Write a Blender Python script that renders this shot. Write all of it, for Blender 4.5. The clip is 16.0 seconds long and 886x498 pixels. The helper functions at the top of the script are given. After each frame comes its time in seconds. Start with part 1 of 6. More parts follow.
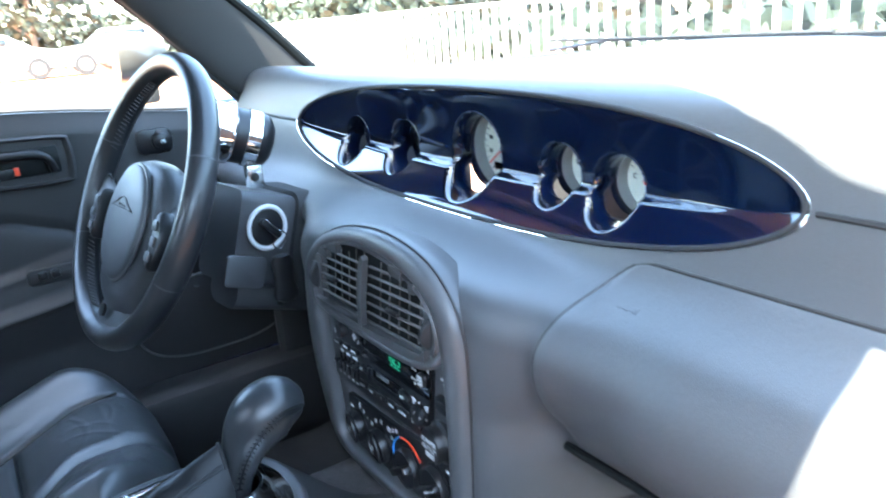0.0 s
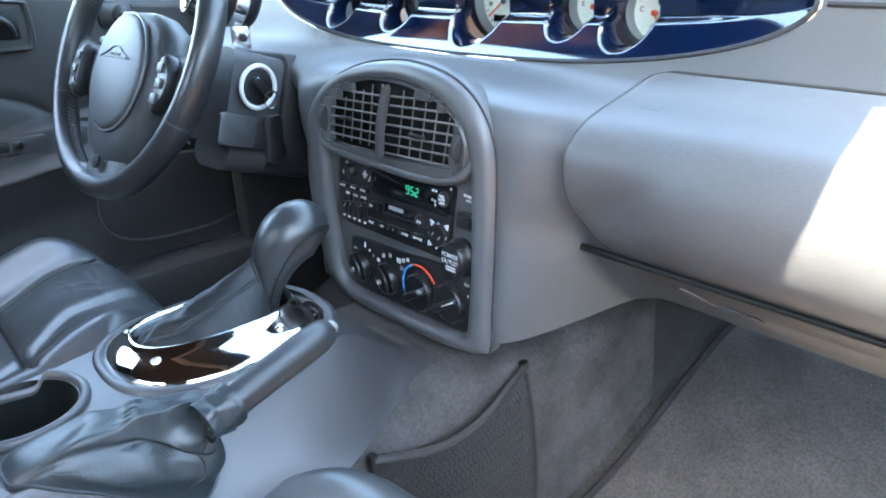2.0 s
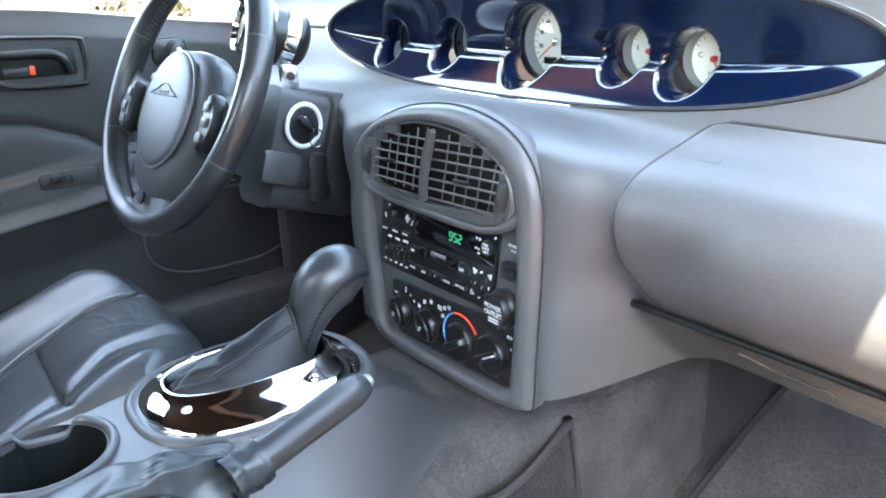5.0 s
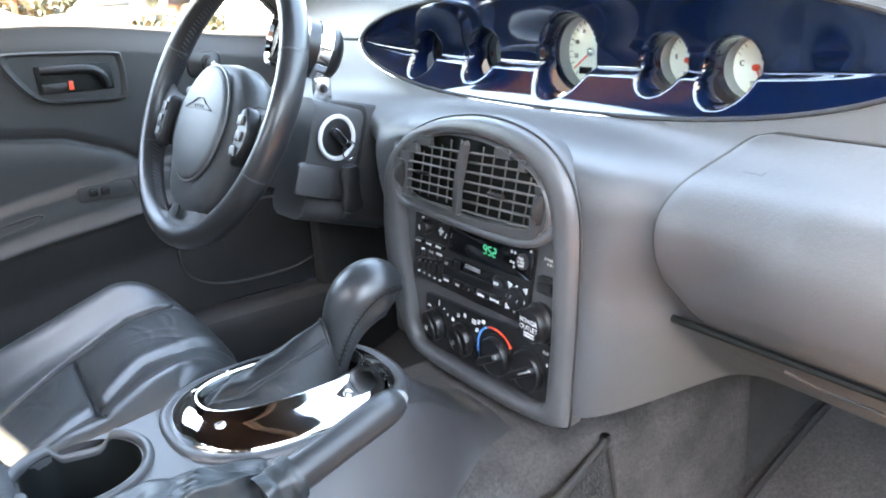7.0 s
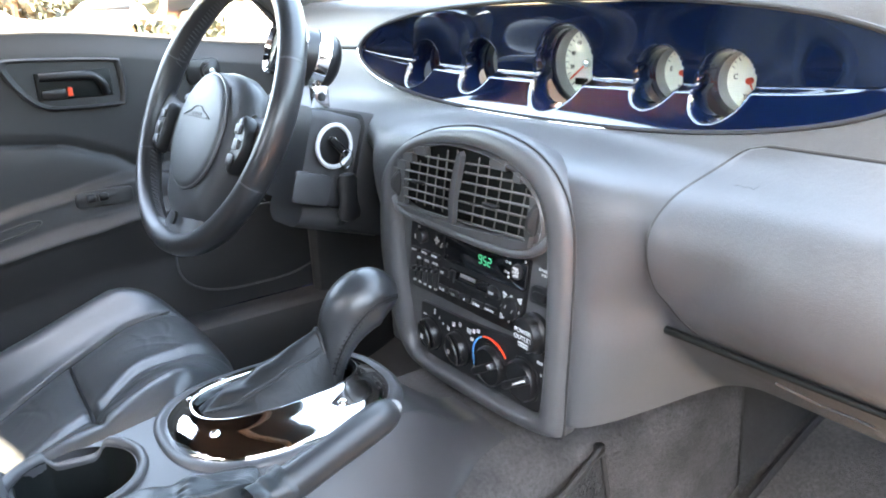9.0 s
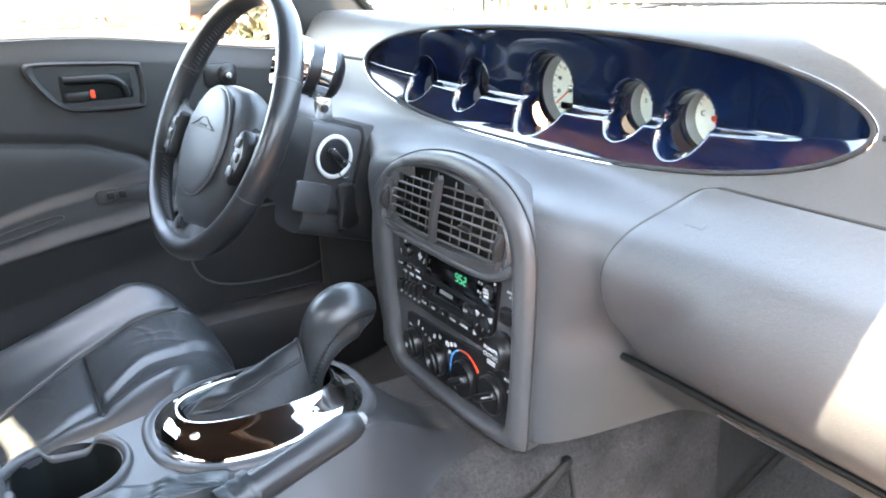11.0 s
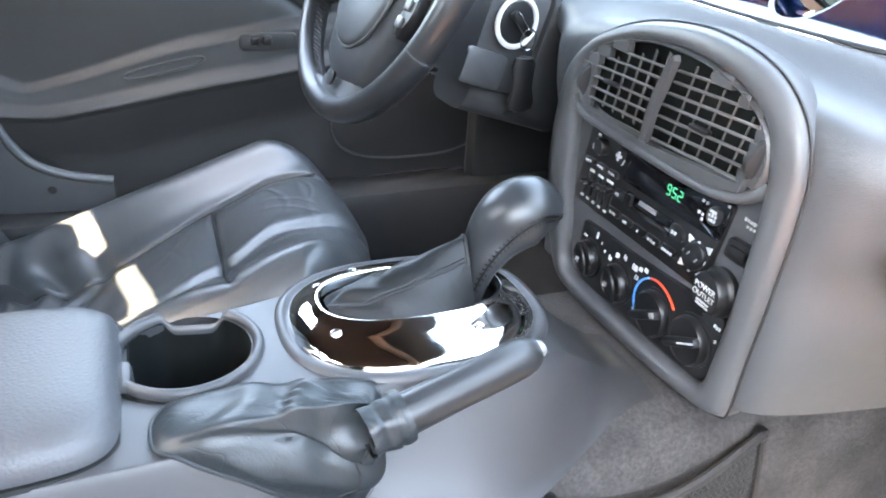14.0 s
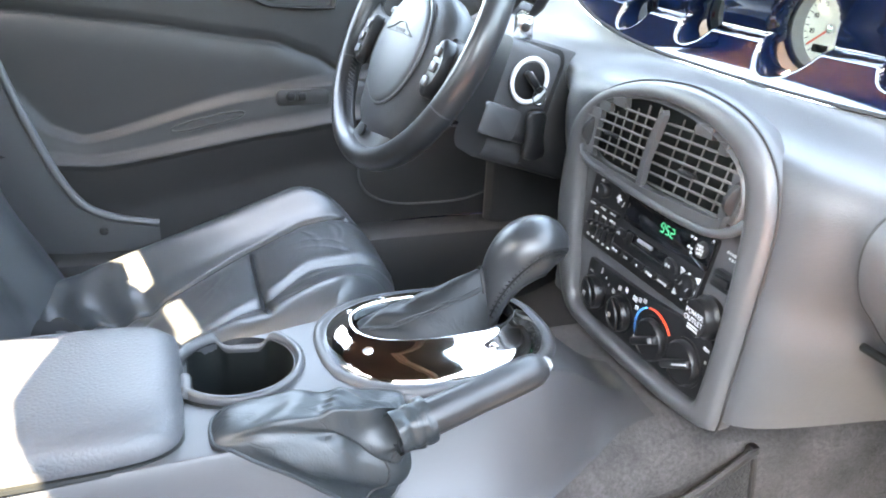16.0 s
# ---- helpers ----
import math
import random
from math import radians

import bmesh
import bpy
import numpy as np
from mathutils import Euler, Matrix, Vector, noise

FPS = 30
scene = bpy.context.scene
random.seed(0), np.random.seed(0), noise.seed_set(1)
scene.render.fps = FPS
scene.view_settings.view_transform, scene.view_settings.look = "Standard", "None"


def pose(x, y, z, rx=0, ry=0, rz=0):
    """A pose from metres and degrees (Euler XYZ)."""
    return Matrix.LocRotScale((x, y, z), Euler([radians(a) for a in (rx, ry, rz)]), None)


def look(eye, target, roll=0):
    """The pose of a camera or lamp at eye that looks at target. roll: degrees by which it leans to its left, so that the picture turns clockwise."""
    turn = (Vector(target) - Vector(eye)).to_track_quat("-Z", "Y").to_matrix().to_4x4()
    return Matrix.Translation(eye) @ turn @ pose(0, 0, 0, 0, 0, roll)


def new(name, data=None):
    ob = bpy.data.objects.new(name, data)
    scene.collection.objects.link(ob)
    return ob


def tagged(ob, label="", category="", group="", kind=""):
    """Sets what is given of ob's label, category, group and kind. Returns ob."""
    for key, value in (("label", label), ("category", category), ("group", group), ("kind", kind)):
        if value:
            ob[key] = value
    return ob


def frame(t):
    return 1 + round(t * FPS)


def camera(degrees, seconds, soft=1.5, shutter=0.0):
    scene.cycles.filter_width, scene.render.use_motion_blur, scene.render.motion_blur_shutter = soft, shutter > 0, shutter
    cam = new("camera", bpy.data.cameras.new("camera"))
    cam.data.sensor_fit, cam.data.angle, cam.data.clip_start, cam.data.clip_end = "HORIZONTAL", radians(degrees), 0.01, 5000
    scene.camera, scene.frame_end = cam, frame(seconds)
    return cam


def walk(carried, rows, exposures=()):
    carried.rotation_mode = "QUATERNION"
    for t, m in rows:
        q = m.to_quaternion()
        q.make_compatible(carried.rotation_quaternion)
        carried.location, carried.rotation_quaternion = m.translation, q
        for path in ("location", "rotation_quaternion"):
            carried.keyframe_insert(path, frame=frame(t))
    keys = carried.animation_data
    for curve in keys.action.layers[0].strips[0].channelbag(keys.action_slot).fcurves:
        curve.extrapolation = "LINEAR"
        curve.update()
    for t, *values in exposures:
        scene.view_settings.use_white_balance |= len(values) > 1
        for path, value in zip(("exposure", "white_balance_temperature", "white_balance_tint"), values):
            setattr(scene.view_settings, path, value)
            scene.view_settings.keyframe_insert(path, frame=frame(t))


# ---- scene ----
cam = camera(61.3, 16.0, soft=1.9, shutter=0.5)
PATH = [
    (0, (0.6015, -0.2979, 0.7299), (-1.019, 0.7066, 0.1259), -5.00),
    (0.3, (0.6171, -0.3221, 0.7216), (-0.9564, 0.7319, 0.0787), -5.00),
    (0.5, (0.6207, -0.3589, 0.6894), (-0.9352, 0.7283, 0.0592), -3.56),
    (0.7, (0.6202, -0.3907, 0.6728), (-0.9019, 0.7368, 0.031), -2.80),
    (1, (0.6224, -0.418, 0.652), (-0.8565, 0.7303, -0.051), -3.42),
    (1.5, (0.6173, -0.4408, 0.6499), (-0.8211, 0.7377, -0.0865), -2.07),
    (2, (0.6053, -0.4402, 0.6461), (-0.8289, 0.738, -0.0989), -2.27),
    (2.5, (0.6019, -0.4302, 0.641), (-0.8841, 0.6783, -0.1093), -3.66),
    (3, (0.5989, -0.4158, 0.6428), (-0.9058, 0.6746, -0.0967), -4.64),
    (3.5, (0.5864, -0.4226, 0.6428), (-0.9357, 0.6524, -0.0833), -3.26),
    (4, (0.581, -0.4217, 0.6432), (-0.9441, 0.6482, -0.0842), -3.06),
    (4.5, (0.5814, -0.4182, 0.6486), (-0.9408, 0.673, -0.0529), -2.46),
    (5, (0.583, -0.4187, 0.6542), (-0.9462, 0.6834, -0.0143), -2.08),
    (5.2, (0.5818, -0.4157, 0.6561), (-0.956, 0.6794, -0.0042), -2.67),
    (7.3, (0.572, -0.4158, 0.6554), (-1.015, 0.6189, 0.0142), -3.08),
    (7.5, (0.5715, -0.4176, 0.6566), (-1.015, 0.619, 0.017), -3.47),
    (8, (0.5722, -0.4159, 0.6568), (-1.016, 0.6179, 0.0185), -3.65),
    (8.5, (0.5743, -0.4135, 0.6573), (-1.011, 0.6276, 0.0217), -3.95),
    (9, (0.5766, -0.414, 0.6604), (-1.007, 0.6325, 0.0306), -2.56),
    (9.5, (0.584, -0.4153, 0.6617), (-1.002, 0.6364, 0.0453), -2.26),
    (9.7, (0.589, -0.41, 0.6611), (-0.9991, 0.6415, 0.0508), -1.56),
    (11.8, (0.6373, -0.3728, 0.7186), (-0.9861, 0.4872, -0.0719), -4.51),
    (12, (0.5926, -0.3893, 0.6885), (-0.991, 0.4592, -0.1904), -5.58),
    (12.2, (0.5403, -0.4008, 0.6586), (-1.002, 0.4249, -0.3112), -2.70),
    (12.5, (0.4713, -0.3991, 0.6377), (-1.042, 0.4123, -0.3875), 0.21),
    (12.6, (0.4556, -0.3831, 0.6312), (-1.082, 0.3809, -0.3945), 0.48),
    (13, (0.438, -0.3539, 0.6204), (-1.122, 0.3754, -0.3962), 3.36),
    (13.5, (0.4584, -0.3615, 0.6375), (-1.155, 0.3274, -0.3221), 2.86),
    (14, (0.4801, -0.3828, 0.648), (-1.164, 0.2796, -0.2781), 3.52),
    (14.5, (0.4964, -0.3957, 0.658), (-1.173, 0.238, -0.2424), 2.90),
    (15, (0.5186, -0.4077, 0.6649), (-1.17, 0.216, -0.207), 3.47),
    (15.5, (0.535, -0.4135, 0.6666), (-1.177, 0.2055, -0.1621), 3.44),
    (16, (0.5517, -0.4099, 0.668), (-1.167, 0.2167, -0.1398), 2.93),
]
EXPOSURES = [(0, 4.75, 6600, 1), (1, 5.2, 7100, 2), (2.5, 5.22, 7400, 3), (5, 5.47, 8200, 6), (8.5, 5.46, 8900, 9), (12, 5.3, 8800, 9), (12.6, 5.12, 8500, 9), (13.0, 5.56, 8700, 9), (13.2, 5.67, 8800, 9), (16, 5.97, 9400, 9)]
walk(cam, [(t, look(eye, target, roll)) for t, eye, target, roll in PATH], EXPOSURES)

# ---------------- light ----------------
world = bpy.data.worlds.new("sky")
scene.world = world
world.use_nodes = True
wn = world.node_tree
sky = wn.nodes.new("ShaderNodeTexSky")
sky.sky_type, sky.sun_disc = "NISHITA", False
sky.sun_elevation, sky.sun_rotation = radians(58), radians(151)
bg = wn.nodes["Background"]
wn.links.new(sky.outputs[0], bg.inputs[0])
bg.inputs[1].default_value = 0.15
SUN_WAY = Vector((0.30, -0.55, 1.0)).normalized()
sun = new("sun", bpy.data.lights.new("sun", "SUN"))
sun.data.energy, sun.data.angle, sun.data.color = 2.5, radians(0.5), (1.0, 0.95, 0.88)
sun.matrix_world = look(SUN_WAY * 20, (0, 0, 0))


# ---------------- materials ----------------
def mat(name, color, rough=0.5, metal=0.0, bump=0.0, scale=200.0, var=0.15, var_scale=8.0, coat=0.0, spec=0.5, sheen=0.0, emit=None, kind="noise", dist=0.001, rvar=0.1):
    m = bpy.data.materials.new(name)
    m.use_nodes = True
    nt = m.node_tree
    b = nt.nodes["Principled BSDF"]
    b.inputs["Roughness"].default_value = rough
    b.inputs["Metallic"].default_value = metal
    b.inputs["Specular IOR Level"].default_value = spec
    b.inputs["Coat Weight"].default_value = coat
    b.inputs["Coat Roughness"].default_value = 0.03
    b.inputs["Sheen Weight"].default_value = sheen
    b.inputs["Base Color"].default_value = (*color, 1)
    tc = nt.nodes.new("ShaderNodeTexCoord")
    if var:
        n = nt.nodes.new("ShaderNodeTexNoise")
        n.inputs["Scale"].default_value, n.inputs["Detail"].default_value = var_scale, 6
        nt.links.new(tc.outputs["Object"], n.inputs["Vector"])
        r = nt.nodes.new("ShaderNodeMapRange")
        r.inputs["From Min"].default_value, r.inputs["From Max"].default_value = 0.3, 0.7
        r.inputs["To Min"].default_value, r.inputs["To Max"].default_value = 1 - var, 1 + var
        nt.links.new(n.outputs["Fac"], r.inputs["Value"])
        mx = nt.nodes.new("ShaderNodeMix")
        mx.data_type, mx.blend_type = "RGBA", "MULTIPLY"
        mx.inputs["Factor"].default_value = 1
        mx.inputs["A"].default_value = (*color, 1)
        nt.links.new(r.outputs["Result"], mx.inputs["B"])
        nt.links.new(mx.outputs["Result"], b.inputs["Base Color"])
        if rvar:
            rr = nt.nodes.new("ShaderNodeMapRange")
            rr.inputs["From Min"].default_value, rr.inputs["From Max"].default_value = 0.3, 0.7
            rr.inputs["To Min"].default_value, rr.inputs["To Max"].default_value = max(rough - rvar, 0), rough + rvar
            nt.links.new(n.outputs["Fac"], rr.inputs["Value"])
            nt.links.new(rr.outputs["Result"], b.inputs["Roughness"])
    if bump:
        if kind == "noise":
            t = nt.nodes.new("ShaderNodeTexNoise")
            t.inputs["Detail"].default_value = 3
            out = t.outputs["Fac"]
        else:
            t = nt.nodes.new("ShaderNodeTexVoronoi")
            t.feature = "DISTANCE_TO_EDGE" if kind == "cells" else "F1"
            out = t.outputs["Distance"]
        t.inputs["Scale"].default_value = scale
        nt.links.new(tc.outputs["Object"], t.inputs["Vector"])
        bp = nt.nodes.new("ShaderNodeBump")
        bp.inputs["Strength"].default_value, bp.inputs["Distance"].default_value = bump, dist
        nt.links.new(out, bp.inputs["Height"])
        nt.links.new(bp.outputs["Normal"], b.inputs["Normal"])
    if emit:
        b.inputs["Emission Color"].default_value = (*emit[0], 1)
        b.inputs["Emission Strength"].default_value = emit[1]
    return m


def bump_over(nt, b, height, strength, distance):
    """One more bump on top of those that the shader has."""
    bp = nt.nodes.new("ShaderNodeBump")
    bp.inputs["Strength"].default_value, bp.inputs["Distance"].default_value = strength, distance
    nt.links.new(height, bp.inputs["Height"])
    if b.inputs["Normal"].links:
        nt.links.new(b.inputs["Normal"].links[0].from_socket, bp.inputs["Normal"])
    nt.links.new(bp.outputs["Normal"], b.inputs["Normal"])


def wobbled(nt, amount, scale):
    """Object coordinates pushed about by a soft noise."""
    tc = [n for n in nt.nodes if n.type == "TEX_COORD"][0]
    n = nt.nodes.new("ShaderNodeTexNoise")
    n.inputs["Scale"].default_value, n.inputs["Detail"].default_value = scale, 3
    nt.links.new(tc.outputs["Object"], n.inputs["Vector"])
    mx = nt.nodes.new("ShaderNodeMix")
    mx.data_type, mx.blend_type = "RGBA", "LINEAR_LIGHT"
    mx.inputs["Factor"].default_value = amount
    nt.links.new(tc.outputs["Object"], mx.inputs["A"])
    nt.links.new(n.outputs["Color"], mx.inputs["B"])
    return mx.outputs["Result"]


def leather(name, color, rough, crease=0.5, cscale=14.0, spec=0.5, lines=0.0):
    """Leather: fine grain, soft dents and thin wandering creases."""
    m = mat(name, color, rough, bump=0.18, scale=420, var=0.14, var_scale=11, dist=0.0006, kind="cells", rvar=0.07, spec=spec)
    nt = m.node_tree
    b = nt.nodes["Principled BSDF"]
    w = nt.nodes.new("ShaderNodeTexNoise")
    w.inputs["Scale"].default_value, w.inputs["Detail"].default_value = cscale, 4
    nt.links.new(wobbled(nt, 0.06, 9), w.inputs["Vector"])
    bump_over(nt, b, w.outputs["Fac"], crease, 0.012)
    if lines:
        v = nt.nodes.new("ShaderNodeTexNoise")
        v.inputs["Scale"].default_value, v.inputs["Detail"].default_value = cscale * 0.9, 1
        nt.links.new(wobbled(nt, 0.22, 6), v.inputs["Vector"])
        off = nt.nodes.new("ShaderNodeMath")
        off.operation = "SUBTRACT"
        off.inputs[1].default_value = 0.5
        nt.links.new(v.outputs["Fac"], off.inputs[0])
        ab = nt.nodes.new("ShaderNodeMath")
        ab.operation = "ABSOLUTE"
        nt.links.new(off.outputs[0], ab.inputs[0])
        r = nt.nodes.new("ShaderNodeMapRange")
        r.interpolation_type = "SMOOTHSTEP"
        r.inputs["From Min"].default_value, r.inputs["From Max"].default_value = 0.0, 0.022
        nt.links.new(ab.outputs[0], r.inputs["Value"])
        bump_over(nt, b, r.outputs["Result"], lines, 0.0012)
    return m


def grained(m, scale, strength, distance):
    """A coarser, uneven embossed grain over the fine one."""
    nt = m.node_tree
    n = nt.nodes.new("ShaderNodeTexNoise")
    n.inputs["Scale"].default_value, n.inputs["Detail"].default_value, n.inputs["Roughness"].default_value = scale, 5, 0.65
    nt.links.new(wobbled(nt, 0.02, 40), n.inputs["Vector"])
    bump_over(nt, nt.nodes["Principled BSDF"], n.outputs["Fac"], strength, distance)
    return m


def carpeted(m, amount):
    """Clumps of fibres that differ in tone, over the brushed patches."""
    nt = m.node_tree
    b = nt.nodes["Principled BSDF"]
    tc = [n for n in nt.nodes if n.type == "TEX_COORD"][0]
    n = nt.nodes.new("ShaderNodeTexNoise")
    n.inputs["Scale"].default_value, n.inputs["Detail"].default_value, n.inputs["Roughness"].default_value = 260, 4, 0.7
    nt.links.new(tc.outputs["Object"], n.inputs["Vector"])
    r = nt.nodes.new("ShaderNodeMapRange")
    r.inputs["From Min"].default_value, r.inputs["From Max"].default_value = 0.32, 0.68
    r.inputs["To Min"].default_value, r.inputs["To Max"].default_value = 1 - amount, 1 + amount
    nt.links.new(n.outputs["Fac"], r.inputs["Value"])
    mx = nt.nodes.new("ShaderNodeMix")
    mx.data_type, mx.blend_type = "RGBA", "MULTIPLY"
    mx.inputs["Factor"].default_value = 1
    nt.links.new(b.inputs["Base Color"].links[0].from_socket, mx.inputs["A"])
    nt.links.new(r.outputs["Result"], mx.inputs["B"])
    nt.links.new(mx.outputs["Result"], b.inputs["Base Color"])
    bump_over(nt, b, n.outputs["Fac"], 0.7, 0.003)
    return m


M_DASH = mat("dash_vinyl", (0.055, 0.0565, 0.0605), 0.40, spec=0.65, bump=0.4, scale=900, var=0.06, dist=0.0006, kind="cells", rvar=0.04)
grained(M_DASH, 150, 0.16, 0.0022)
M_TRIM = mat("stack_plastic", (0.065, 0.066, 0.0695), 0.42, spec=0.5, bump=0.2, scale=1200, var=0.05, dist=0.0004, rvar=0.04)
M_DOOR = mat("door_vinyl", (0.032, 0.031, 0.0315), 0.47, spec=0.26, bump=0.25, scale=900, var=0.08, dist=0.0006, kind="cells", rvar=0.05)
M_CONSOLE = mat("console_plastic", (0.036, 0.0355, 0.0378), 0.44, spec=0.6, bump=0.2, scale=1100, var=0.06, dist=0.0004, rvar=0.05)
M_BLACK = mat("black_plastic", (0.009, 0.009, 0.010), 0.38, spec=0.38, bump=0.1, scale=900, var=0.1, dist=0.0003)
M_DULL = mat("dull_black", (0.012, 0.012, 0.013), 0.75, var=0.1)
M_VENT = mat("vent_plastic", (0.105, 0.100, 0.096), 0.5, spec=0.4, var=0.05)
M_VENTFACE = mat("vent_face_plastic", (0.054, 0.055, 0.057), 0.45, spec=0.45, bump=0.15, scale=1200, var=0.05, dist=0.0003)
M_LID = mat("armrest_vinyl", (0.062, 0.063, 0.068), 0.50, bump=0.6, scale=260, var=0.08, var_scale=14, dist=0.0008, kind="cells", rvar=0.08)
# near-black: paints the shade inside wells and gaps; also rubber and seams
M_WELL = mat("shade_and_trim_black", (0.005, 0.006, 0.006), 0.5, spec=0.2, var=0.1)
M_GLOSSBLACK = mat("display_glass", (0.004, 0.004, 0.005), 0.08, var=0)
M_BLUE = mat("blue_paint", (0.0006, 0.0040, 0.016), 0.08, var=0.05, coat=1.0, rvar=0.02)
M_HOUSING = mat("housing_dark_blue", (0.003, 0.005, 0.016), 0.16, var=0.05, coat=0.6)
M_CHROME = mat("chrome", (0.86, 0.87, 0.88), 0.05, metal=1.0, var=0.03, rvar=0.02)
M_SATIN = mat("satin_metal", (0.72, 0.73, 0.74), 0.22, metal=1.0, var=0.05)
M_SILVER = mat("gauge_face", (0.80, 0.79, 0.71), 0.35, var=0.04)
M_GREYTUBE = mat("gauge_tube", (0.20, 0.20, 0.20), 0.4, var=0.05)
M_RED = mat("needle_red", (0.75, 0.06, 0.02), 0.4, var=0.05)
M_BLUEPRINT = mat("blue_print", (0.05, 0.3, 0.75), 0.5, var=0.05)
M_WHITE = mat("white_print", (0.5, 0.5, 0.5), 0.5, var=0.03)
M_DARKPRINT = mat("dark_print", (0.05, 0.05, 0.05), 0.5, var=0.03)
M_GREEN = mat("display_green", (0.02, 0.3, 0.15), 0.4, var=0, emit=((0.05, 1.0, 0.55), 0.011))
M_SEAT = leather("seat_leather", (0.037, 0.0405, 0.0435), 0.35, 0.03, 9, spec=0.6, lines=0.06)
M_BOOT = leather("boot_leather", (0.014, 0.018, 0.0205), 0.42, 0.14, 26, lines=0.15)
M_WHEEL = leather("wheel_leather", (0.017, 0.0175, 0.019), 0.33, 0.05)
M_GEARBOOT = leather("gear_boot_leather", (0.008, 0.0085, 0.009), 0.40, 0.20, 24, spec=0.24)
M_KNOB = leather("knob_leather", (0.018, 0.0195, 0.0215), 0.36, 0.1)
M_HUB = mat("hub_vinyl", (0.042, 0.044, 0.048), 0.50, bump=0.25, scale=900, var=0.05, dist=0.0005, kind="cells", rvar=0.04)
M_HUBSHELL = mat("hub_shell_vinyl", (0.029, 0.0305, 0.033), 0.46, bump=0.25, scale=900, var=0.05, dist=0.0005, kind="cells", rvar=0.04)
M_THREAD = mat("thread", (0.075, 0.075, 0.08), 0.8, var=0.1)
M_CARPET = mat("carpet", (0.053, 0.0495, 0.0495), 0.95, bump=0.8, scale=1600, var=0.5, var_scale=16, dist=0.0016, sheen=0.04, rvar=0.0)
carpeted(M_CARPET, 0.45)
M_MAT = carpeted(mat("mat_carpet", (0.060, 0.0555, 0.054), 0.95, bump=0.8, scale=1600, var=0.3, var_scale=14, dist=0.0016, sheen=0.04, rvar=0.0), 0.5)
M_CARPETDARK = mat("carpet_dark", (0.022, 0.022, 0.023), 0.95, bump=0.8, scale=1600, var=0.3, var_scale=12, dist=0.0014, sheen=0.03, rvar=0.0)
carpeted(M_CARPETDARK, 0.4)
M_NET = mat("net_cord", (0.022, 0.021, 0.021), 0.7, bump=0.3, scale=900, var=0.2)
M_ROOF = mat("roof_cloth", (0.008, 0.0085, 0.0095), 0.9, spec=0.1, bump=0.6, scale=900, var=0.15, dist=0.001)
M_PILLAR = mat("pillar_vinyl", (0.030, 0.028, 0.027), 0.6, spec=0.35, bump=0.2, scale=700, var=0.08, dist=0.0006)
M_PAVE = mat("concrete", (0.46, 0.22, 0.12), 0.9, bump=0.6, scale=30, var=0.2, var_scale=0.7, dist=0.01)
M_WALL = mat("brown_plaster", (0.034, 0.021, 0.016), 0.9, bump=0.5, scale=40, var=0.15, var_scale=1.5, dist=0.004)
M_FENCE = mat("fence_white", (0.72, 0.72, 0.70), 0.5, var=0.08, var_scale=2)
M_LEAF = mat("leaves", (0.036, 0.044, 0.027), 0.6, var=0.5, var_scale=3)
M_BARK = mat("bark", (0.16, 0.12, 0.09), 0.9, bump=1, scale=40, var=0.3, dist=0.02)
M_CARPAINT = mat("car_white", (0.7, 0.7, 0.7), 0.2, var=0.03, coat=0.6)
M_MIRROR = mat("mirror_paint", (0.065, 0.060, 0.052), 0.3, var=0.05, coat=0.5)
M_WINDOW = mat("tinted_glass", (0.02, 0.025, 0.03), 0.05, var=0)
M_TYRE = mat("tyre", (0.02, 0.02, 0.02), 0.8, var=0.2)
M_SHELL = mat("body_blue_dark", (0.006, 0.012, 0.07), 0.25, var=0.05, coat=1.0)


def glass(name, tint=(1, 1, 1)):
    """Thin pane: clear, with a mirror coat that grows at grazing angles."""
    m = bpy.data.materials.new(name)
    m.use_nodes = True
    nt = m.node_tree
    nt.nodes.remove(nt.nodes["Principled BSDF"])
    out_ = nt.nodes["Material Output"]
    clear = nt.nodes.new("ShaderNodeBsdfTransparent")
    clear.inputs["Color"].default_value = (*tint, 1)
    gloss = nt.nodes.new("ShaderNodeBsdfGlossy")
    gloss.inputs["Roughness"].default_value = 0.0
    lw = nt.nodes.new("ShaderNodeLayerWeight")
    lw.inputs["Blend"].default_value = 0.5
    pw = nt.nodes.new("ShaderNodeMath")
    pw.operation = "POWER"
    pw.inputs[1].default_value = 6.5
    nt.links.new(lw.outputs["Facing"], pw.inputs[0])
    fr = nt.nodes.new("ShaderNodeMapRange")
    fr.inputs["To Min"].default_value, fr.inputs["To Max"].default_value = 0.04, 0.45
    nt.links.new(pw.outputs[0], fr.inputs["Value"])
    mix = nt.nodes.new("ShaderNodeMixShader")
    nt.links.new(fr.outputs[0], mix.inputs[0])
    nt.links.new(clear.outputs[0], mix.inputs[1])
    nt.links.new(gloss.outputs[0], mix.inputs[2])
    nt.links.new(mix.outputs[0], out_.inputs["Surface"])
    return m


M_GLASS = glass("clear_glass", (0.93, 0.97, 0.95))


# ---------------- mesh tools ----------------
def finish(bm, sharp=40):
    bmesh.ops.recalc_face_normals(bm, faces=bm.faces)
    lim = radians(sharp)
    for e in bm.edges:
        e.smooth = not (len(e.link_faces) == 2 and e.calc_face_angle(0) > lim)
    for f in bm.faces:
        f.smooth = True


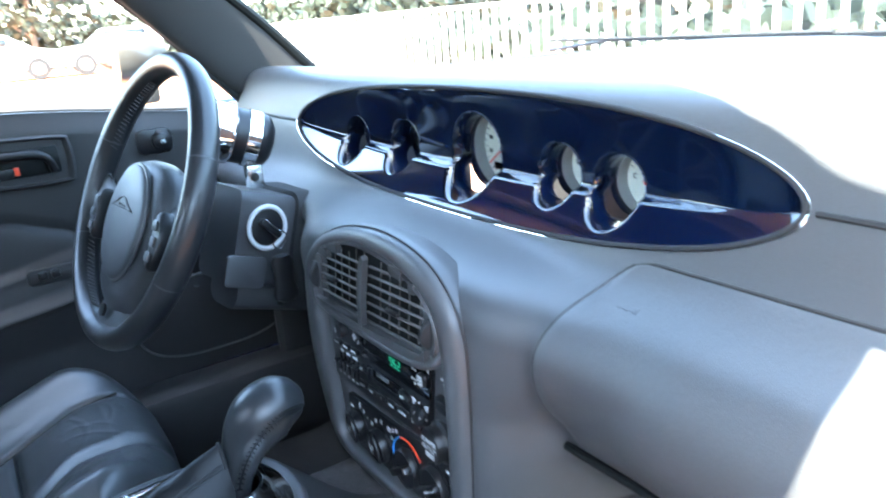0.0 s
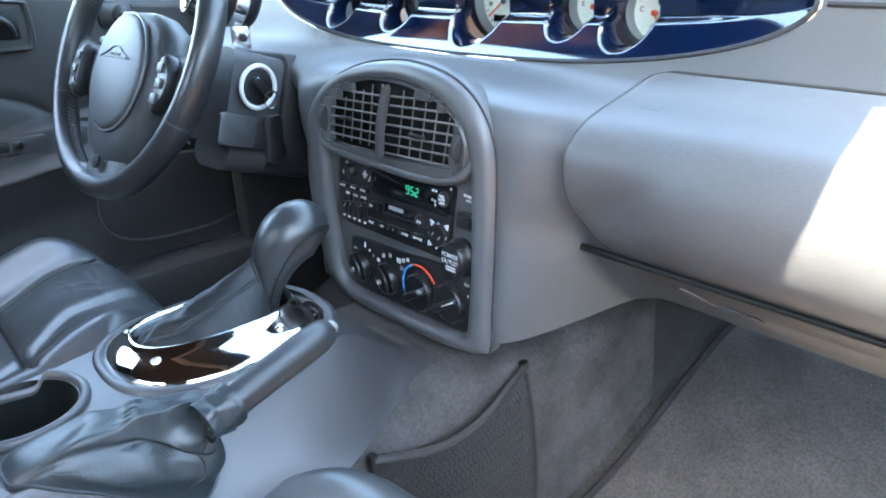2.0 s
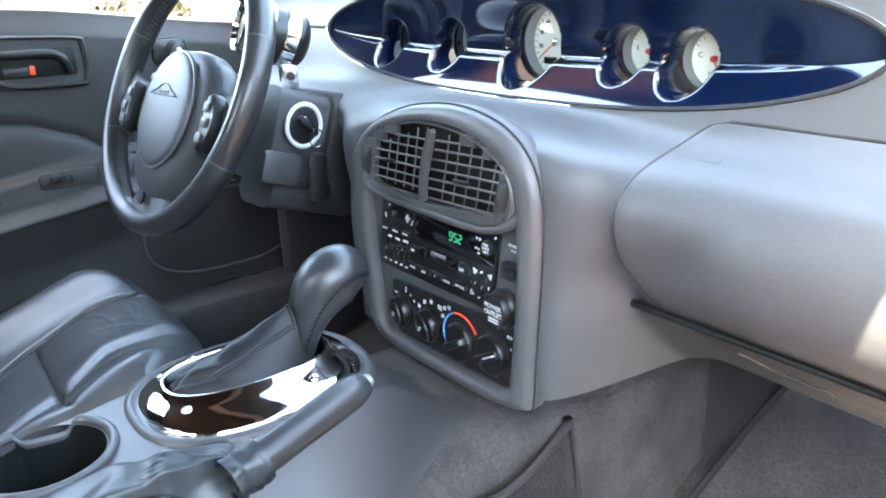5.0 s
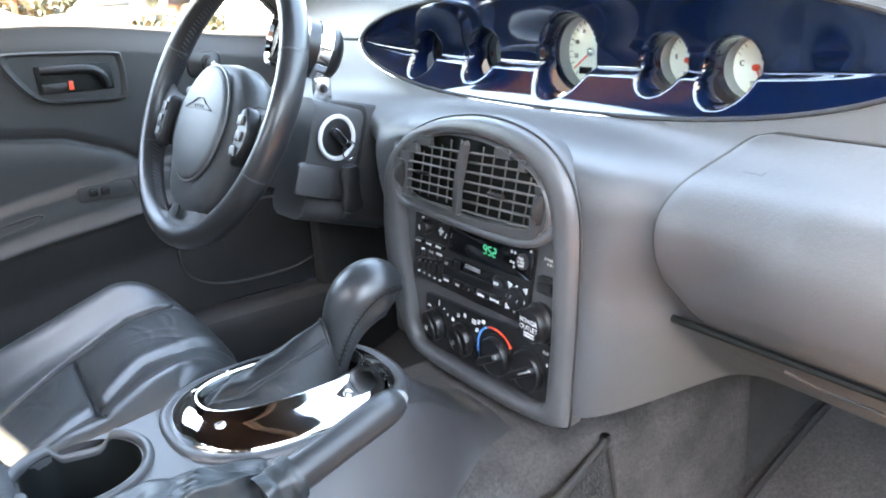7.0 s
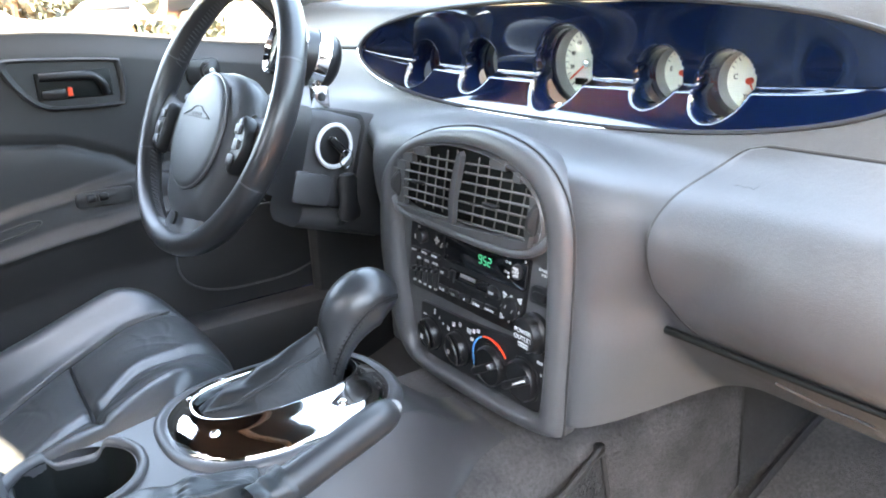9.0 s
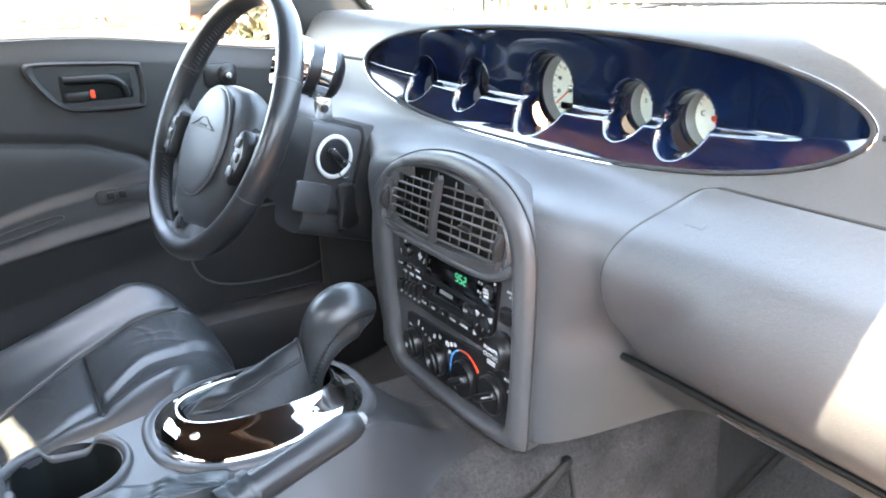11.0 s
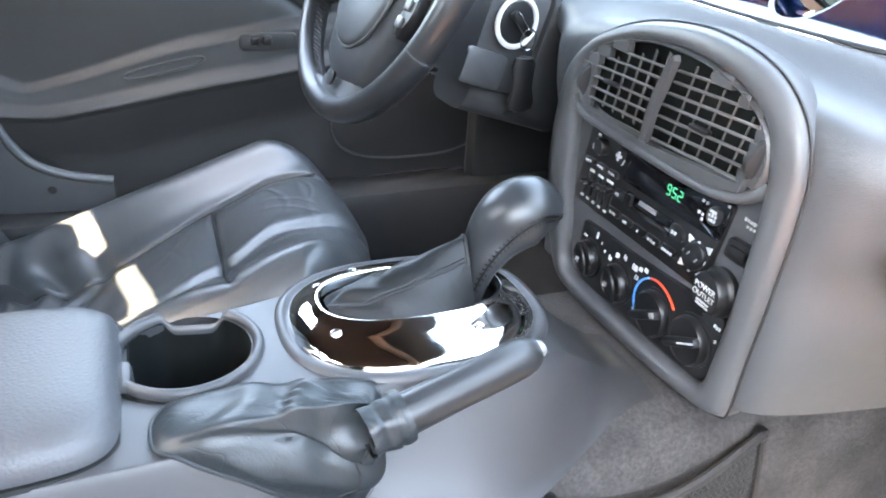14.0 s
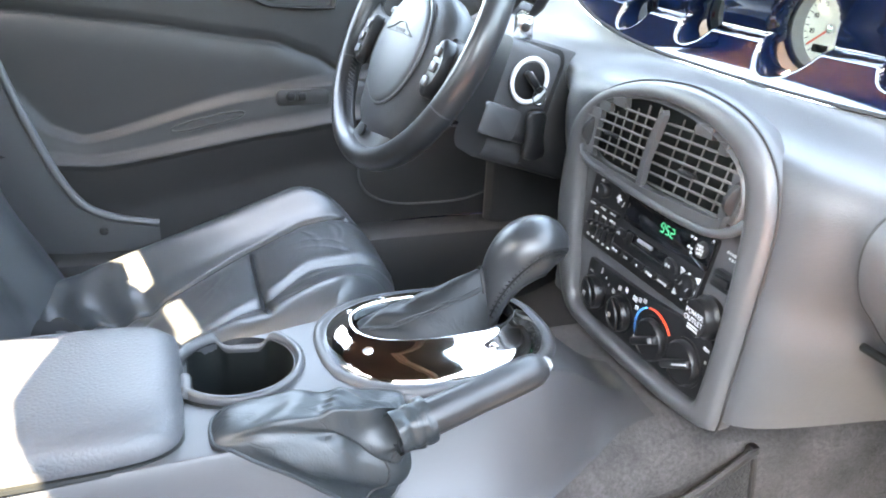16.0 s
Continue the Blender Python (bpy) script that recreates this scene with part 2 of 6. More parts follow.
def part(name, bm, material, parent=None, label="", sharp=40, loc=None):
    finish(bm, sharp)
    me = bpy.data.meshes.new(name)
    bm.to_mesh(me)
    bm.free()
    me.materials.append(material)
    ob = new(name, me)
    if parent is not None:
        ob.parent = parent
    if loc is not None:
        ob.matrix_basis = loc
    if label:
        tagged(ob, label)
    return ob


def thing(name, label, category, group="", kind="", at=(0, 0, 0)):
    ob = new(name)
    ob.empty_display_size = 0.05
    ob.location = at
    return tagged(ob, label, category, group, kind)


def under(name, bm, material, parent, label="", sharp=40):
    """A part whose mesh is given in world places."""
    off, p = Vector(), parent
    while p is not None:
        off, p = off + p.location, p.parent
    bm.transform(Matrix.Translation(-off))
    return part(name, bm, material, parent, label, sharp)


def surf(fn, nu, nv, close_u=False, close_v=False, bm=None):
    bm = bm or bmesh.new()
    g = [[bm.verts.new(fn(i / (nu if close_u else nu - 1), j / (nv if close_v else nv - 1))) for j in range(nv)] for i in range(nu)]
    for i in range(nu if close_u else nu - 1):
        for j in range(nv if close_v else nv - 1):
            a, b = (i + 1) % nu, (j + 1) % nv
            bm.faces.new((g[i][j], g[a][j], g[a][b], g[i][b]))
    return bm


def rings(rows, bm=None, caps=True):
    """Loft closed rings of equal length."""
    bm = bm or bmesh.new()
    vs = [[bm.verts.new(p) for p in r] for r in rows]
    n = len(rows[0])
    for a, b in zip(vs, vs[1:]):
        for j in range(n):
            bm.faces.new((a[j], a[(j + 1) % n], b[(j + 1) % n], b[j]))
    if caps:
        bm.faces.new(vs[0][::-1])
        bm.faces.new(vs[-1])
    return bm


def box(cx, cy, cz, sx, sy, sz, bevel=0.002, m=None, bm=None, seg=2):
    b2 = bmesh.new()
    bmesh.ops.create_cube(b2, size=1)
    bmesh.ops.scale(b2, vec=(sx, sy, sz), verts=b2.verts)
    if bevel:
        bmesh.ops.bevel(b2, geom=list(b2.edges), offset=min(bevel, 0.49 * min(sx, sy, sz)), segments=seg, affect="EDGES", profile=0.5)
    bmesh.ops.translate(b2, vec=(cx, cy, cz), verts=b2.verts)
    if m is not None:
        b2.transform(m)
    if bm is None:
        return b2
    return merge(bm, b2)


def merge(bm, b2):
    me = bpy.data.meshes.new("tmp")
    b2.to_mesh(me)
    b2.free()
    bm.from_mesh(me)
    bpy.data.meshes.remove(me)
    return bm


def lathe(profile, n=32, axis=Matrix(), bm=None, caps=True):
    """profile: (radius, height) pairs turned about local z, then placed by axis."""
    rows = [[axis @ Vector((r * math.cos(2 * math.pi * k / n), r * math.sin(2 * math.pi * k / n), h)) for k in range(n)] for r, h in profile]
    return rings(rows, bm, caps)


def aim(p, way, up=(0, 0, 1)):
    """Local z along way, at p."""
    z = Vector(way).normalized()
    x = Vector(up).cross(z)
    x = x.normalized() if x.length > 1e-4 else Vector((1, 0, 0))
    y = z.cross(x)
    return Matrix.Translation(p) @ Matrix((x, y, z)).transposed().to_4x4()


def smooth_path(pts, n, closed=False):
    """Catmull-Rom through the points."""
    pts = [Vector(p) for p in pts]
    m = len(pts)
    segs = m if closed else m - 1
    out = []
    for k in range(n):
        u = k / (n if closed else n - 1) * segs
        i = min(int(u), segs - 1)
        f = u - i
        g = lambda q: pts[q % m] if closed else pts[max(0, min(m - 1, q))]
        a, b, c, d = g(i - 1), g(i), g(i + 1), g(i + 2)
        out.append(0.5 * ((2 * b) + (c - a) * f + (2 * a - 5 * b + 4 * c - d) * f * f + (3 * b - a - 3 * c + d) * f ** 3))
    return out


def tube(pts, radius, n=10, bm=None, flat=1.0, up=(0, 0, 1), closed=False, caps=True):
    pts = [Vector(p) for p in pts]
    rows = []
    m = len(pts)
    for i, p in enumerate(pts):
        a = pts[(i - 1) % m] if closed or i else pts[0]
        b = pts[(i + 1) % m] if closed or i < m - 1 else pts[-1]
        t = (b - a).normalized()
        s = Vector(up).cross(t)
        s = s.normalized() if s.length > 1e-4 else Vector((1, 0, 0))
        q = t.cross(s)
        r = radius(i / (m - 1)) if callable(radius) else radius
        rows.append([p + s * r * math.cos(2 * math.pi * k / n) + q * r * flat * math.sin(2 * math.pi * k / n) for k in range(n)])
    if closed:
        bm = bm or bmesh.new()
        vs = [[bm.verts.new(v) for v in r] for r in rows]
        for i in range(m):
            for k in range(n):
                bm.faces.new((vs[i][k], vs[i][(k + 1) % n], vs[(i + 1) % m][(k + 1) % n], vs[(i + 1) % m][k]))
        return bm
    return rings(rows, bm, caps)


def slab(outline, y0, y1, bevel=0.0, bm=None, n=2):
    """A plate in the x-z plane with the closed outline, from y0 (back) to y1 (front), front edge rounded."""
    c = sum((Vector((p[0], p[1])) for p in outline), Vector((0, 0))) / len(outline)
    rows = [[Vector((p[0], y0, p[1])) for p in outline]]
    sgn = 1 if y1 > y0 else -1
    for k in range(n + 1):
        a = math.pi / 2 * k / n
        inset = bevel * (1 - math.cos(a))
        yy = y1 - sgn * bevel * (1 - math.sin(a))
        row = []
        for p in outline:
            v = Vector((p[0], p[1])) - c
            s = max(0, 1 - inset / max(v.length, 1e-6))
            row.append(Vector((c.x + v.x * s, yy, c.y + v.y * s)))
        rows.append(row)
    return rings(rows, bm)


def rrect(cx, cz, w, h, r, n=5):
    out = []
    r = min(r, w / 2 - 1e-5, h / 2 - 1e-5)
    for qx, qz, a0 in ((1, 1, 0), (-1, 1, 90), (-1, -1, 180), (1, -1, 270)):
        for k in range(n):
            a = radians(a0 + 90 * k / (n - 1))
            out.append((cx + qx * (w / 2 - r) + r * math.cos(a), cz + qz * (h / 2 - r) + r * math.sin(a)))
    return out


def sstep(a, b, x):
    t = max(0.0, min(1.0, (x - a) / (b - a)))
    return t * t * (3 - 2 * t)


def words(name, text, size, material, parent, m, depth=0.0004):
    cu = bpy.data.curves.new(name, "FONT")
    cu.body, cu.size, cu.align_x, cu.align_y, cu.extrude = text, size, "CENTER", "CENTER", depth
    tmp = bpy.data.objects.new(name, cu)
    scene.collection.objects.link(tmp)
    me = bpy.data.meshes.new_from_object(tmp.evaluated_get(bpy.context.evaluated_depsgraph_get()))
    bpy.data.objects.remove(tmp)
    bpy.data.curves.remove(cu)
    me.materials.clear()
    me.materials.append(material)
    ob = new(name, me)
    ob.parent = parent
    ob.matrix_basis = m
    return ob


def lerp_tab(tab, y):
    for (a, b), (c, d) in zip(tab, tab[1:]):
        if y <= c:
            f = sstep(0, 1, (y - a) / (c - a)) * 0.35 + 0.65 * max(0, min(1, (y - a) / (c - a)))
            return b + (d - b) * f
    return tab[-1][1]


# ---------------- the car's shell, ground and roof ----------------
def structure(name, bm, material, label, category, sharp=40):
    ob = part(name, bm, material, None, label, sharp)
    return tagged(ob, label, category, kind="structure")


structure("ground", surf(lambda u, v: ((u - 0.5) * 400, (v - 0.5) * 400, -0.27), 3, 3), M_PAVE, "pale concrete ground of the parking area", "ground")


def floor_z(y):
    return 0.0 + 0.14 * sstep(0.12, 0.50, y) + max(0.0, y - 0.48) * 1.1


def floor_pt(u, v):
    x, y = -0.66 + 1.34 * u, -0.75 + 1.42 * v
    return (x, y, floor_z(y) - 0.006 + 0.002 * noise.noise(Vector((x * 9, y * 9, 0))))


structure("floor", surf(floor_pt, 60, 70), M_CARPET, "grey carpet on the car floor", "floor")
structure("wall_front", box(0, 0.70, 0.29, 1.4, 0.03, 0.62, 0), M_DULL, "dark firewall behind the dashboard", "firewall")
structure("wall_rear", box(0, -1.28, 0.25, 1.4, 0.04, 0.9, 0), M_CARPETDARK, "dark carpeted bulkhead behind the seats", "bulkhead")
bm = box(0, -0.78, -0.035, 1.5, 1.1, 0.04, 0)
box(0, 0.2, -0.055, 1.5, 1.1, 0.04, 0, bm=bm)
structure("underbody", bm, M_DULL, "dark metal underbody of the car", "underbody")


# unseen wall, added; its dark brown is there for the chrome to mirror
structure("wall_east", box(2.7, -1.0, 0.48, 0.20, 11.0, 1.5, 0.01), M_WALL, "unseen plain brown wall added beside the parked car", "wall")


# roof: cloth top from the windshield header to the rear window
def roof_pt(u, v):
    x = -0.62 + 1.182 * u
    # unseen edges, cut so that sun patches and shadow line fall as wanted
    back = lerp_tab([(-0.70, -0.98), (-0.325, -0.975), (-0.310, -0.908), (-0.228, -0.905), (-0.215, -0.97), (-0.165, -0.97), (-0.152, -0.868), (-0.04, -0.843), (0.012, -0.848), (0.028, -0.92), (0.15, -0.92), (0.165, -0.862), (0.245, -0.877), (0.31, -0.866), (0.70, -0.885)], x)
    front = lerp_tab([(-0.70, 0.0), (-0.20, 0.010), (0.163, 0.004), (0.279, -0.019), (0.37, -0.046), (0.428, -0.062), (0.503, -0.082), (0.70, -0.10)], x)
    y = back + (front - back) * v
    z = 1.03 - 0.05 * ((x + 0.02) / 0.6) ** 2 - 0.05 * ((y + 0.45) / 0.5) ** 2
    # drawn in near the windshield to set the sun's edge on the airbag cover
    return (x - 0.023 * sstep(-0.27, -0.12, y) * sstep(0.30, 0.55, x), y, z)


bm = surf(roof_pt, 180, 16)
bm.normal_update()
bmesh.ops.solidify(bm, geom=list(bm.faces), thickness=0.02)
structure("ceiling", bm, M_ROOF, "black cloth convertible roof", "roof")

# unseen rear of the cloth top, added to cut fill light: it slopes from the roof's edge to the bulkhead, open where the
# rear window is
def rear_pt(u, v):
    a = Vector(roof_pt(u, 0))
    b = Vector((a.x * 1.02, -1.26, 0.66))
    p = a.lerp(b, v)
    return p + Vector((0, -0.05 * math.sin(math.pi * v), 0.05 * math.sin(math.pi * v)))


bm = bmesh.new()
for u0, u1, v0, v1 in ((0.0, 0.17, 0, 1), (0.83, 1.0, 0, 1), (0.17, 0.60, 0.058, 0.28), (0.17, 0.83, 0.60, 1)):
    merge(bm, surf(lambda u, v: rear_pt(u0 + (u1 - u0) * u, v0 + (v1 - v0) * v), 16, 14))
structure("roof_rear", bm, M_ROOF, "unseen black cloth added at the roof's rear to cut light", "roof")

# unseen sides, added to close the rear quarters against light
for side, u in ((-1, 0.0), (1, 1.0)):
    bm = surf(lambda s, v: Vector(roof_pt(u, 0.36 * s) if s > 0 else roof_pt(u, 0)).lerp(Vector((0.66 * side, -1.26 + 0.66 * s, 0.56)), v), 14, 10)
    structure("roof_side", bm, M_ROOF, "unseen black cloth added at the roof's side to cut light", "roof")

# driver-side windshield pillar
windshield = thing("windshield_frame", "black windshield frame with padded grey pillars", "windshield frame", kind="structure", at=(0, 0.3, 0.64))


def pillar(side):
    """Padded pillar between the door seal and the windshield gasket."""
    rows = []
    for k in range(15):
        f = k / 14
        rear = Vector((-0.655, 0.134, 0.600)).lerp(Vector((-0.618, -0.225, 0.945)), f) + Vector((0, -0.020 * math.sin(math.pi * min(1, f * 2.2)), 0.016 * math.sin(math.pi * min(1, f * 2.2))))
        front = Vector((-0.645, 0.262, 0.622)).lerp(Vector((-0.590, -0.110, 0.955)), f) + Vector((0, 0.005 * math.sin(math.pi * f), 0.014 * math.sin(math.pi * f)))
        row = []
        for q in range(28):
            a = 2 * math.pi * q / 28
            c, w = math.cos(a), math.sin(a)
            c, w = math.copysign(abs(c) ** 0.75, c), math.copysign(abs(w) ** 0.6, w)
            p = rear.lerp(front, 0.5 + 0.5 * c) + Vector((0.017 * w, 0, 0))
            row.append(Vector((p.x * -side, p.y, p.z)))
        rows.append(row)
    return rings(rows)


for side in (-1, 1):
    p = under("pillar", pillar(side), M_PILLAR, windshield)
    x = 0.655 * side
    under("seal", tube([(x * 1.01, 0.128, 0.600), (x * 0.985, -0.01, 0.748), (x * 0.955, -0.225, 0.945)], 0.009, 8), M_DULL, p, "black rubber door seal")
    under("gasket", tube(smooth_path([(x * 0.955, 0.330, 0.640), (x * 0.965, 0.268, 0.634), (x * 0.960, 0.235, 0.655), (x * 0.945, 0.150, 0.738), (x * 0.915, 0.020, 0.848), (x * 0.89, -0.10, 0.955)], 30), 0.0085, 8), M_WELL, p, "black rubber windshield gasket")
under("header", tube([(-0.61, -0.165, 0.950), (0, -0.13, 0.970), (0.35, -0.133, 0.965), (0.61, -0.125, 0.950)], 0.020, 10), M_PILLAR, windshield)
under("lower_gasket", tube(smooth_path([(-0.645, 0.30, 0.628), (-0.55, 0.42, 0.635), (-0.35, 0.55, 0.645), (0, 0.615, 0.650), (0.35, 0.55, 0.645), (0.55, 0.42, 0.635), (0.645, 0.30, 0.628)], 40), 0.005, 8), M_DULL, windshield, "black rubber gasket along the windshield foot")
bm = surf(lambda u, v: Vector((-0.63 + 1.26 * u, (0.30 + 0.315 * (1 - (2 * u - 1) ** 2) ** 0.8) * (1 - v) + v * (-0.14 + 0.03 * (1 - (2 * u - 1) ** 2)), 0.645 + 0.015 * (1 - v) + 0.31 * v)), 30, 10)
pane = under("pane", bm, M_GLASS, windshield, "clear windshield glass")
pane.visible_shadow = False
# wipers lie on the cowl
for x0, x1 in ((-0.10, 0.42), (-0.55, 0.0)):
    wiper = thing("windshield_wiper", "black wiper arm resting at the windshield foot", "wiper", "windshield wipers", at=(x0, 0.66, 0.655))
    under("arm", tube([(x0, 0.70, 0.640), (x0 + 0.2, 0.668, 0.660), (x1, 0.645, 0.662)], 0.004, 6), M_BLACK, wiper)
    under("blade", tube([(x0 + 0.06, 0.650, 0.662), (x1 + 0.06, 0.632, 0.666)], 0.003, 6), M_DULL, wiper)

# hood and cowl in front of the glass
bm = surf(lambda u, v: ((u - 0.5) * (1.5 - 0.9 * v), 0.62 + 1.5 * v, 0.618 - 0.16 * v * v - 0.12 * (2 * u - 1) ** 2), 20, 20)
hood = tagged(part("hood", bm, M_SHELL, None, "dark blue painted hood beyond the windshield"), category="hood", kind="structure")


# ---------------- dashboard ----------------
EX, ES, EA, EB = -0.016, 0.50, 0.380, 0.10
NODES = [(0.0, 0.62, 0.662), (0.10, 0.48, 0.664), (0.20, 0.36, 0.666), (0.31, 0.22, 0.669), (0.36, 0.165, 0.668), (0.40, 0.122, 0.658), (0.5, 0.10, 0.602), (0.60, 0.083, 0.541),
         (0.68, 0.047, 0.511), (0.76, 0.030, 0.468), (0.84, 0.034, 0.415), (0.92, 0.060, 0.370), (1.0, 0.095, 0.335)]


def stack_gap(x, z):
    """Distance from the outline of the centre stack."""
    dx = abs(x - 0.001)
    if z > 0.44:
        k = max(1e-3, math.hypot(dx / 0.156, (z - 0.44) / 0.111))
        d = (k - 1) * math.hypot(dx, z - 0.44) / k
    else:
        d = dx - 0.156
    return d


def stack_side(x, z):
    """0 well away from the centre stack, 1 on it."""
    return 1 - sstep(-0.005, 0.062 + 0.110 * sstep(0.41, 0.50, z), stack_gap(x, z))


def dash_profile(x, s, hollow=0.009):
    s = max(0.0, min(1.0, s))
    k = 0
    while k < len(NODES) - 2 and NODES[k + 1][0] < s:
        k += 1
    f = (s - NODES[k][0]) / (NODES[k + 1][0] - NODES[k][0])
    g = lambda q: Vector(NODES[max(0, min(len(NODES) - 1, q))][1:])
    a, b, c, d = g(k - 1), g(k), g(k + 1), g(k + 2)
    p = 0.5 * ((2 * b) + (c - a) * f + (2 * a - 5 * b + 4 * c - d) * f * f + (3 * b - a - 3 * c + d) * f ** 3)
    y, z = p
    e = abs(x + 0.016)
    z -= 0.028 * sstep(0.05, 0.48, e) * (1 - sstep(0.22, 0.38, s))
    if s < 0.3:
        y = 0.22 + (y - 0.22) * (1 - 0.62 * sstep(0.2, 0.66, e))
    low = 1 - sstep(0.155, 0.25, abs(x - 0.012))
    z -= (0.058 - 0.15 * max(0.0, x - 0.012)) * low * sstep(0.72, 1.0, s)
    gap = stack_gap(x, z)
    wa, wb = sstep(0.597, 0.74, s), (1 - sstep(-0.03, 0.13, gap)) * sstep(0.597, 0.700, s)
    w = stack_side(x, z) * (wa + wb - wa * wb)
    z += 0.015 * (1 - sstep(-0.03, 0.09, stack_gap(x, 0.535))) * math.exp(-((s - 0.67) / 0.050) ** 2)
    y = y * (1 - w) - 0.010 * w
    # hollow behind the stack's openings
    y += 0.030 * (1 - sstep(-0.040, -0.022, gap)) * sstep(0.60, 0.70, s)
    y += 0.026 * sstep(0.44, 0.30, z) * sstep(0.165, 0.215, x)
    # hollow between the stack and the airbag cover
    y += hollow * math.exp(-((x - 0.203) / 0.024) ** 2) * sstep(0.37, 0.41, z) * (1 - sstep(0.475, 0.535, z)) * sstep(0.6, 0.66, s)
    # left of the stack the dash drops back round the steering column
    y += 0.05 * sstep(-0.18, -0.26, x) * sstep(0.66, 0.84, s)
    return Vector((x, y, z))


def dash_border():
    """Even steps round the pad's outer edge, closest below the oval where the stack stands."""
    pts = []
    for k in range(70):
        pts.append((EX + 0.64, k / 70))
    for k in range(260):
        pts.append((EX + 0.64 - 1.28 * k / 260, 1.0))
    for k in range(70):
        pts.append((EX - 0.64, 1 - k / 70))
    for k in range(110):
        pts.append((EX - 0.64 + 1.28 * k / 110, 0.0))
    return pts


BORDER = dash_border()


def dash_pt(u, v):
    xr, sr = BORDER[int(round(u * len(BORDER))) % len(BORDER)]
    th = math.atan2((ES - sr) / 0.5, (xr - EX) / 0.64)
    xe, se = EX + EA * math.cos(th), ES - EB * math.sin(th)
    t = v ** 1.1
    return dash_profile(xe + (xr - xe) * t, se + (sr - se) * t)


dash = thing("dashboard", "slate grey padded vinyl dashboard with an oval instrument recess", "dashboard", at=(0, 0.1, 0.34))
under("dash_pad", surf(dash_pt, len(BORDER), 84, close_u=True), M_DASH, dash, sharp=60)


def rim(k, ins=0.0, dy=0.0):
    th = 2 * math.pi * k
    p = dash_profile(EX + (EA - ins) * math.cos(th), ES - (EB - ins * 0.85) * math.sin(th))
    return p + Vector((0, dy, 0))


under("oval_trim", tube([rim(k / 160, 0.0006, -0.0003) for k in range(160)], 0.0007, 8, closed=True, up=(0, 1, 0)), M_CHROME, dash, "thin bright metal trim round the oval recess")
under("oval_gasket", tube([rim(k / 160, 0.0036, 0.001) for k in range(160)], 0.0024, 8, closed=True, up=(0, 1, 0)), M_DULL, dash, "thin black gasket inside the trim")
# seam between the upper and lower dash pads at either end
for side in (-1, 1):
    pts = [dash_profile(EX + side * (EA + 0.004 + 0.25 * k / 12), 0.5) + Vector((0, -0.0005, 0)) for k in range(13)]
    under("pad_seam", tube(pts, 0.0022, 6), M_DULL, dash, "dark seam between the dash pads")


# airbag cover on the passenger side
def dash_at(x, z):
    """The pad's place at (x, z) on its rear face."""
    lo, hi = 0.58, 1.0
    for _ in range(30):
        m = (lo + hi) / 2
        if dash_profile(x, m, 0).z > z:
            lo = m
        else:
            hi = m
    return dash_profile(x, (lo + hi) / 2, 0)


def cover_edge(v):
    if v > 0.42:
        return 0.2180 + 0.040 * (1 - math.sqrt(max(0.0, 1 - ((v - 0.42) / 0.58) ** 3.0)))
    return 0.2180 + 0.026 * max(0.0, (0.27 - v) / 0.27) ** 2.2


def cover_pt(u, v):
    """u from the curved near edge to the far end, v from the bottom to the top."""
    z = 0.405 + 0.143 * v
    near, far = cover_edge(v), 0.62
    x = near + (far - near) * u
    y = dash_at(x, z).y
    e = min(x - near, 0.4 * (1 - v) * 0.160 + 0.001, v * 0.160 * 0.6 + 0.001)
    y -= 0.0010 + 0.0020 * math.sin(min(1, e / 0.010) * math.pi / 2) + 0.017 * sstep(0, 0.11, x - near) * math.sin(math.pi * v) ** 0.8
    return Vector((x, y, z))


cover = under("airbag_cover", surf(lambda u, v: cover_pt(max(0.0, u - 0.02) ** 1.8, v) + Vector((0.001 if u < 0.001 else 0, 0.009 if u < 0.001 else 0, 0)), 90, 56), M_DASH, dash, sharp=70)
pts = [cover_pt(0.7 * (1 - k / 14) ** 1.7, 1) + Vector((0, 0.001, 0.001)) for k in range(14)] + [cover_pt(0, 1 - k / 40) + Vector((-0.0015, 0.001, 0)) for k in range(41)]
under("cover_groove", tube([p + Vector((0, 0.0008, 0)) for p in pts], 0.0014, 8, up=(0, 1, 0)), M_DOOR, dash, "shallow groove round the airbag cover")
bm = bmesh.new()
for k, (w, dx) in enumerate(((0.0025, 0), (0.006, 0.0055), (0.0025, 0.012), (0.006, 0.0175), (0.0025, 0.024))):
    p, q = cover_pt(0.075 + dx * 1.5, 0.84), cover_pt(0.075 + dx * 1.5, 0.86)
    up_ = (q - p).normalized()
    m = Matrix.Translation(p) @ Matrix((Vector((1, 0, 0)), up_, Vector((1, 0, 0)).cross(up_))).transposed().to_4x4()
    box(0, 0, 0.0001, w, 0.004 if k % 2 else 0.006, 0.0006, 0.0002, m=m, bm=bm, seg=1)
under("embossing", bm, M_DASH, cover, "small embossed letters that cannot be read")


# glove compartment door below
def glove_pt(u, v):
    x = 0.214 + 0.42 * u
    top = 0.396 + 0.004 * u
    bottom = top - 0.004 - 0.036 * sstep(0, 0.16, u) ** 0.7
    z = bottom + (top - bottom) * v
    y = 0.050 - 0.006 * math.sin(math.pi * v * 0.9) + 0.055 * (1 - v)
    return Vector((x, y - 0.008, z))


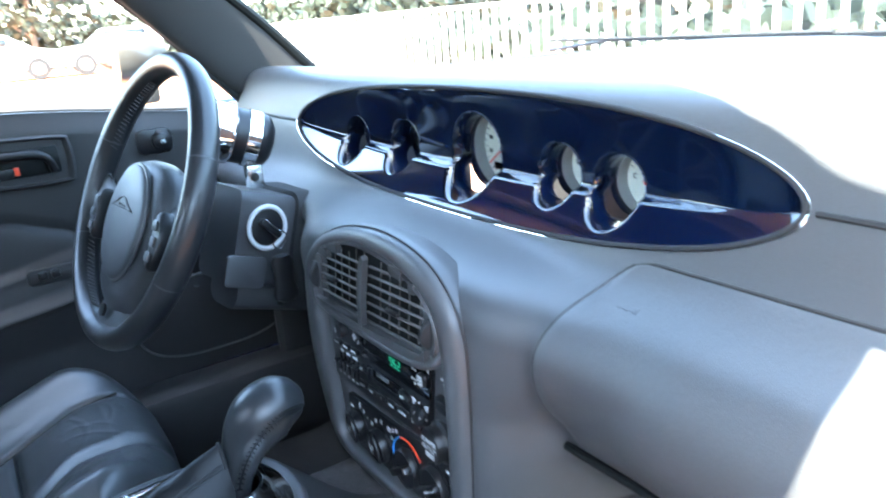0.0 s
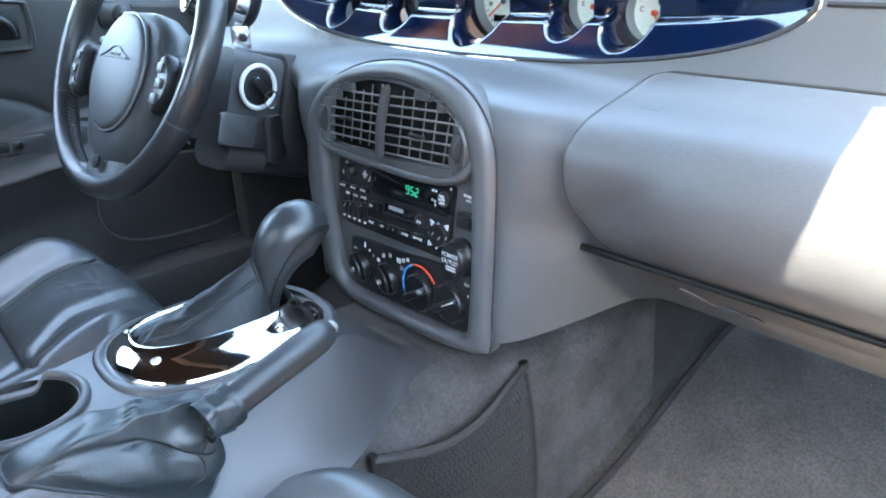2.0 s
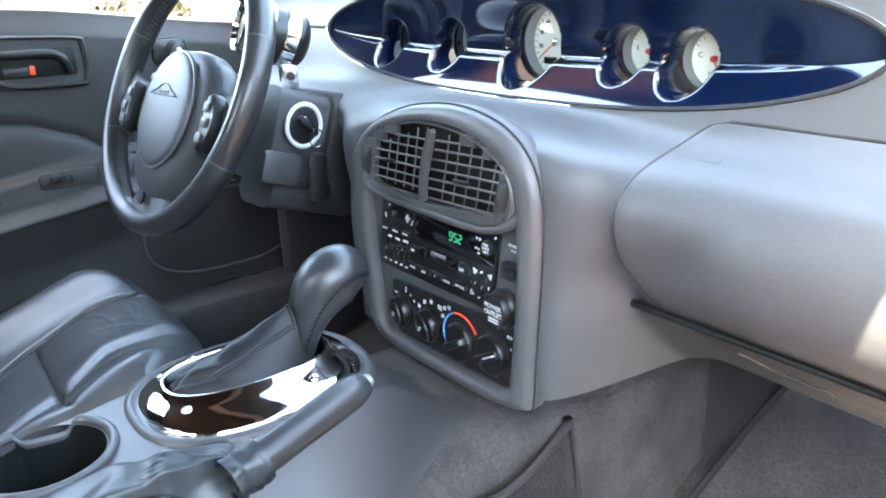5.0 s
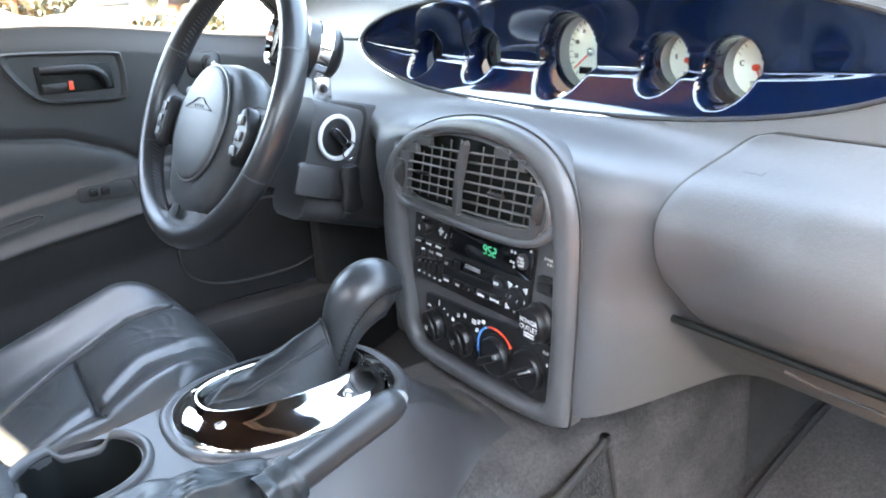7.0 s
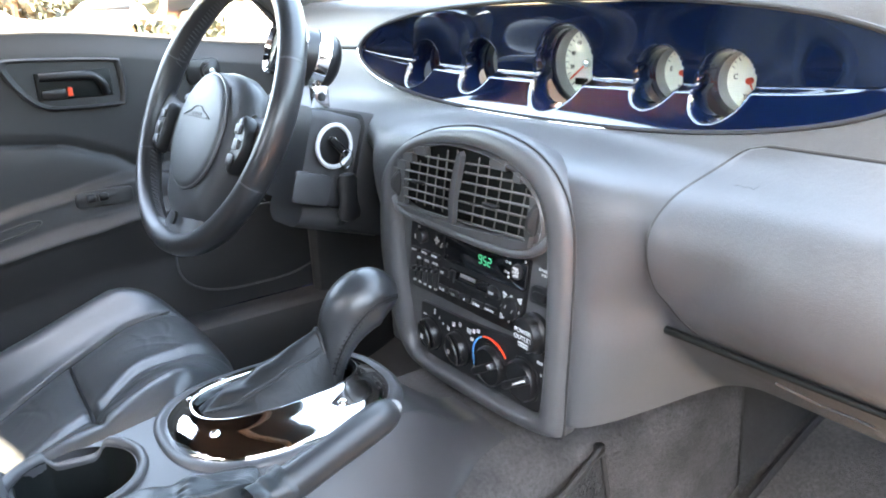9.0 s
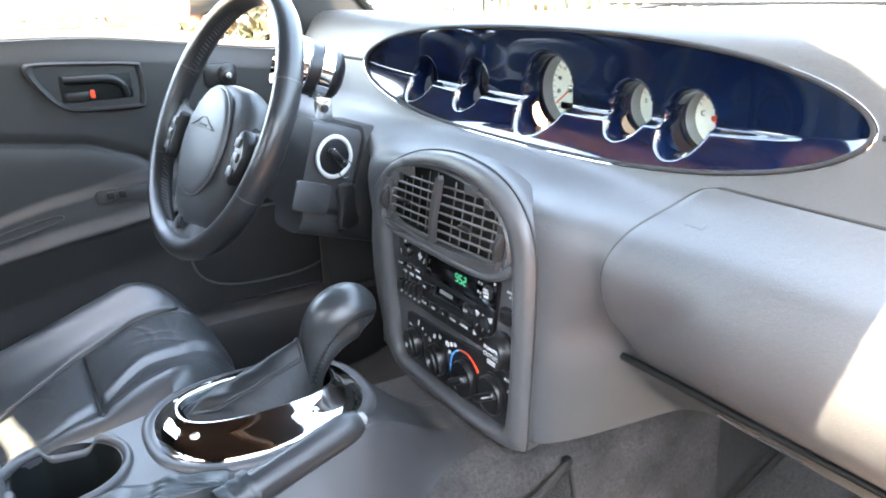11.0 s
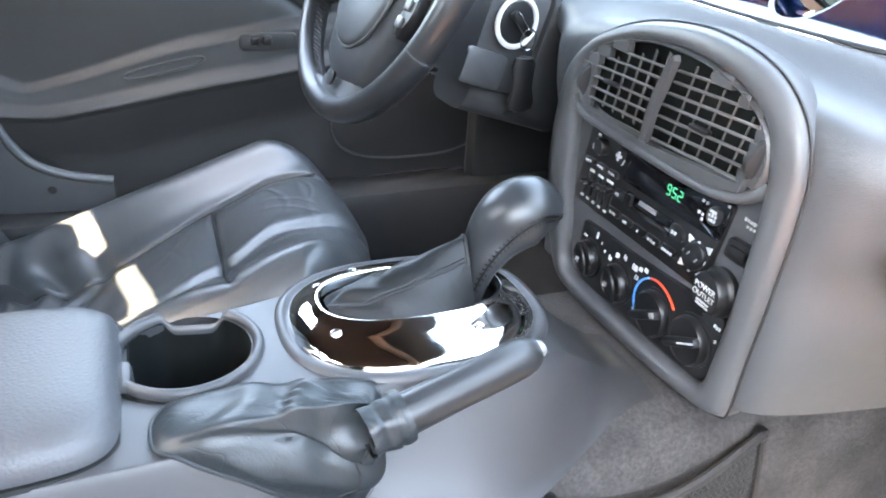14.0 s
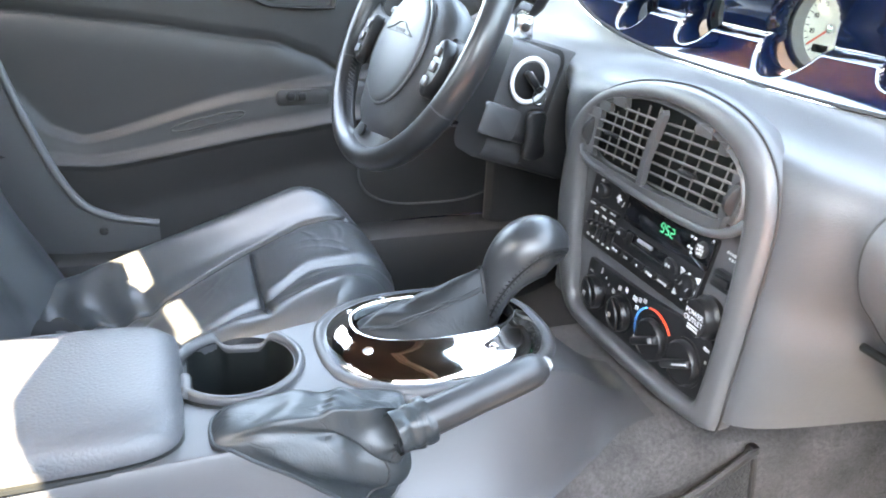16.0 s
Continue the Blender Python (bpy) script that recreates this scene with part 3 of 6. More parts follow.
glove = under("glove_door", surf(lambda u, v: glove_pt(u ** 1.6, v), 50, 14), M_CONSOLE, dash, "slate grey glove compartment door")
# tapered near-black tube paints the gap's shadow
under("shadow_gap", tube([Vector((0.212 + 0.42 * k / 20, 0.0415, 0.3985 + 0.004 * k / 20)) for k in range(21)], lambda f: 0.0036 - 0.0022 * f, 8), M_WELL, dash, "near-black strip painted as the shadow gap above the glove door")
pts = [glove_pt(u, 0) + Vector((0, 0.002, -0.002)) for u in [(k / 24) ** 1.6 for k in range(25)]]
under("lower_lip", tube(pts, 0.003, 8), M_DASH, dash, "rounded lip under the glove door")
bm = tube([glove_pt(0.22, 0.75) + Vector((0, -0.002, 0)), glove_pt(0.27, 0.35) + Vector((0, -0.002, 0))], 0.0012, 6)
tube([glove_pt(0.27, 0.35) + Vector((0, -0.002, 0)), glove_pt(0.36, 0.40) + Vector((0, -0.002, 0)), glove_pt(0.37, 0.2) + Vector((0, -0.002, 0))], 0.0012, 6, bm=bm)
under("latch", bm, M_CONSOLE, glove, "raised latch outline on the glove door")
# closing panel behind the lower dash
structure("dash_back", box(0.0, 0.30, 0.36, 1.25, 0.36, 0.012, 0), M_DULL, "dark panel under the dashboard", "panel")

# ---------------- instrument panel ----------------
panel = thing("instrument_panel", "glossy dark blue oval instrument panel with five round gauges", "instrument panel", at=(0, 0.13, 0.55))


def panel_pt(x, q):
    """q -1 at the lower rim, 1 at the upper rim."""
    h = math.sqrt(max(0.0, 1 - ((x - EX) / (EA - 0.004)) ** 2))
    p = dash_profile(x, ES - (EB - 0.005) * h * q)
    # a shelf at the bottom, a tight bend, then a face that leans back to the hood
    if q < -0.44:
        g = 0.64 * (q + 1) / 0.56
    elif q < -0.34:
        f = (q + 0.44) / 0.10
        g = 0.64 + 0.36 * (f * 0.6 + 0.4 * f * f * (3 - 2 * f))
    else:
        f = (q + 0.34) / 1.34
        g = 1 - f + 0.09 * math.sin(math.pi * f)
    plain = (0.78 * (q + 1) / 0.66 if q < -0.34 else 0.78 * (1 - (q + 0.34) / 1.34))
    out_ = sstep(0.25, 0.315, x)
    depth = 0.028 * h * (g * (1 - out_) + plain * out_) + 0.003
    return p + Vector((0, depth, 0))


GAUGES = [(-0.252, 0.586, 0.025), (-0.140, 0.588, 0.026), (-0.003, 0.592, 0.037), (0.122, 0.589, 0.0235), (0.193, 0.586, 0.025)]


def panel_uv(x, z):
    """Panel place at (x, z), by halving q."""
    lo, hi = -1.0, 1.0
    for _ in range(30):
        m = (lo + hi) / 2
        if panel_pt(x, m).z < z:
            lo = m
        else:
            hi = m
    return panel_pt(x, (lo + hi) / 2)


# sheet with round holes: a fine grid from which the gauge openings are left out, and a funnel round each
bm = bmesh.new()
NX, NQ = 440, 84
xs = [EX + (EA - 0.0042) * math.sin(math.pi * (i / (NX - 1) - 0.5)) for i in range(NX)]
grid = []
for i, x in enumerate(xs):
    col = []
    for j in range(NQ):
        p = panel_pt(x, -1 + 2 * j / (NQ - 1))
        # the sheet rolls inwards at the gauges
        for gx, gz, gr in GAUGES:
            d = math.hypot(p.x - gx, p.z - gz)
            p.y += (0.018 if gx > -0.1 else 0.025) * (1 - min(1.0, max(0.0, (d - gr) / (0.13 * gr)))) ** 1.2
            if gr * 0.80 < d < gr:
                p.x, p.z = gx + (p.x - gx) * gr / d, gz + (p.z - gz) * gr / d
        col.append(bm.verts.new(p))
    grid.append(col)
for i in range(NX - 1):
    for j in range(NQ - 1):
        f = (grid[i][j], grid[i + 1][j], grid[i + 1][j + 1], grid[i][j + 1])
        c = sum((v.co for v in f), Vector()) / 4
        if any(math.hypot(c.x - gx, c.z - gz) < gr * 0.97 for gx, gz, gr in GAUGES):
            continue
        bm.faces.new(f)
bmesh.ops.delete(bm, geom=[v for v in bm.verts if not v.link_faces], context="VERTS")
under("face_sheet", bm, M_BLUE, panel, sharp=60)


def gauge(i, gx, gz, gr):
    y0 = panel_uv(gx, gz).y + (0.0175 if gx > -0.1 else 0.0245)
    depth = (0.019 if i == 2 else 0.017) if i > 1 else 0.021
    lip = 0.62 if i < 2 else 0.30
    n = 40
    ring = lambda r, y: [Vector((gx + r * math.cos(2 * math.pi * k / n), y, gz + r * math.sin(2 * math.pi * k / n))) for k in range(n)]
    big = i == 2
    wall = under("housing", rings([ring(gr * 1.04, y0 - 0.0015), ring(gr * 1.0, y0 + 0.002), ring(gr * 0.985, y0 + 0.0035), ring(gr * 0.97, y0 + depth * lip)], caps=False), M_HOUSING, panel, "round glossy dark gauge housing")
    under("tube", rings([ring(gr * 0.97, y0 + depth * lip), ring(gr * 0.95, y0 + depth)], caps=False), M_GREYTUBE, wall, "grey inner tube of the gauge")
    dial = under("dial", rings([ring(gr * 0.95, y0 + depth + 0.002), ring(gr * 0.95, y0 + depth)]), M_SILVER, wall, "silver gauge dial")
    yf = y0 + depth - 0.0006
    bm = bmesh.new()
    cnt = 25 if big else 11
    for k in range(cnt):
        a = radians(225 - 270 * k / (cnt - 1)) if big else radians(150 - 120 * k / (cnt - 1))
        long = k % 2 == 0
        m = Matrix.Translation((gx, yf, gz)) @ Matrix.Rotation(-a, 4, "Y")
        box(gr * (0.84 if long else 0.87), 0, 0, gr * (0.13 if long else 0.07), 0.0004, gr * 0.022, 0, m=m, bm=bm)
    under("scale", bm, M_DARKPRINT, dial, "dark dial marks")
    a = radians({0: 120, 1: 60, 2: 216, 3: 125, 4: 120}[i]) if i < 3 else radians(300)
    bm = box(gr * 0.36, 0, 0, gr * 0.86, 0.001, gr * 0.05, 0.0003, m=Matrix.Translation((gx, yf - 0.003, gz)) @ Matrix.Rotation(-a, 4, "Y"))
    under("needle", bm, M_RED, dial, "red gauge needle")
    under("hub", lathe([(gr * 0.11, 0.0), (gr * 0.11, 0.004), (gr * 0.07, 0.005)], 16, aim((gx, yf, gz), (0, -1, 0))), M_RED if not big else M_SATIN, dial)
    lens = under("lens", rings([ring(gr * 0.965, y0 + 0.006), ring(gr * 0.93, y0 + 0.0055), ring(gr * 0.02, y0 + 0.0052)], caps=False), M_GLASS, wall, "clear gauge glass")
    lens.visible_shadow = False
    if big:
        for k, n_ in enumerate(("20", "40", "60", "80", "100", "120", "140")):
            a = radians(225 - 270 * (k + 1) / 8)
            words("numeral", n_, gr * 0.17, M_DARKPRINT, dial, Matrix.Translation(Vector((gx + gr * 0.66 * math.cos(a), yf, gz + gr * 0.66 * math.sin(a))) - Vector(panel.location)) @ Matrix.Rotation(radians(90), 4, "X"))
        under("counter", box(gx - gr * 0.25, yf - 0.0004, gz - gr * 0.52, gr * 0.5, 0.001, gr * 0.2, 0.0003), M_GLOSSBLACK, dial, "black trip counter window")
    else:
        for sx, tx in ((-1, {3: "E", 4: "C"}.get(i, "")), (1, {3: "F", 4: "H"}.get(i, ""))):
            if tx:
                words("letter", tx, gr * 0.26, M_DARKPRINT, dial, Matrix.Translation(Vector((gx + sx * gr * 0.6, yf, gz + gr * 0.1)) - Vector(panel.location)) @ Matrix.Rotation(radians(90), 4, "X"))
        words("caption", {3: "FUEL", 4: "TEMP"}.get(i, ""), gr * 0.22, M_DARKPRINT, dial, Matrix.Translation(Vector((gx, yf, gz - gr * 0.55)) - Vector(panel.location)) @ Matrix.Rotation(radians(90), 4, "X")) if i > 2 else None


for i, (gx, gz, gr) in enumerate(GAUGES):
    gauge(i, gx, gz, gr)

# ---------------- centre stack ----------------
stack = thing("centre_stack", "slate grey centre stack holding vents, radio and heater controls", "centre console", at=(0.012, 0.0, 0.28))


def lean(bm):
    """The stack's face leans: uprights tip towards the passenger, rows rise slightly that way."""
    xs_, zs_ = [v.co.x for v in bm.verts], [v.co.z for v in bm.verts]
    cx, cz = (min(xs_) + max(xs_)) / 2, (min(zs_) + max(zs_)) / 2
    for v in bm.verts:
        dx, dz = v.co.x - cx, v.co.z - cz
        v.co.x += 0.19 * dz
        v.co.z += 0.018 * dx
    return bm


OUT = [(0.157, 0.455), (0.155, 0.487), (0.145, 0.512), (0.124, 0.532), (0.094, 0.5445), (0.050, 0.5505), (0.008, 0.5485), (-0.039, 0.540), (-0.087, 0.523), (-0.123, 0.4995), (-0.143, 0.476), (-0.151, 0.450),
       (-0.157, 0.415), (-0.157, 0.375), (-0.144, 0.322), (-0.124, 0.284), (-0.100, 0.268), (-0.060, 0.2645), (-0.026, 0.2645), (0.030, 0.267), (0.080, 0.2705), (0.116, 0.276), (0.139, 0.2815), (0.1465, 0.291), (0.1495, 0.335), (0.154, 0.395)]
out = [(p.x, p.y) for p in smooth_path([(a, b, 0) for a, b in OUT], 130, closed=True)]
INN = [(0.1330, 0.455), (0.1305, 0.480), (0.1225, 0.503), (0.1035, 0.518), (0.076, 0.5275), (0.045, 0.5325), (0.010, 0.5330), (-0.030, 0.5280), (-0.068, 0.517), (-0.098, 0.500), (-0.112, 0.480), (-0.115, 0.455),
       (-0.113, 0.420), (-0.111, 0.375), (-0.104, 0.330), (-0.098, 0.297), (-0.084, 0.2845), (-0.056, 0.2835), (-0.026, 0.2840), (0.025, 0.2850), (0.070, 0.2870), (0.098, 0.2905), (0.114, 0.2945), (0.1225, 0.306), (0.1285, 0.345), (0.1325, 0.400)]
inn = [(p.x, p.y) for p in smooth_path([(a, b, 0) for a, b in INN], 130, closed=True)]


def between(f, y, grow=0.0):
    """A ring of the bezel: f 0 at its outer edge, 1 at its opening; grow beyond the outer edge."""
    row = []
    for (a, b), (c, d) in zip(out, inn):
        row.append(Vector((a + (c - a) * f + (a - 0.004) * grow, y, b + (d - b) * f + (b - 0.41) * grow)))
    return row


bm = rings([between(0.35, 0.02), between(0.0, 0.004), between(0, -0.004, 0.004), between(0, -0.0095, 0.004), between(0.02, -0.0135), between(0.10, -0.0172), between(0.24, -0.0195), between(0.50, -0.0212), between(0.74, -0.0212), between(0.86, -0.0202), between(0.95, -0.0172), between(0.99, -0.0125), between(1.01, -0.006)], caps=False)
under("bezel", bm, M_TRIM, stack, sharp=60)
bm = bmesh.new()
bm.faces.new([bm.verts.new(p) for p in between(0.95, -0.0078)])
under("back_plate", bm, M_TRIM, stack)
bm = tube([p + Vector((0, -0.0010, 0)) for p in between(0, -0.0090, 0.009)], 0.0011, 6, closed=True, up=(0, 1, 0))
under("bezel_joint", bm, M_DOOR, stack, "thin dark joint round the stack", sharp=60)

# vents
vent = under("vent", rings([between(0.99, -0.0086), between(1.02, -0.0086)], caps=False), M_BLACK, stack, "pair of black louvred air vents")
MOUTH = [(-0.1060, 0.4650), (-0.1120, 0.4780), (-0.1040, 0.4945), (-0.0840, 0.5110), (-0.0530, 0.5225), (-0.0092, 0.5305), (0.0346, 0.5312), (0.0703, 0.5272), (0.0997, 0.5180), (0.1200, 0.5050), (0.1285, 0.4890), (0.1290, 0.4735), (0.1200, 0.4605), (0.0967, 0.4530), (0.0458, 0.4505), (-0.0150, 0.4510), (-0.0700, 0.4515), (-0.0960, 0.4550)]
mouth = [(p.x, p.y) for p in smooth_path([(a, b, 0) for a, b in MOUTH], 90, closed=True)]
mrow = lambda s_, y_, dz=0.0: [Vector((0.010 + (p[0] - 0.010) * s_, y_, 0.490 + (p[1] - 0.490) * s_ + dz)) for p in mouth]
# flat near-black sheet in place of the vent's shaded depth
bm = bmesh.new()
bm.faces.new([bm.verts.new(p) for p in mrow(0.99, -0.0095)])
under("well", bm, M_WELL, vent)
bm = rings([mrow(1.035, -0.0100), mrow(1.022, -0.0195), mrow(1.005, -0.0212), mrow(0.985, -0.0200), mrow(0.972, -0.0150), mrow(0.965, -0.0095)], caps=False)
under("surround", bm, M_TRIM, vent, sharp=60)


def vent_frame():
    """The face of the grille: a plate with a row of slots left out on either side of the divider."""
    rows_l = [(-0.0895, 0.0000, 0.4625), (-0.0900, 0.0012, 0.4722), (-0.0888, 0.0040, 0.4820), (-0.0860, 0.0075, 0.4918), (-0.0825, 0.0105, 0.5015), (-0.0680, 0.0150, 0.5112), (-0.0420, 0.0190, 0.5205)]
    rows_r = [(0.0078, 0.1072, 0.4640), (0.0098, 0.1100, 0.4738), (0.0122, 0.1124, 0.4835), (0.0150, 0.1150, 0.4932), (0.0190, 0.1165, 0.5030), (0.0235, 0.0940, 0.5125), (0.0262, 0.0625, 0.5215)]
    return rows_l, rows_r


ROWS_L, ROWS_R = vent_frame()
# one slat under every slot, bowed ends joined to the plate
for rows_ in (ROWS_L, ROWS_R):
    for x0, x1, z in rows_:
        bm = box((x0 + x1) / 2, -0.0192, z - 0.0045, x1 - x0 + 0.004, 0.0036, 0.0017, 0.0007, seg=1)
        for v in bm.verts:
            v.co.z += 0.045 * (v.co.x - 0.010) * (1 if rows_ is ROWS_R else 0.6)
        under("slat", bm, M_VENT, vent)


def plate(pts):
    bm = bmesh.new()
    bm.faces.new([bm.verts.new(Vector((a, -0.0205, b))) for a, b in pts])
    bm.normal_update()
    bmesh.ops.solidify(bm, geom=list(bm.faces), thickness=0.006)
    return bm


def edge_at(z, side):
    """The opening's edge at a height, on either side of the divider."""
    hits = []
    for (xa, za), (xb, zb) in zip(mouth, mouth[1:] + mouth[:1]):
        if (za - z) * (zb - z) <= 0 and za != zb:
            hits.append(xa + (xb - xa) * (z - za) / (zb - za))
    return (max(hits) if side > 0 else min(hits)) if hits else 0.01


for side, rows_, k0 in ((-1, ROWS_L, 0), (1, ROWS_R, 1)):
    bm = bmesh.new()
    for r in rows_:
        sl = 0.045 * (r[k0] - 0.010) * (1 if side > 0 else 0.6)
        z_ = r[2] + sl
        x0, x1 = r[k0] - 0.0006 * side, edge_at(z_, side)
        if (x1 - x0) * side > 0.001:
            box((x0 + x1) / 2, -0.0178, z_ + 0.0002, abs(x1 - x0), 0.0060, 0.0101, 0.0006, bm=bm, seg=1)
    under("end_plate", bm, M_VENTFACE, vent)
under("sill_plate", plate([(-0.098, 0.4575), (0.006, 0.4560), (0.112, 0.4640), (0.121, 0.4700), (0.118, 0.4590), (0.092, 0.4525), (0.046, 0.4505), (-0.015, 0.4512), (-0.080, 0.4525)]), M_VENTFACE, vent)
under("divider", plate([(0.0005, 0.4560), (0.0030, 0.4800), (0.0085, 0.5000), (0.0190, 0.5250), (0.0240, 0.5290), (0.0262, 0.5250), (0.0190, 0.5030), (0.0115, 0.4820), (0.0078, 0.4565)]), M_VENTFACE, vent)
for k in range(6):
    a, b = Vector((0.0240 + 0.0172 * k, -0.0150, 0.4600 + 0.0008 * k)), Vector((0.0395 + 0.0163 * k, -0.0150, (0.5240, 0.5240, 0.5160, 0.5160, 0.5070, 0.5060)[k]))
    under("vane", tube([a, a.lerp(b, 0.5), b], 0.0009, 6), M_VENT, vent)
for k in range(5):
    a, b = Vector((-0.0800 + 0.0165 * k, -0.0130, 0.4590)), Vector((-0.0665 + 0.0170 * k, -0.0130, (0.5050, 0.5160, 0.5160, 0.5230, 0.5250)[k]))
    w_ = Vector((0.0042, 0.0, 0))
    bm = rings([[p - w_ + Vector((0, 0.0030, 0)), p + w_ + Vector((0, -0.0015, 0)), p + w_ + Vector((0, -0.0003, 0)), p - w_ + Vector((0, 0.0042, 0))] for p in (a, b)])
    under("vane", bm, M_VENT, vent, "broad turned vane")
for x, z in ((-0.0555, 0.4865), (0.0640, 0.4855)):
    bm = box(x, -0.0225, z, 0.023, 0.0050, 0.0042, 0.0020)
    for v in bm.verts:
        v.co.z += 0.04 * (v.co.x - x)
    under("tab", bm, M_BLACK, vent, "black sliding tab")
for x, z in ((-0.0985, 0.4785), (0.1210, 0.4830)):
    bm = slab([(x + 0.0060 * math.cos(a) + 0.19 * 0.0150 * math.sin(a), z + 0.0155 * math.sin(a)) for a in [2 * math.pi * k / 28 for k in range(28)]], -0.012, -0.0212, 0.0008)
    under("wheel_slot", bm, M_DULL, vent, "dark slot of the thumbwheel")
    under("thumbwheel", lathe([(0.0125, -0.0034), (0.0145, -0.002), (0.0145, 0.002), (0.0125, 0.0034)], 28, Matrix.Translation((x, -0.0150, z)) @ Matrix.Rotation(radians(11), 4, "Y") @ Matrix.Rotation(radians(90), 4, "Y")), M_DULL, vent, "dark ribbed thumbwheel")

# lip between vents and radio
pts = [(-0.117, -0.0150, 0.4575), (-0.100, -0.0195, 0.4490), (-0.060, -0.0212, 0.4470), (0.0, -0.0215, 0.4460), (0.060, -0.0215, 0.4462), (0.100, -0.0210, 0.4495), (0.124, -0.0190, 0.4580), (0.134, -0.0150, 0.4690)]
under("lip", tube(smooth_path(pts, 40), 0.0046, 10), M_TRIM, stack)

# radio
radio = under("radio", lean(slab(rrect(0.0005, 0.4015, 0.193, 0.076, 0.003), -0.004, -0.0130, 0.0012)), M_BLACK, stack, "black car radio with tape slot and equaliser")
Y = -0.0134
under("display", lean(slab(rrect(0.0385, 0.4250, 0.1275, 0.0305, 0.0025), -0.012, Y - 0.0006, 0.0004)), M_GLOSSBLACK, radio, "black display window")

# seven-segment digits
SEGS = {"9": "abcdfg", "5": "acdfg", "2": "abdeg"}
bm = bmesh.new()
for k, ch in enumerate("952"):
    cx, cz, w, h_, t_ = 0.0352 + 0.0072 * k, 0.4256, 0.0044, 0.0084, 0.0010
    place = {"a": (0, h_ / 2, 1), "g": (0, 0, 1), "d": (0, -h_ / 2, 1), "b": (w / 2, h_ / 4, 0), "c": (w / 2, -h_ / 4, 0), "f": (-w / 2, h_ / 4, 0), "e": (-w / 2, -h_ / 4, 0)}
    for s_ in SEGS[ch]:
        dx, dz, flat_ = place[s_]
        box(cx + dx + 0.19 * dz, Y - 0.0010, cz + dz, (w - 0.0008) if flat_ else t_, 0.0004, t_ if flat_ else (h_ / 2 - 0.0006), 0, bm=bm)
under("digits", bm, M_GREEN, radio, "green clock digits")
under("display_line", lean(box(0.0497, Y - 0.001, 0.4400, 0.048, 0.0006, 0.0008, 0)), M_SATIN, radio)
slot = under("tape_slot", lean(slab(rrect(0.0130, 0.3955, 0.066, 0.0150, 0.002), -0.012, Y - 0.0005, 0.0004)), M_GLOSSBLACK, radio, "tape cassette slot")
under("slot_mark", lean(box(0.0135, Y - 0.0010, 0.4000, 0.0245, 0.0006, 0.0042, 0.0002)), M_GREYTUBE, slot, "small grey badge that cannot be read")
under("slot_lip", lean(box(-0.0120, Y - 0.0016, 0.3950, 0.0085, 0.003, 0.0135, 0.001)), M_BLACK, slot)
under("slot_flap", lean(box(0.0160, Y - 0.0012, 0.3905, 0.056, 0.002, 0.0040, 0.0008)), M_BLACK, slot)


def mark(x, z, w, h, parent, material=M_WHITE, y=None, name="marking", rot=0.0):
    m = Matrix.Translation((x, (Y - 0.0010) if y is None else y, z)) @ Matrix.Rotation(radians(rot), 4, "Y")
    return under(name, lean(box(0, 0, 0, w, 0.0006, h, 0, m=m)), material, parent)


def legend(x, z, w, h, parent, y=None, n=3):
    """A short printed word too small to read: a row of narrow bars of uneven height."""
    bm = bmesh.new()
    rnd = random.Random(int(abs(x) * 1e5) + int(z * 1e5))
    step = w / n
    for k in range(n):
        hh = h * rnd.uniform(0.75, 1.0)
        box(x - w / 2 + step * (k + 0.5), (Y - 0.0010) if y is None else y, z + rnd.uniform(-0.1, 0.1) * h, step * rnd.uniform(0.55, 0.85), 0.0005, hh, 0, bm=bm)
    return under("legend", lean(bm), M_WHITE, parent)


def button(x, z, w, h, parent, d=0.003, material=M_BLACK, name="button"):
    return under(name, lean(slab(rrect(x, z, w, h, min(w, h) * 0.3, 4), -0.012, Y - d, 0.0008)), material, parent)


vol = under("volume_knob", lathe([(0.0080, 0), (0.0080, 0.006), (0.0070, 0.0075), (0.0005, 0.0075)], 24, aim((-0.0635, Y, 0.4265), (0, -1, 0))), M_BLACK, radio, "black volume knob")
mark(-0.0719, 0.4345, 0.0042, 0.0022, radio)
mark(-0.0695, 0.4255, 0.0011, 0.0055, vol, y=Y - 0.0080, rot=-14)
b = button(-0.0340, 0.4280, 0.0155, 0.0150, radio, 0.002)
mark(-0.0362, 0.4273, 0.0082, 0.0026, b, y=Y - 0.0026)
mark(-0.0362, 0.4273, 0.0026, 0.0082, b, y=Y - 0.0029)
mark(-0.0282, 0.4240, 0.0011, 0.0065, b, y=Y - 0.0026, rot=25)
b = under("button", lean(slab([(0.0908 + 0.0078 * math.cos(a), 0.4280 + 0.0078 * math.sin(a)) for a in [2 * math.pi * k / 20 for k in range(20)]], -0.012, Y - 0.003, 0.001)), M_BLACK, radio)
for k in range(3):
    legend(0.0908, 0.4316 - 0.0035 * k, 0.0098 - 0.002 * abs(k - 1), 0.0027, b, y=Y - 0.0035)
for x, z in ((0.0757, 0.4339), (0.0803, 0.4338), (0.0738, 0.4240), (0.0778, 0.4235), (0.0778, 0.4197), (0.1022, 0.4405)):
    mark(x, z, 0.0022, 0.0022, radio)
for x, z in ((-0.0807, 0.4073), (-0.0605, 0.4080), (-0.0418, 0.4089)):
    b = button(x, z - 0.0004, 0.0150, 0.0056, radio)
    legend(x, z, 0.0098, 0.0024, b, y=Y - 0.0035)
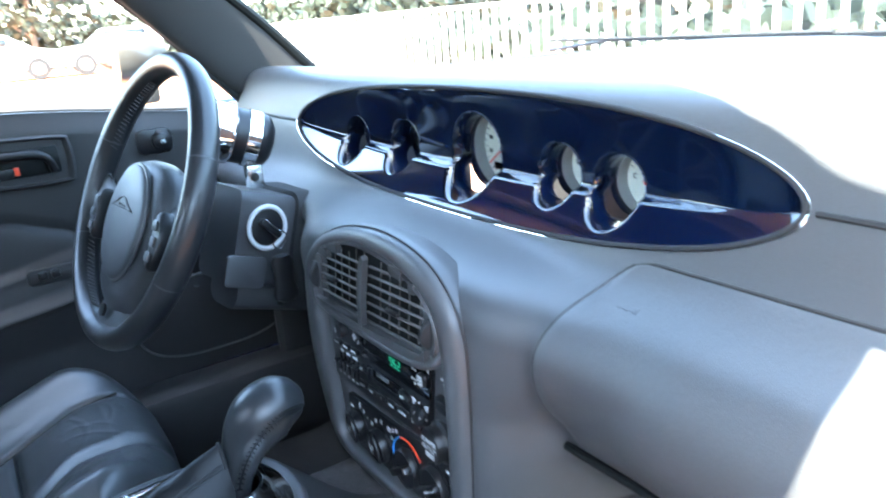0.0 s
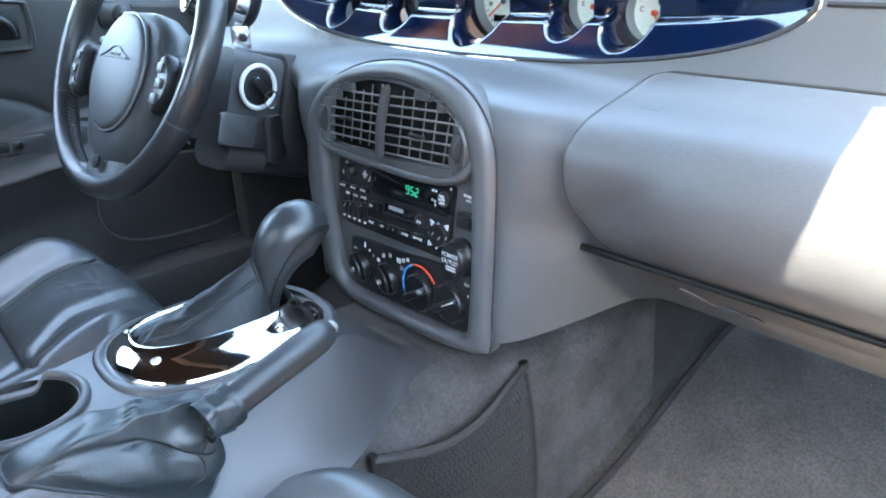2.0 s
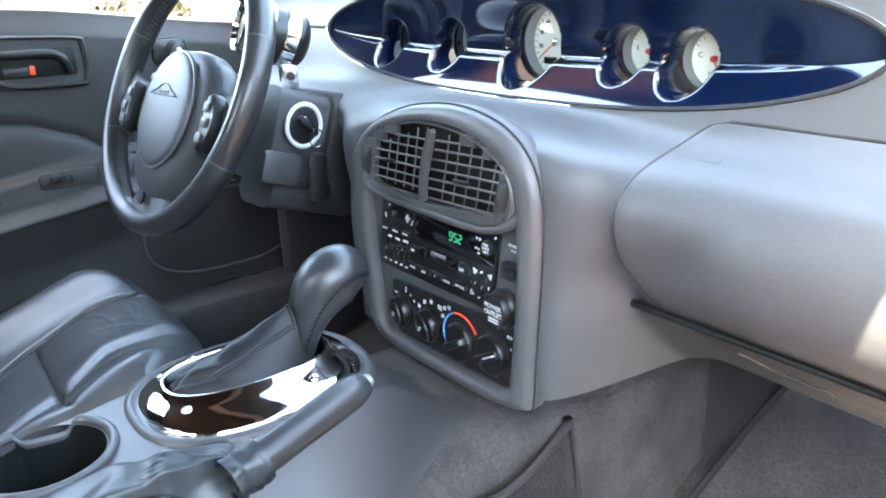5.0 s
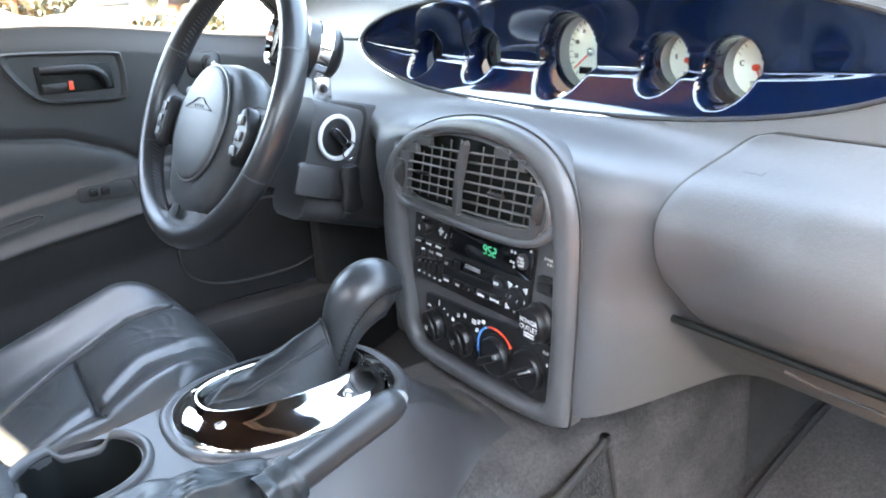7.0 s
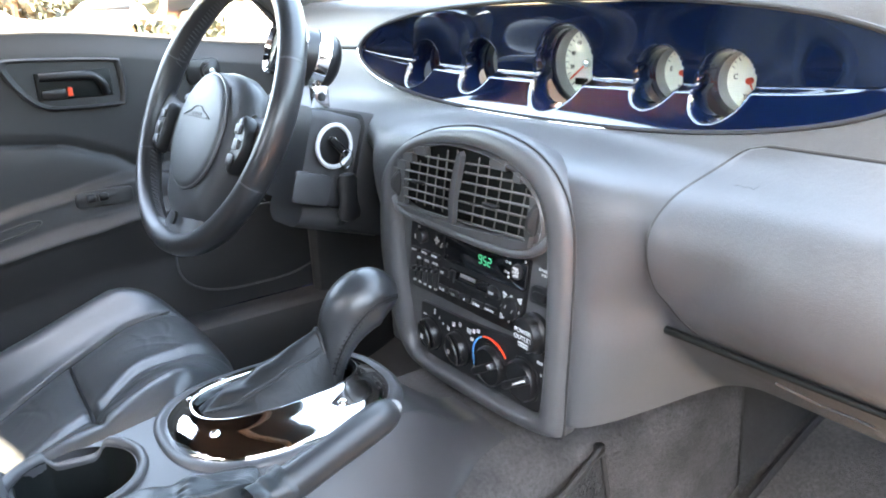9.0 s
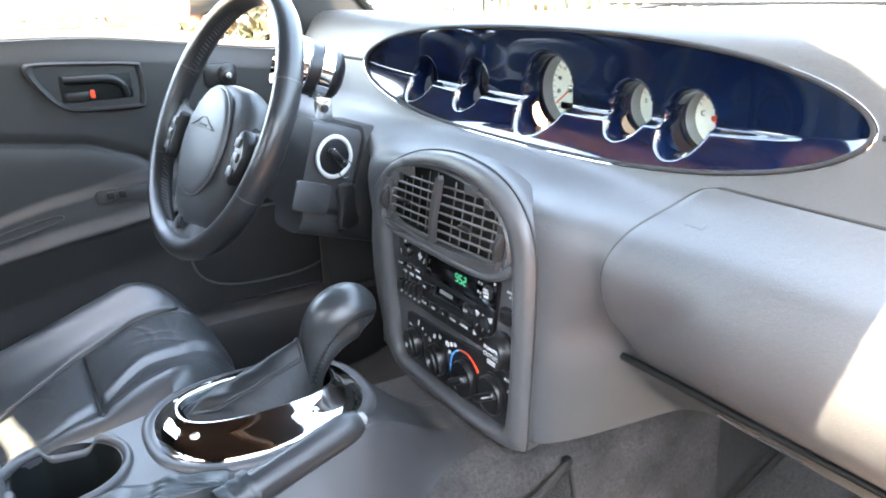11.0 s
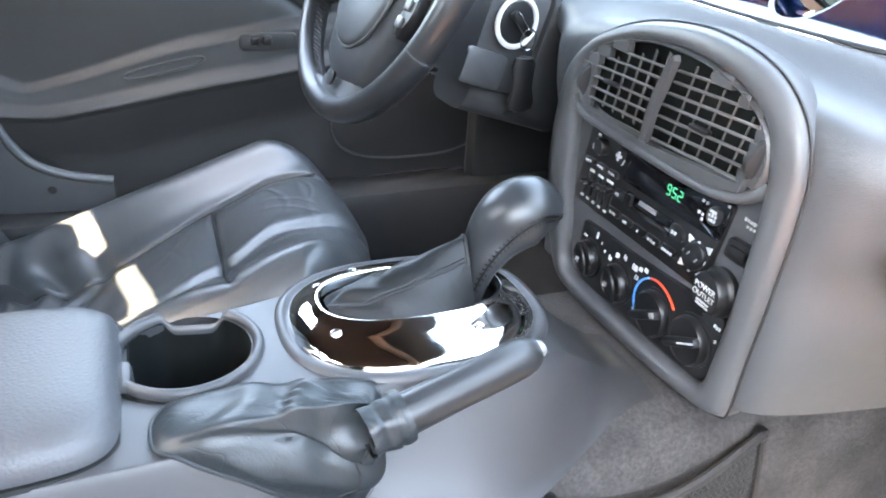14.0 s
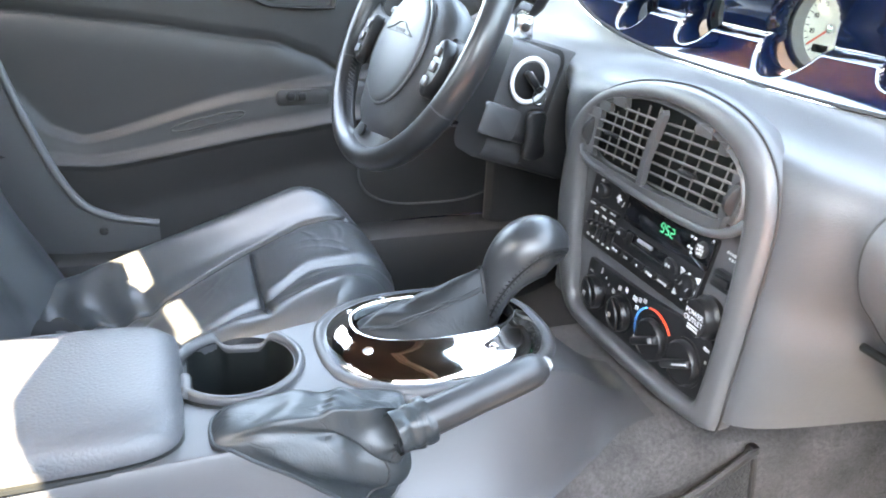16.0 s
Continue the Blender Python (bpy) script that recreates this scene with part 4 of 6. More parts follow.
for x, z, w in ((-0.0755, 0.3985, 0.0075), (-0.0603, 0.3985, 0.0085), (-0.0450, 0.3995, 0.0110)):
    legend(x, z, w, 0.0030, radio)
for k in range(5):
    x = -0.0820 + 0.0102 * k
    under("slider_track", lean(box(x, Y - 0.0004, 0.3855, 0.0022, 0.001, 0.0235, 0)), M_DULL, radio)
    s_ = under("slider", lean(box(x + 0.001, Y - 0.004, 0.3865 + 0.0016 * k, 0.0062, 0.008, 0.0045, 0.001)), M_BLACK, radio)
    mark(x - 0.0040, 0.3815 + 0.0026 * k, 0.0036, 0.0011, radio)
    mark(x + 0.001, 0.3868 + 0.0016 * k, 0.0030, 0.0009, s_, y=Y - 0.0082, material=M_GREYTUBE)
    legend(-0.0869 + 0.0102 * k, 0.3700, 0.0052, 0.0026, radio, n=2)
b = button(-0.0265, 0.3948, 0.0140, 0.0090, radio, 0.002)
legend(-0.0297, 0.3942, 0.0060, 0.0030, b, y=Y - 0.0026, n=2)
for k, (x, z) in enumerate(((-0.0318, 0.3751), (-0.0119, 0.3756), (0.0078, 0.3761), (0.0278, 0.3766), (0.0491, 0.3778))):
    b = button(x, z + 0.0006, 0.0185, 0.0072, radio, 0.002)
    legend(x, z, (0.0095, 0.0065, 0.0020, 0.0110, 0.0140)[k], 0.0026, b, y=Y - 0.0026, n=(3, 2, 1, 3, 4)[k])
half = [(0.0490, 0.3925), (0.0480, 0.4010), (0.0520, 0.4035), (0.0590, 0.4025), (0.0640, 0.3985), (0.0645, 0.3940), (0.0600, 0.3920)]
b = under("button", slab([(p.x, p.y) for p in smooth_path([(a, c, 0) for a, c in half], 28, closed=True)], -0.012, Y - 0.003, 0.001), M_BLACK, radio)
legend(0.0540, 0.3968, 0.0075, 0.0034, b, y=Y - 0.0036, n=2)
pad = under("control_pad", lean(slab([(0.0797 + 0.0118 * math.cos(a), 0.3890 + 0.0122 * math.sin(a)) for a in [2 * math.pi * k / 24 for k in range(24)]], -0.012, Y - 0.0035, 0.001)), M_BLACK, radio, "round black control pad")


def triangle(x, z, s, ang, parent):
    bm = slab([(x + s * math.cos(radians(ang + 120 * k)), z + s * math.sin(radians(ang + 120 * k))) for k in range(3)], Y + 0.001, Y - 0.0010, 0)
    return under("arrow", bm, M_WHITE, parent)


for x, z, ang in ((0.0710, 0.4000, 135), (0.0929, 0.4006, 45), (0.0653, 0.3765, 225), (0.0880, 0.3770, 315)):
    triangle(x, z, 0.0036, ang, radio)
for x, z in ((0.0813, 0.4010), (0.0668, 0.3880), (0.0909, 0.3888), (0.0769, 0.3756)):
    mark(x, z, 0.0024, 0.0030, radio)
for x, z in ((0.0755, 0.3905), (0.0850, 0.3885)):
    mark(x, z, 0.0012, 0.0042, pad, y=Y - 0.0042, material=M_GREYTUBE, rot=30)

# switch column beside the radio
legend(0.1230, 0.4357, 0.0210, 0.0028, stack, y=-0.0084, n=7)
legend(0.1240, 0.4312, 0.0165, 0.0026, stack, y=-0.0084, n=5)
under("rocker_frame", lean(slab(rrect(0.1185, 0.4118, 0.0255, 0.0165, 0.003), -0.004, -0.0125, 0.001)), M_BLACK, stack, "black rocker switch frame")
under("rocker", lean(box(0.1190, -0.0130, 0.4118, 0.0185, 0.006, 0.0085, 0.002)), M_BLACK, stack, "black rocker switch")
ax = Vector((0.1090, 0, 0.3735))
outlet = under("power_outlet", lathe([(0.0195, -0.002), (0.0195, 0.006), (0.0175, 0.008), (0.0165, 0.010), (0.0165, 0.0155), (0.0155, 0.017), (0.001, 0.017)], 32, aim((ax.x, -0.006, ax.z), (-0.06, -1, 0.03))), M_BLACK, stack, "black round power outlet cap")
for t_, dz, sz in (("POWER", 0.0045, 0.0066), ("OUTLET", -0.0020, 0.0066)):
    words("lettering", t_, sz, M_WHITE, outlet, Matrix.Translation(Vector((ax.x - 0.0012, -0.0236, ax.z + dz)) - Vector(stack.location)) @ Matrix.Rotation(radians(90), 4, "X"), 0.0002)
for dz in (-0.0070, -0.0098):
    bm = bmesh.new()
    for q in range(4):
        box(ax.x - 0.0060 + 0.0036 * q, -0.0236, ax.z + dz, 0.0030, 0.0006, 0.0016, 0, bm=bm)
    under("lettering", bm, M_WHITE, outlet)

# heater panel
heat = [(-0.079, 0.3445), (-0.066, 0.3475), (0.020, 0.3520), (0.076, 0.3575), (0.108, 0.3590), (0.1225, 0.3560), (0.1245, 0.336), (0.1210, 0.309), (0.1120, 0.2955), (0.088, 0.2925), (0.012, 0.2895), (-0.060, 0.2865), (-0.0785, 0.2905), (-0.0830, 0.306), (-0.0820, 0.330)]
hp = [(p.x, p.y) for p in smooth_path([(a, b, 0) for a, b in heat], 90, closed=True)]
heater = under("heater_panel", slab(hp, -0.005, -0.0122, 0.001), M_BLACK, stack, "black heater control panel")
YH = -0.0127
TURN = radians(30)


def dial_at(x, z, r):
    return under("control_dial", lathe([(r * 1.10, -0.0005), (r * 1.10, 0.0012), (r, 0.0016), (r, 0.006), (r * 0.93, 0.0085), (r * 0.90, 0.007), (r * 0.02, 0.007)], 36, aim((x, -0.0122, z), (0, -1, 0))), M_BLACK, heater, "black round control dial")


def on_dial(x, z, a, b):
    """A place on a dial's face, a along its pointer and b across it."""
    return (x + a * math.cos(TURN) - b * math.sin(TURN), z + a * math.sin(TURN) + b * math.cos(TURN))


for x, z, r in ((-0.0600, 0.3145, 0.0178), (-0.0085, 0.3155, 0.0182)):
    d = dial_at(x, z, r)
    for off in (-0.10, 0.55):
        pts = []
        for k in range(11):
            f = -1 + k / 5
            px, pz = on_dial(x, z, r * (off + 0.28 * (1 - f * f)), r * 0.92 * f * (0.95 if off < 0 else 0.75))
            pts.append((px, -0.0212, pz))
        under("grip", tube(pts, 0.0017, 8), M_BLACK, d, "curved finger grip")
    px, pz = on_dial(x, z, -0.62 * r, 0)
    legend(px, pz, 0.0055, 0.0062, d, y=-0.0203, n=2)
for x, z, r in ((0.0478, 0.3178, 0.0205), (0.0962, 0.3225, 0.0205)):
    d = dial_at(x, z, r)
    m = Matrix.Translation((x, -0.0222, z)) @ Matrix.Rotation(-TURN, 4, "Y")
    under("grip", box(-0.001, 0, 0, r * 2.0, 0.009, 0.0080, 0.003, m=m), M_BLACK, d, "black turning bar")
    if x > 0.07:
        under("pointer", box(r * 0.50, -0.0050, 0, r * 0.95, 0.0008, 0.0015, 0, m=m), M_WHITE, d)
    else:
        under("pointer", box(r * 0.72, -0.0046, 0, r * 0.30, 0.0010, 0.0050, 0.0004, m=m), M_GREYTUBE, d)
for a0, a1, m_, nm in ((212, 118, M_BLUEPRINT, "cold_arc"), (112, 32, M_RED, "hot_arc")):
    bm = tube([(0.0450 + 0.0285 * math.cos(a), YH - 0.0002, 0.3195 + 0.0262 * math.sin(a)) for a in [radians(a0 + (a1 - a0) * k / 16) for k in range(17)]], 0.0011, 6)
    under(nm, bm, m_, heater, "printed temperature arc")
for x, z, w, h, n in ((-0.0720, 0.3335, 0.0065, 0.0028, 2), (-0.0520, 0.3430, 0.0036, 0.0072, 1), (-0.0434, 0.3384, 0.0024, 0.0028, 1), (-0.0370, 0.3331, 0.0024, 0.0034, 1), (-0.0274, 0.3312, 0.0052, 0.0052, 2), (-0.0169, 0.3395, 0.0052, 0.0056, 2), (-0.0050, 0.3432, 0.0050, 0.0050, 2),
                      (0.0105, 0.3411, 0.0080, 0.0066, 3), (0.0190, 0.3440, 0.0050, 0.0050, 2), (0.0262, 0.3468, 0.0055, 0.0050, 2), (0.0150, 0.3340, 0.0060, 0.0055, 2), (0.0192, 0.3046, 0.0060, 0.0022, 2), (0.0665, 0.3040, 0.0060, 0.0042, 2), (0.1184, 0.3480, 0.0080, 0.0032, 3), (0.1200, 0.3364, 0.0028, 0.0034, 1)):
    legend(x, z, w, h, heater, y=YH, n=n)


# ---------------- steering column and wheel ----------------
W = Matrix.Translation((-0.322, -0.140, 0.549)) @ Matrix.Rotation(radians(6), 4, "Z") @ Matrix.Rotation(radians(90 - 26), 4, "X")
# local wheel axes: x right, y up in the wheel's plane, z towards the driver
wheel = thing("steering_wheel", "black leather steering wheel with a grey vinyl hub and stitched rim", "steering wheel", at=(-0.322, -0.14, 0.38))
RW = 0.165


def rim_seg(a0, a1, n, r=0.0148, grow=0.0):
    rows = []
    for k in range(n):
        a = radians(a0 + (a1 - a0) * k / (n - 1))
        c, s = math.cos(a), math.sin(a)
        rr = r + grow
        rows.append([W @ Vector(((RW + rr * 0.92 * math.cos(q)) * c, (RW + rr * 0.92 * math.cos(q)) * s, rr * 1.12 * math.sin(q))) for q in [2 * math.pi * j / 14 for j in range(14)]])
    return rows


vs = rim_seg(0, 360, 97)[:-1]
bm = bmesh.new()
vv = [[bm.verts.new(p) for p in r] for r in vs]
for i in range(96):
    for j in range(14):
        bm.faces.new((vv[i][j], vv[i][(j + 1) % 14], vv[(i + 1) % 96][(j + 1) % 14], vv[(i + 1) % 96][j]))
rimo = under("rim", bm, M_WHEEL, wheel)
for a in (22, 158, 205, 335, 262, 278):
    under("rim_seam", rings([*rim_seg(a - 0.35, a + 0.35, 3, grow=0.0002)], caps=False), M_THREAD, rimo, "sewn seam across the rim")
bm = bmesh.new()
for a0, a1 in ((112, 160), (203, 250), (290, 337), (22, 68)):
    for k in range(22):
        a = radians(a0 + (a1 - a0) * k / 21)
        m = W @ Matrix.Rotation(a, 4, "Z") @ Matrix.Translation((RW - 0.0142, 0, 0)) @ Matrix.Rotation(radians(25), 4, "X")
        box(0, 0, 0, 0.0012, 0.0012, 0.009, 0, m=m, bm=bm)
tagged(under("stitching", bm, M_THREAD, rimo, "laced stitching inside the rim"), kind="stuff")


def hub_outline(n=48):
    pts = [(0.0, 0.076), (0.042, 0.070), (0.070, 0.052), (0.082, 0.026), (0.086, -0.004), (0.080, -0.040), (0.066, -0.078), (0.050, -0.110), (0.0, -0.130)]
    pts = pts + [(-x, y) for x, y in pts[-2:0:-1]]
    return [(p.x, p.y) for p in smooth_path([(a, b, 0) for a, b in pts], n, closed=True)]


ho = hub_outline()
rows = []
for s, z in ((0.90, -0.030), (1.0, -0.012), (1.0, 0.002), (0.96, 0.012), (0.88, 0.019), (0.74, 0.024), (0.5, 0.027), (0.2, 0.028)):
    rows.append([W @ Vector((x * s * 1.06, -0.032 + (y + 0.01) * s * 0.95, z * 0.9 - 0.014 - 0.001 * max(0, (-y - 0.04) / 0.07) * s)) for x, y in ho])
hub = under("hub", rings(rows), M_HUBSHELL, wheel, "grey padded vinyl hub", sharp=60)
el = lambda s, z: [W @ Vector((0.003 + 0.062 * s * math.cos(a), -0.029 + 0.069 * s * math.sin(a), z - 0.018)) for a in [2 * math.pi * k / 48 for k in range(48)]]
horn = under("horn_pad", rings([el(1.0, 0.020), el(1.0, 0.029), el(0.97, 0.0315), el(0.90, 0.033), el(0.5, 0.0355), el(0.1, 0.036)]), M_HUB, wheel, "oval grey horn pad", sharp=60)
under("pad_groove", tube([W @ Vector((0.003 + 0.0630 * math.cos(a), -0.029 + 0.0700 * math.sin(a), 0.0100)) for a in [2 * math.pi * k / 60 for k in range(60)]], 0.0018, 6, closed=True, up=W.to_3x3() @ Vector((0, 0, 1))), M_CONSOLE, hub, "pale groove round the horn pad")
# embossed plain badge
bm = bmesh.new()
wing = [(-0.036, -0.006), (-0.026, -0.002), (-0.017, 0.001), (-0.010, 0.006), (0.0, 0.0075), (0.010, 0.006), (0.017, 0.001), (0.026, -0.002), (0.036, -0.006)]
tube([W @ Vector((a + 0.003, b - 0.008, 0.0182)) for a, b in wing], 0.0009, 6, bm=bm)
tube([W @ Vector((a + 0.003, -0.0140, 0.0182)) for a in (-0.030, -0.015, 0.0, 0.015, 0.030)], 0.0008, 6, bm=bm)
for k in range(4):
    box(-0.0075 + 0.007 * k, -0.0105, 0.0180, 0.0035, 0.0035, 0.001, 0, m=W, bm=bm)
under("badge", bm, M_DOOR, horn, "embossed badge on the horn pad")
for side in (-1, 1):
    rows = []
    for k in range(8):
        f = k / 7
        x = side * (0.070 + 0.088 * f)
        w, t = 0.040 - 0.012 * math.sin(math.pi * f) + 0.010 * f, 0.014 - 0.002 * f
        rows.append([W @ Vector((x, -0.030 + w * math.cos(q), -0.014 + 0.008 * f + 0.75 * t * math.sin(q))) for q in [2 * math.pi * j / 16 for j in range(16)]])
    spoke = under("spoke", rings(rows), M_HUBSHELL, wheel)
    pod = under("switch_pod", rings([[W @ Vector((side * (0.113 - 0.008 * math.sin(q) ** 2 + 0.0125 * s * math.cos(q)), -0.034 + 0.033 * s * math.sin(q), z - 0.002)) for q in [2 * math.pi * j / 24 for j in range(24)]] for s, z in ((1.0, 0.0), (1.0, 0.010), (0.88, 0.014), (0.1, 0.015))]), M_BLACK, spoke, "black switch pod on the spoke", sharp=50)
    for k in range(3):
        under("switch", box(side * (0.112 - 0.004 * abs(k - 1)), -0.051 + 0.017 * k, 0.0138, 0.012, 0.011, 0.003, 0.0015, m=W), M_TRIM, pod)
rows = []
for k in range(6):
    f = k / 5
    y = -0.095 - 0.060 * f
    w = 0.044 + 0.010 * f * f
    rows.append([W @ Vector((w * math.cos(q), y, -0.014 + 0.008 * f + 0.010 * math.sin(q))) for q in [2 * math.pi * j / 16 for j in range(16)]])
low = under("spoke", rings(rows), M_HUBSHELL, wheel)
under("screw_cover", lathe([(0.008, 0), (0.008, 0.003), (0.005, 0.0035)], 16, W @ Matrix.Translation((0.0, -0.136, 0.006))), M_BLACK, low)
under("mark", box(-0.030, -0.112, 0.004, 0.010, 0.004, 0.0006, 0, m=W), M_TRIM, hub, "small embossed mark")

column = thing("steering_column", "dark grey plastic steering column shroud with the ignition lock", "steering column", at=(-0.33, 0.02, 0.37))
C = Matrix.Translation((-0.337, -0.030, 0.477)) @ Matrix.Rotation(radians(6), 4, "Z") @ Matrix.Rotation(radians(-18), 4, "X")


def shroud(z0, z1, w0, w1, y0, y1, r):
    rows = []
    for k in range(7):
        f = k / 6
        y = y0 + (y1 - y0) * f
        ol = rrect(0, (z0 + z1) / 2, w0 + (w1 - w0) * f, (z1 - z0) * (1 - 0.04 * f), r, 6)
        rows.append([C @ Vector((x, y, z)) for x, z in ol])
    return rings(rows)


under("upper_shroud", shroud(-0.060, 0.062, 0.105, 0.118, -0.022, 0.12, 0.014), M_CONSOLE, column, "dark shroud shell")
under("lower_shroud", shroud(-0.094, -0.050, 0.084, 0.100, -0.006, 0.12, 0.022), M_CONSOLE, column, "lower shroud shell")
rows = []
for y, g_ in ((0.050, 0.016), (0.060, 0.022), (0.075, 0.026), (0.11, 0.028)):
    rows.append([C @ Vector((x, y, z)) for x, z in rrect(0.0, -0.008, 0.114 + g_, 0.134 + g_, 0.022, 6)])
under("column_gap", rings(rows), M_DULL, column, "black gap where the column enters the dash")


# ---------------- tunnel, console ----------------
def tunnel_pt(u, v):
    """u across, v from rear to front."""
    y = -0.75 + 1.42 * v
    prof = [(-0.19, -0.01), (-0.165, 0.10), (-0.150, 0.20), (-0.11, 0.245), (-0.04, 0.255), (0.03, 0.255), (0.088, 0.248), (0.116, 0.225), (0.118, 0.17), (0.114, 0.08), (0.112, -0.01)]
    k = min(int(u * 10), 9)
    f = u * 10 - k
    g = lambda q: Vector(prof[max(0, min(10, q))])
    a, b, c, d = g(k - 1), g(k), g(k + 1), g(k + 2)
    p = 0.5 * ((2 * b) + (c - a) * f + (2 * a - 5 * b + 4 * c - d) * f * f + (3 * b - a - 3 * c + d) * f ** 3)
    return Vector((p.x, y, p.y))


structure("tunnel", surf(tunnel_pt, 60, 50), M_CARPET, "grey carpeted transmission tunnel", "tunnel")
console = thing("console", "slate grey plastic centre console between the seats", "console", at=(0.03, -0.3, 0.25))


def console_row(y):
    """Right half outline of the console at y, top to bottom."""
    f = sstep(-0.16, -0.02, y)
    zt = 0.332 - 0.075 * sstep(-0.15, -0.02, y) - 0.012 * sstep(-0.30, -0.75, y)
    wt = 0.084 - 0.060 * f + 0.032 * sstep(-0.27, -0.37, y)
    wb = 0.150 - 0.085 * sstep(-0.22, -0.015, y) + 0.006 * sstep(-0.27, -0.37, y)
    return zt, wt, wb


LEFT_W = [(-0.76, 0.056), (-0.48, 0.050), (-0.44, 0.028), (-0.41, 0.030), (-0.363, 0.042), (-0.30, 0.056), (-0.25, 0.082), (-0.20, 0.092), (-0.14, 0.084), (-0.02, 0.030)]


def console_pt(u, v):
    y = -0.75 + 0.732 * (1 - (1 - v) ** 1.6)
    zt, wt, wb = console_row(y)
    a = (u - 0.5) * 2
    s = abs(a)
    if a < 0:
        wt = lerp_tab(LEFT_W, y)
        wb = wt + 0.030
    if s < 0.5:
        x, z = wt * s / 0.5 * 0.96, zt
    else:
        g = (s - 0.5) / 0.5
        x = wt * 0.96 + (wb - wt * 0.96) * (1 - math.cos(g * math.pi / 2)) ** 0.8
        foot = 0.245
        if a > 0:
            xb = 0.012 + wb
            foot = max(0.245, lerp_tab([(0.0, 0.2585), (0.03, 0.2580), (0.088, 0.2512), (0.104, 0.245), (0.2, 0.245)], xb))
        z = zt - (zt - foot) * math.sin(g * math.pi / 2) ** 2.1
    return Vector((0.012 + math.copysign(x, a) * (1.0 if a > 0 else 0.95), y, z))



CUP = (0.018, -0.386, 0.0445)
bm = bmesh.new()
NU, NV = 120, 190
grid = []
for i in range(NU):
    col = []
    for j in range(NV):
        p = console_pt(i / (NU - 1), j / (NV - 1))
        d = math.hypot(p.x - CUP[0], p.y - CUP[1])
        if CUP[2] * 0.86 < d < CUP[2]:
            p.x, p.y = CUP[0] + (p.x - CUP[0]) * CUP[2] / d, CUP[1] + (p.y - CUP[1]) * CUP[2] / d
        col.append(bm.verts.new(p))
    grid.append(col)
for i in range(NU - 1):
    for j in range(NV - 1):
        f = (grid[i][j], grid[i + 1][j], grid[i + 1][j + 1], grid[i][j + 1])
        c = sum((v.co for v in f), Vector()) / 4
        if math.hypot(c.x - CUP[0], c.y - CUP[1]) > CUP[2] * 0.97 and not (abs((c.x - 0.008) / 0.050) ** 2.6 + abs((c.y + 0.217) / 0.080) ** 2.6 < 1):
            bm.faces.new(f)
bmesh.ops.delete(bm, geom=[v for v in bm.verts if not v.link_faces], context="VERTS")
under("body", bm, M_CONSOLE, console, sharp=70)


def cr(r, z, notch=0.0):
    """One ring of the cup holder; towards the driver the lip is cut back to a straight, lower sill."""
    row = []
    for k in range(96):
        a = 2 * math.pi * k / 96
        da = a - radians(170)
        n_ = notch * math.exp(-(da / 0.46) ** 12)
        chord = 0.0400 / max(0.2, math.cos(da))
        q = r + (min(r, chord - 0.6 * (0.0505 - r)) - r) * n_
        row.append(Vector((CUP[0] + q * math.cos(a), CUP[1] + q * math.sin(a), z - 0.0100 * n_)))
    return row


cup = under("cup_holder", rings([cr(0.0500, 0.27), cr(0.0535, 0.320, 0.7), cr(0.0540, 0.329, 1), cr(0.0534, 0.3345, 1), cr(0.0518, 0.3366, 1), cr(0.0495, 0.3370, 1), cr(0.0470, 0.3355, 1), cr(0.0455, 0.3335, 1), cr(0.0452, 0.3305, 1)], caps=False), M_CONSOLE, console, "round cup holder with a raised lip and a notch", sharp=60)
under("rim_groove", tube(cr(0.0556, 0.3300, 1), 0.0016, 6, closed=True), M_WELL, cup, "dark groove round the lip")
# the well's shade is put into its near-black colour
under("well", rings([cr(0.0452, 0.3305, 1), cr(0.0440, 0.318, 1), cr(0.0425, 0.300, 0.7), cr(0.038, 0.255), cr(0.005, 0.255)], caps=False), M_WELL, cup, "cup well with its shade painted near-black")


# armrest lid
def superring(cx, cy, rx, ry, z, p=2.6, n=64):
    out = []
    for k in range(n):
        a = 2 * math.pi * k / n
        c, s = math.cos(a), math.sin(a)
        out.append(Vector((cx + rx * math.copysign(abs(c) ** (2 / p), c), cy + ry * math.copysign(abs(s) ** (2 / p), s), z)))
    return out


lid_c = (0.036, -0.592, 0.086, 0.164)
armrest = thing("armrest", "slate grey padded armrest lid on the console", "armrest", at=(0.036, -0.59, 0.325))
bm = rings([superring(*lid_c[:2], 0.079, 0.158, 0.316, 7), superring(*lid_c[:2], 0.084, 0.163, 0.3185, 7), superring(*lid_c[:2], 0.0855, 0.1645, 0.327, 7), superring(*lid_c[:2], 0.083, 0.162, 0.339, 7), superring(*lid_c[:2], 0.077, 0.156, 0.347, 6.5), superring(*lid_c[:2], 0.066, 0.145, 0.3515, 6), superring(*lid_c[:2], 0.03, 0.09, 0.354, 4), superring(*lid_c[:2], 0.004, 0.01, 0.3545, 2)])
under("lid", bm, M_LID, armrest, sharp=60)
# near-black cord paints the shadow under the lid's overhang
under("joint", tube(superring(*lid_c[:2], 0.0864, 0.1654, 0.3272, 7), 0.0028, 6, closed=True), M_WELL, armrest, "near-black cord painted as the shadow gap under the lid")
under("latch", box(0.040, -0.4265, 0.326, 0.030, 0.010, 0.022, 0.004), M_CONSOLE, armrest, "smooth latch tab at the front edge")
under("gasket", rings([superring(*lid_c[:2], 0.081, 0.160, 0.309, 7), superring(*lid_c[:2], 0.081, 0.160, 0.3175, 7)], caps=False), M_DULL, armrest)

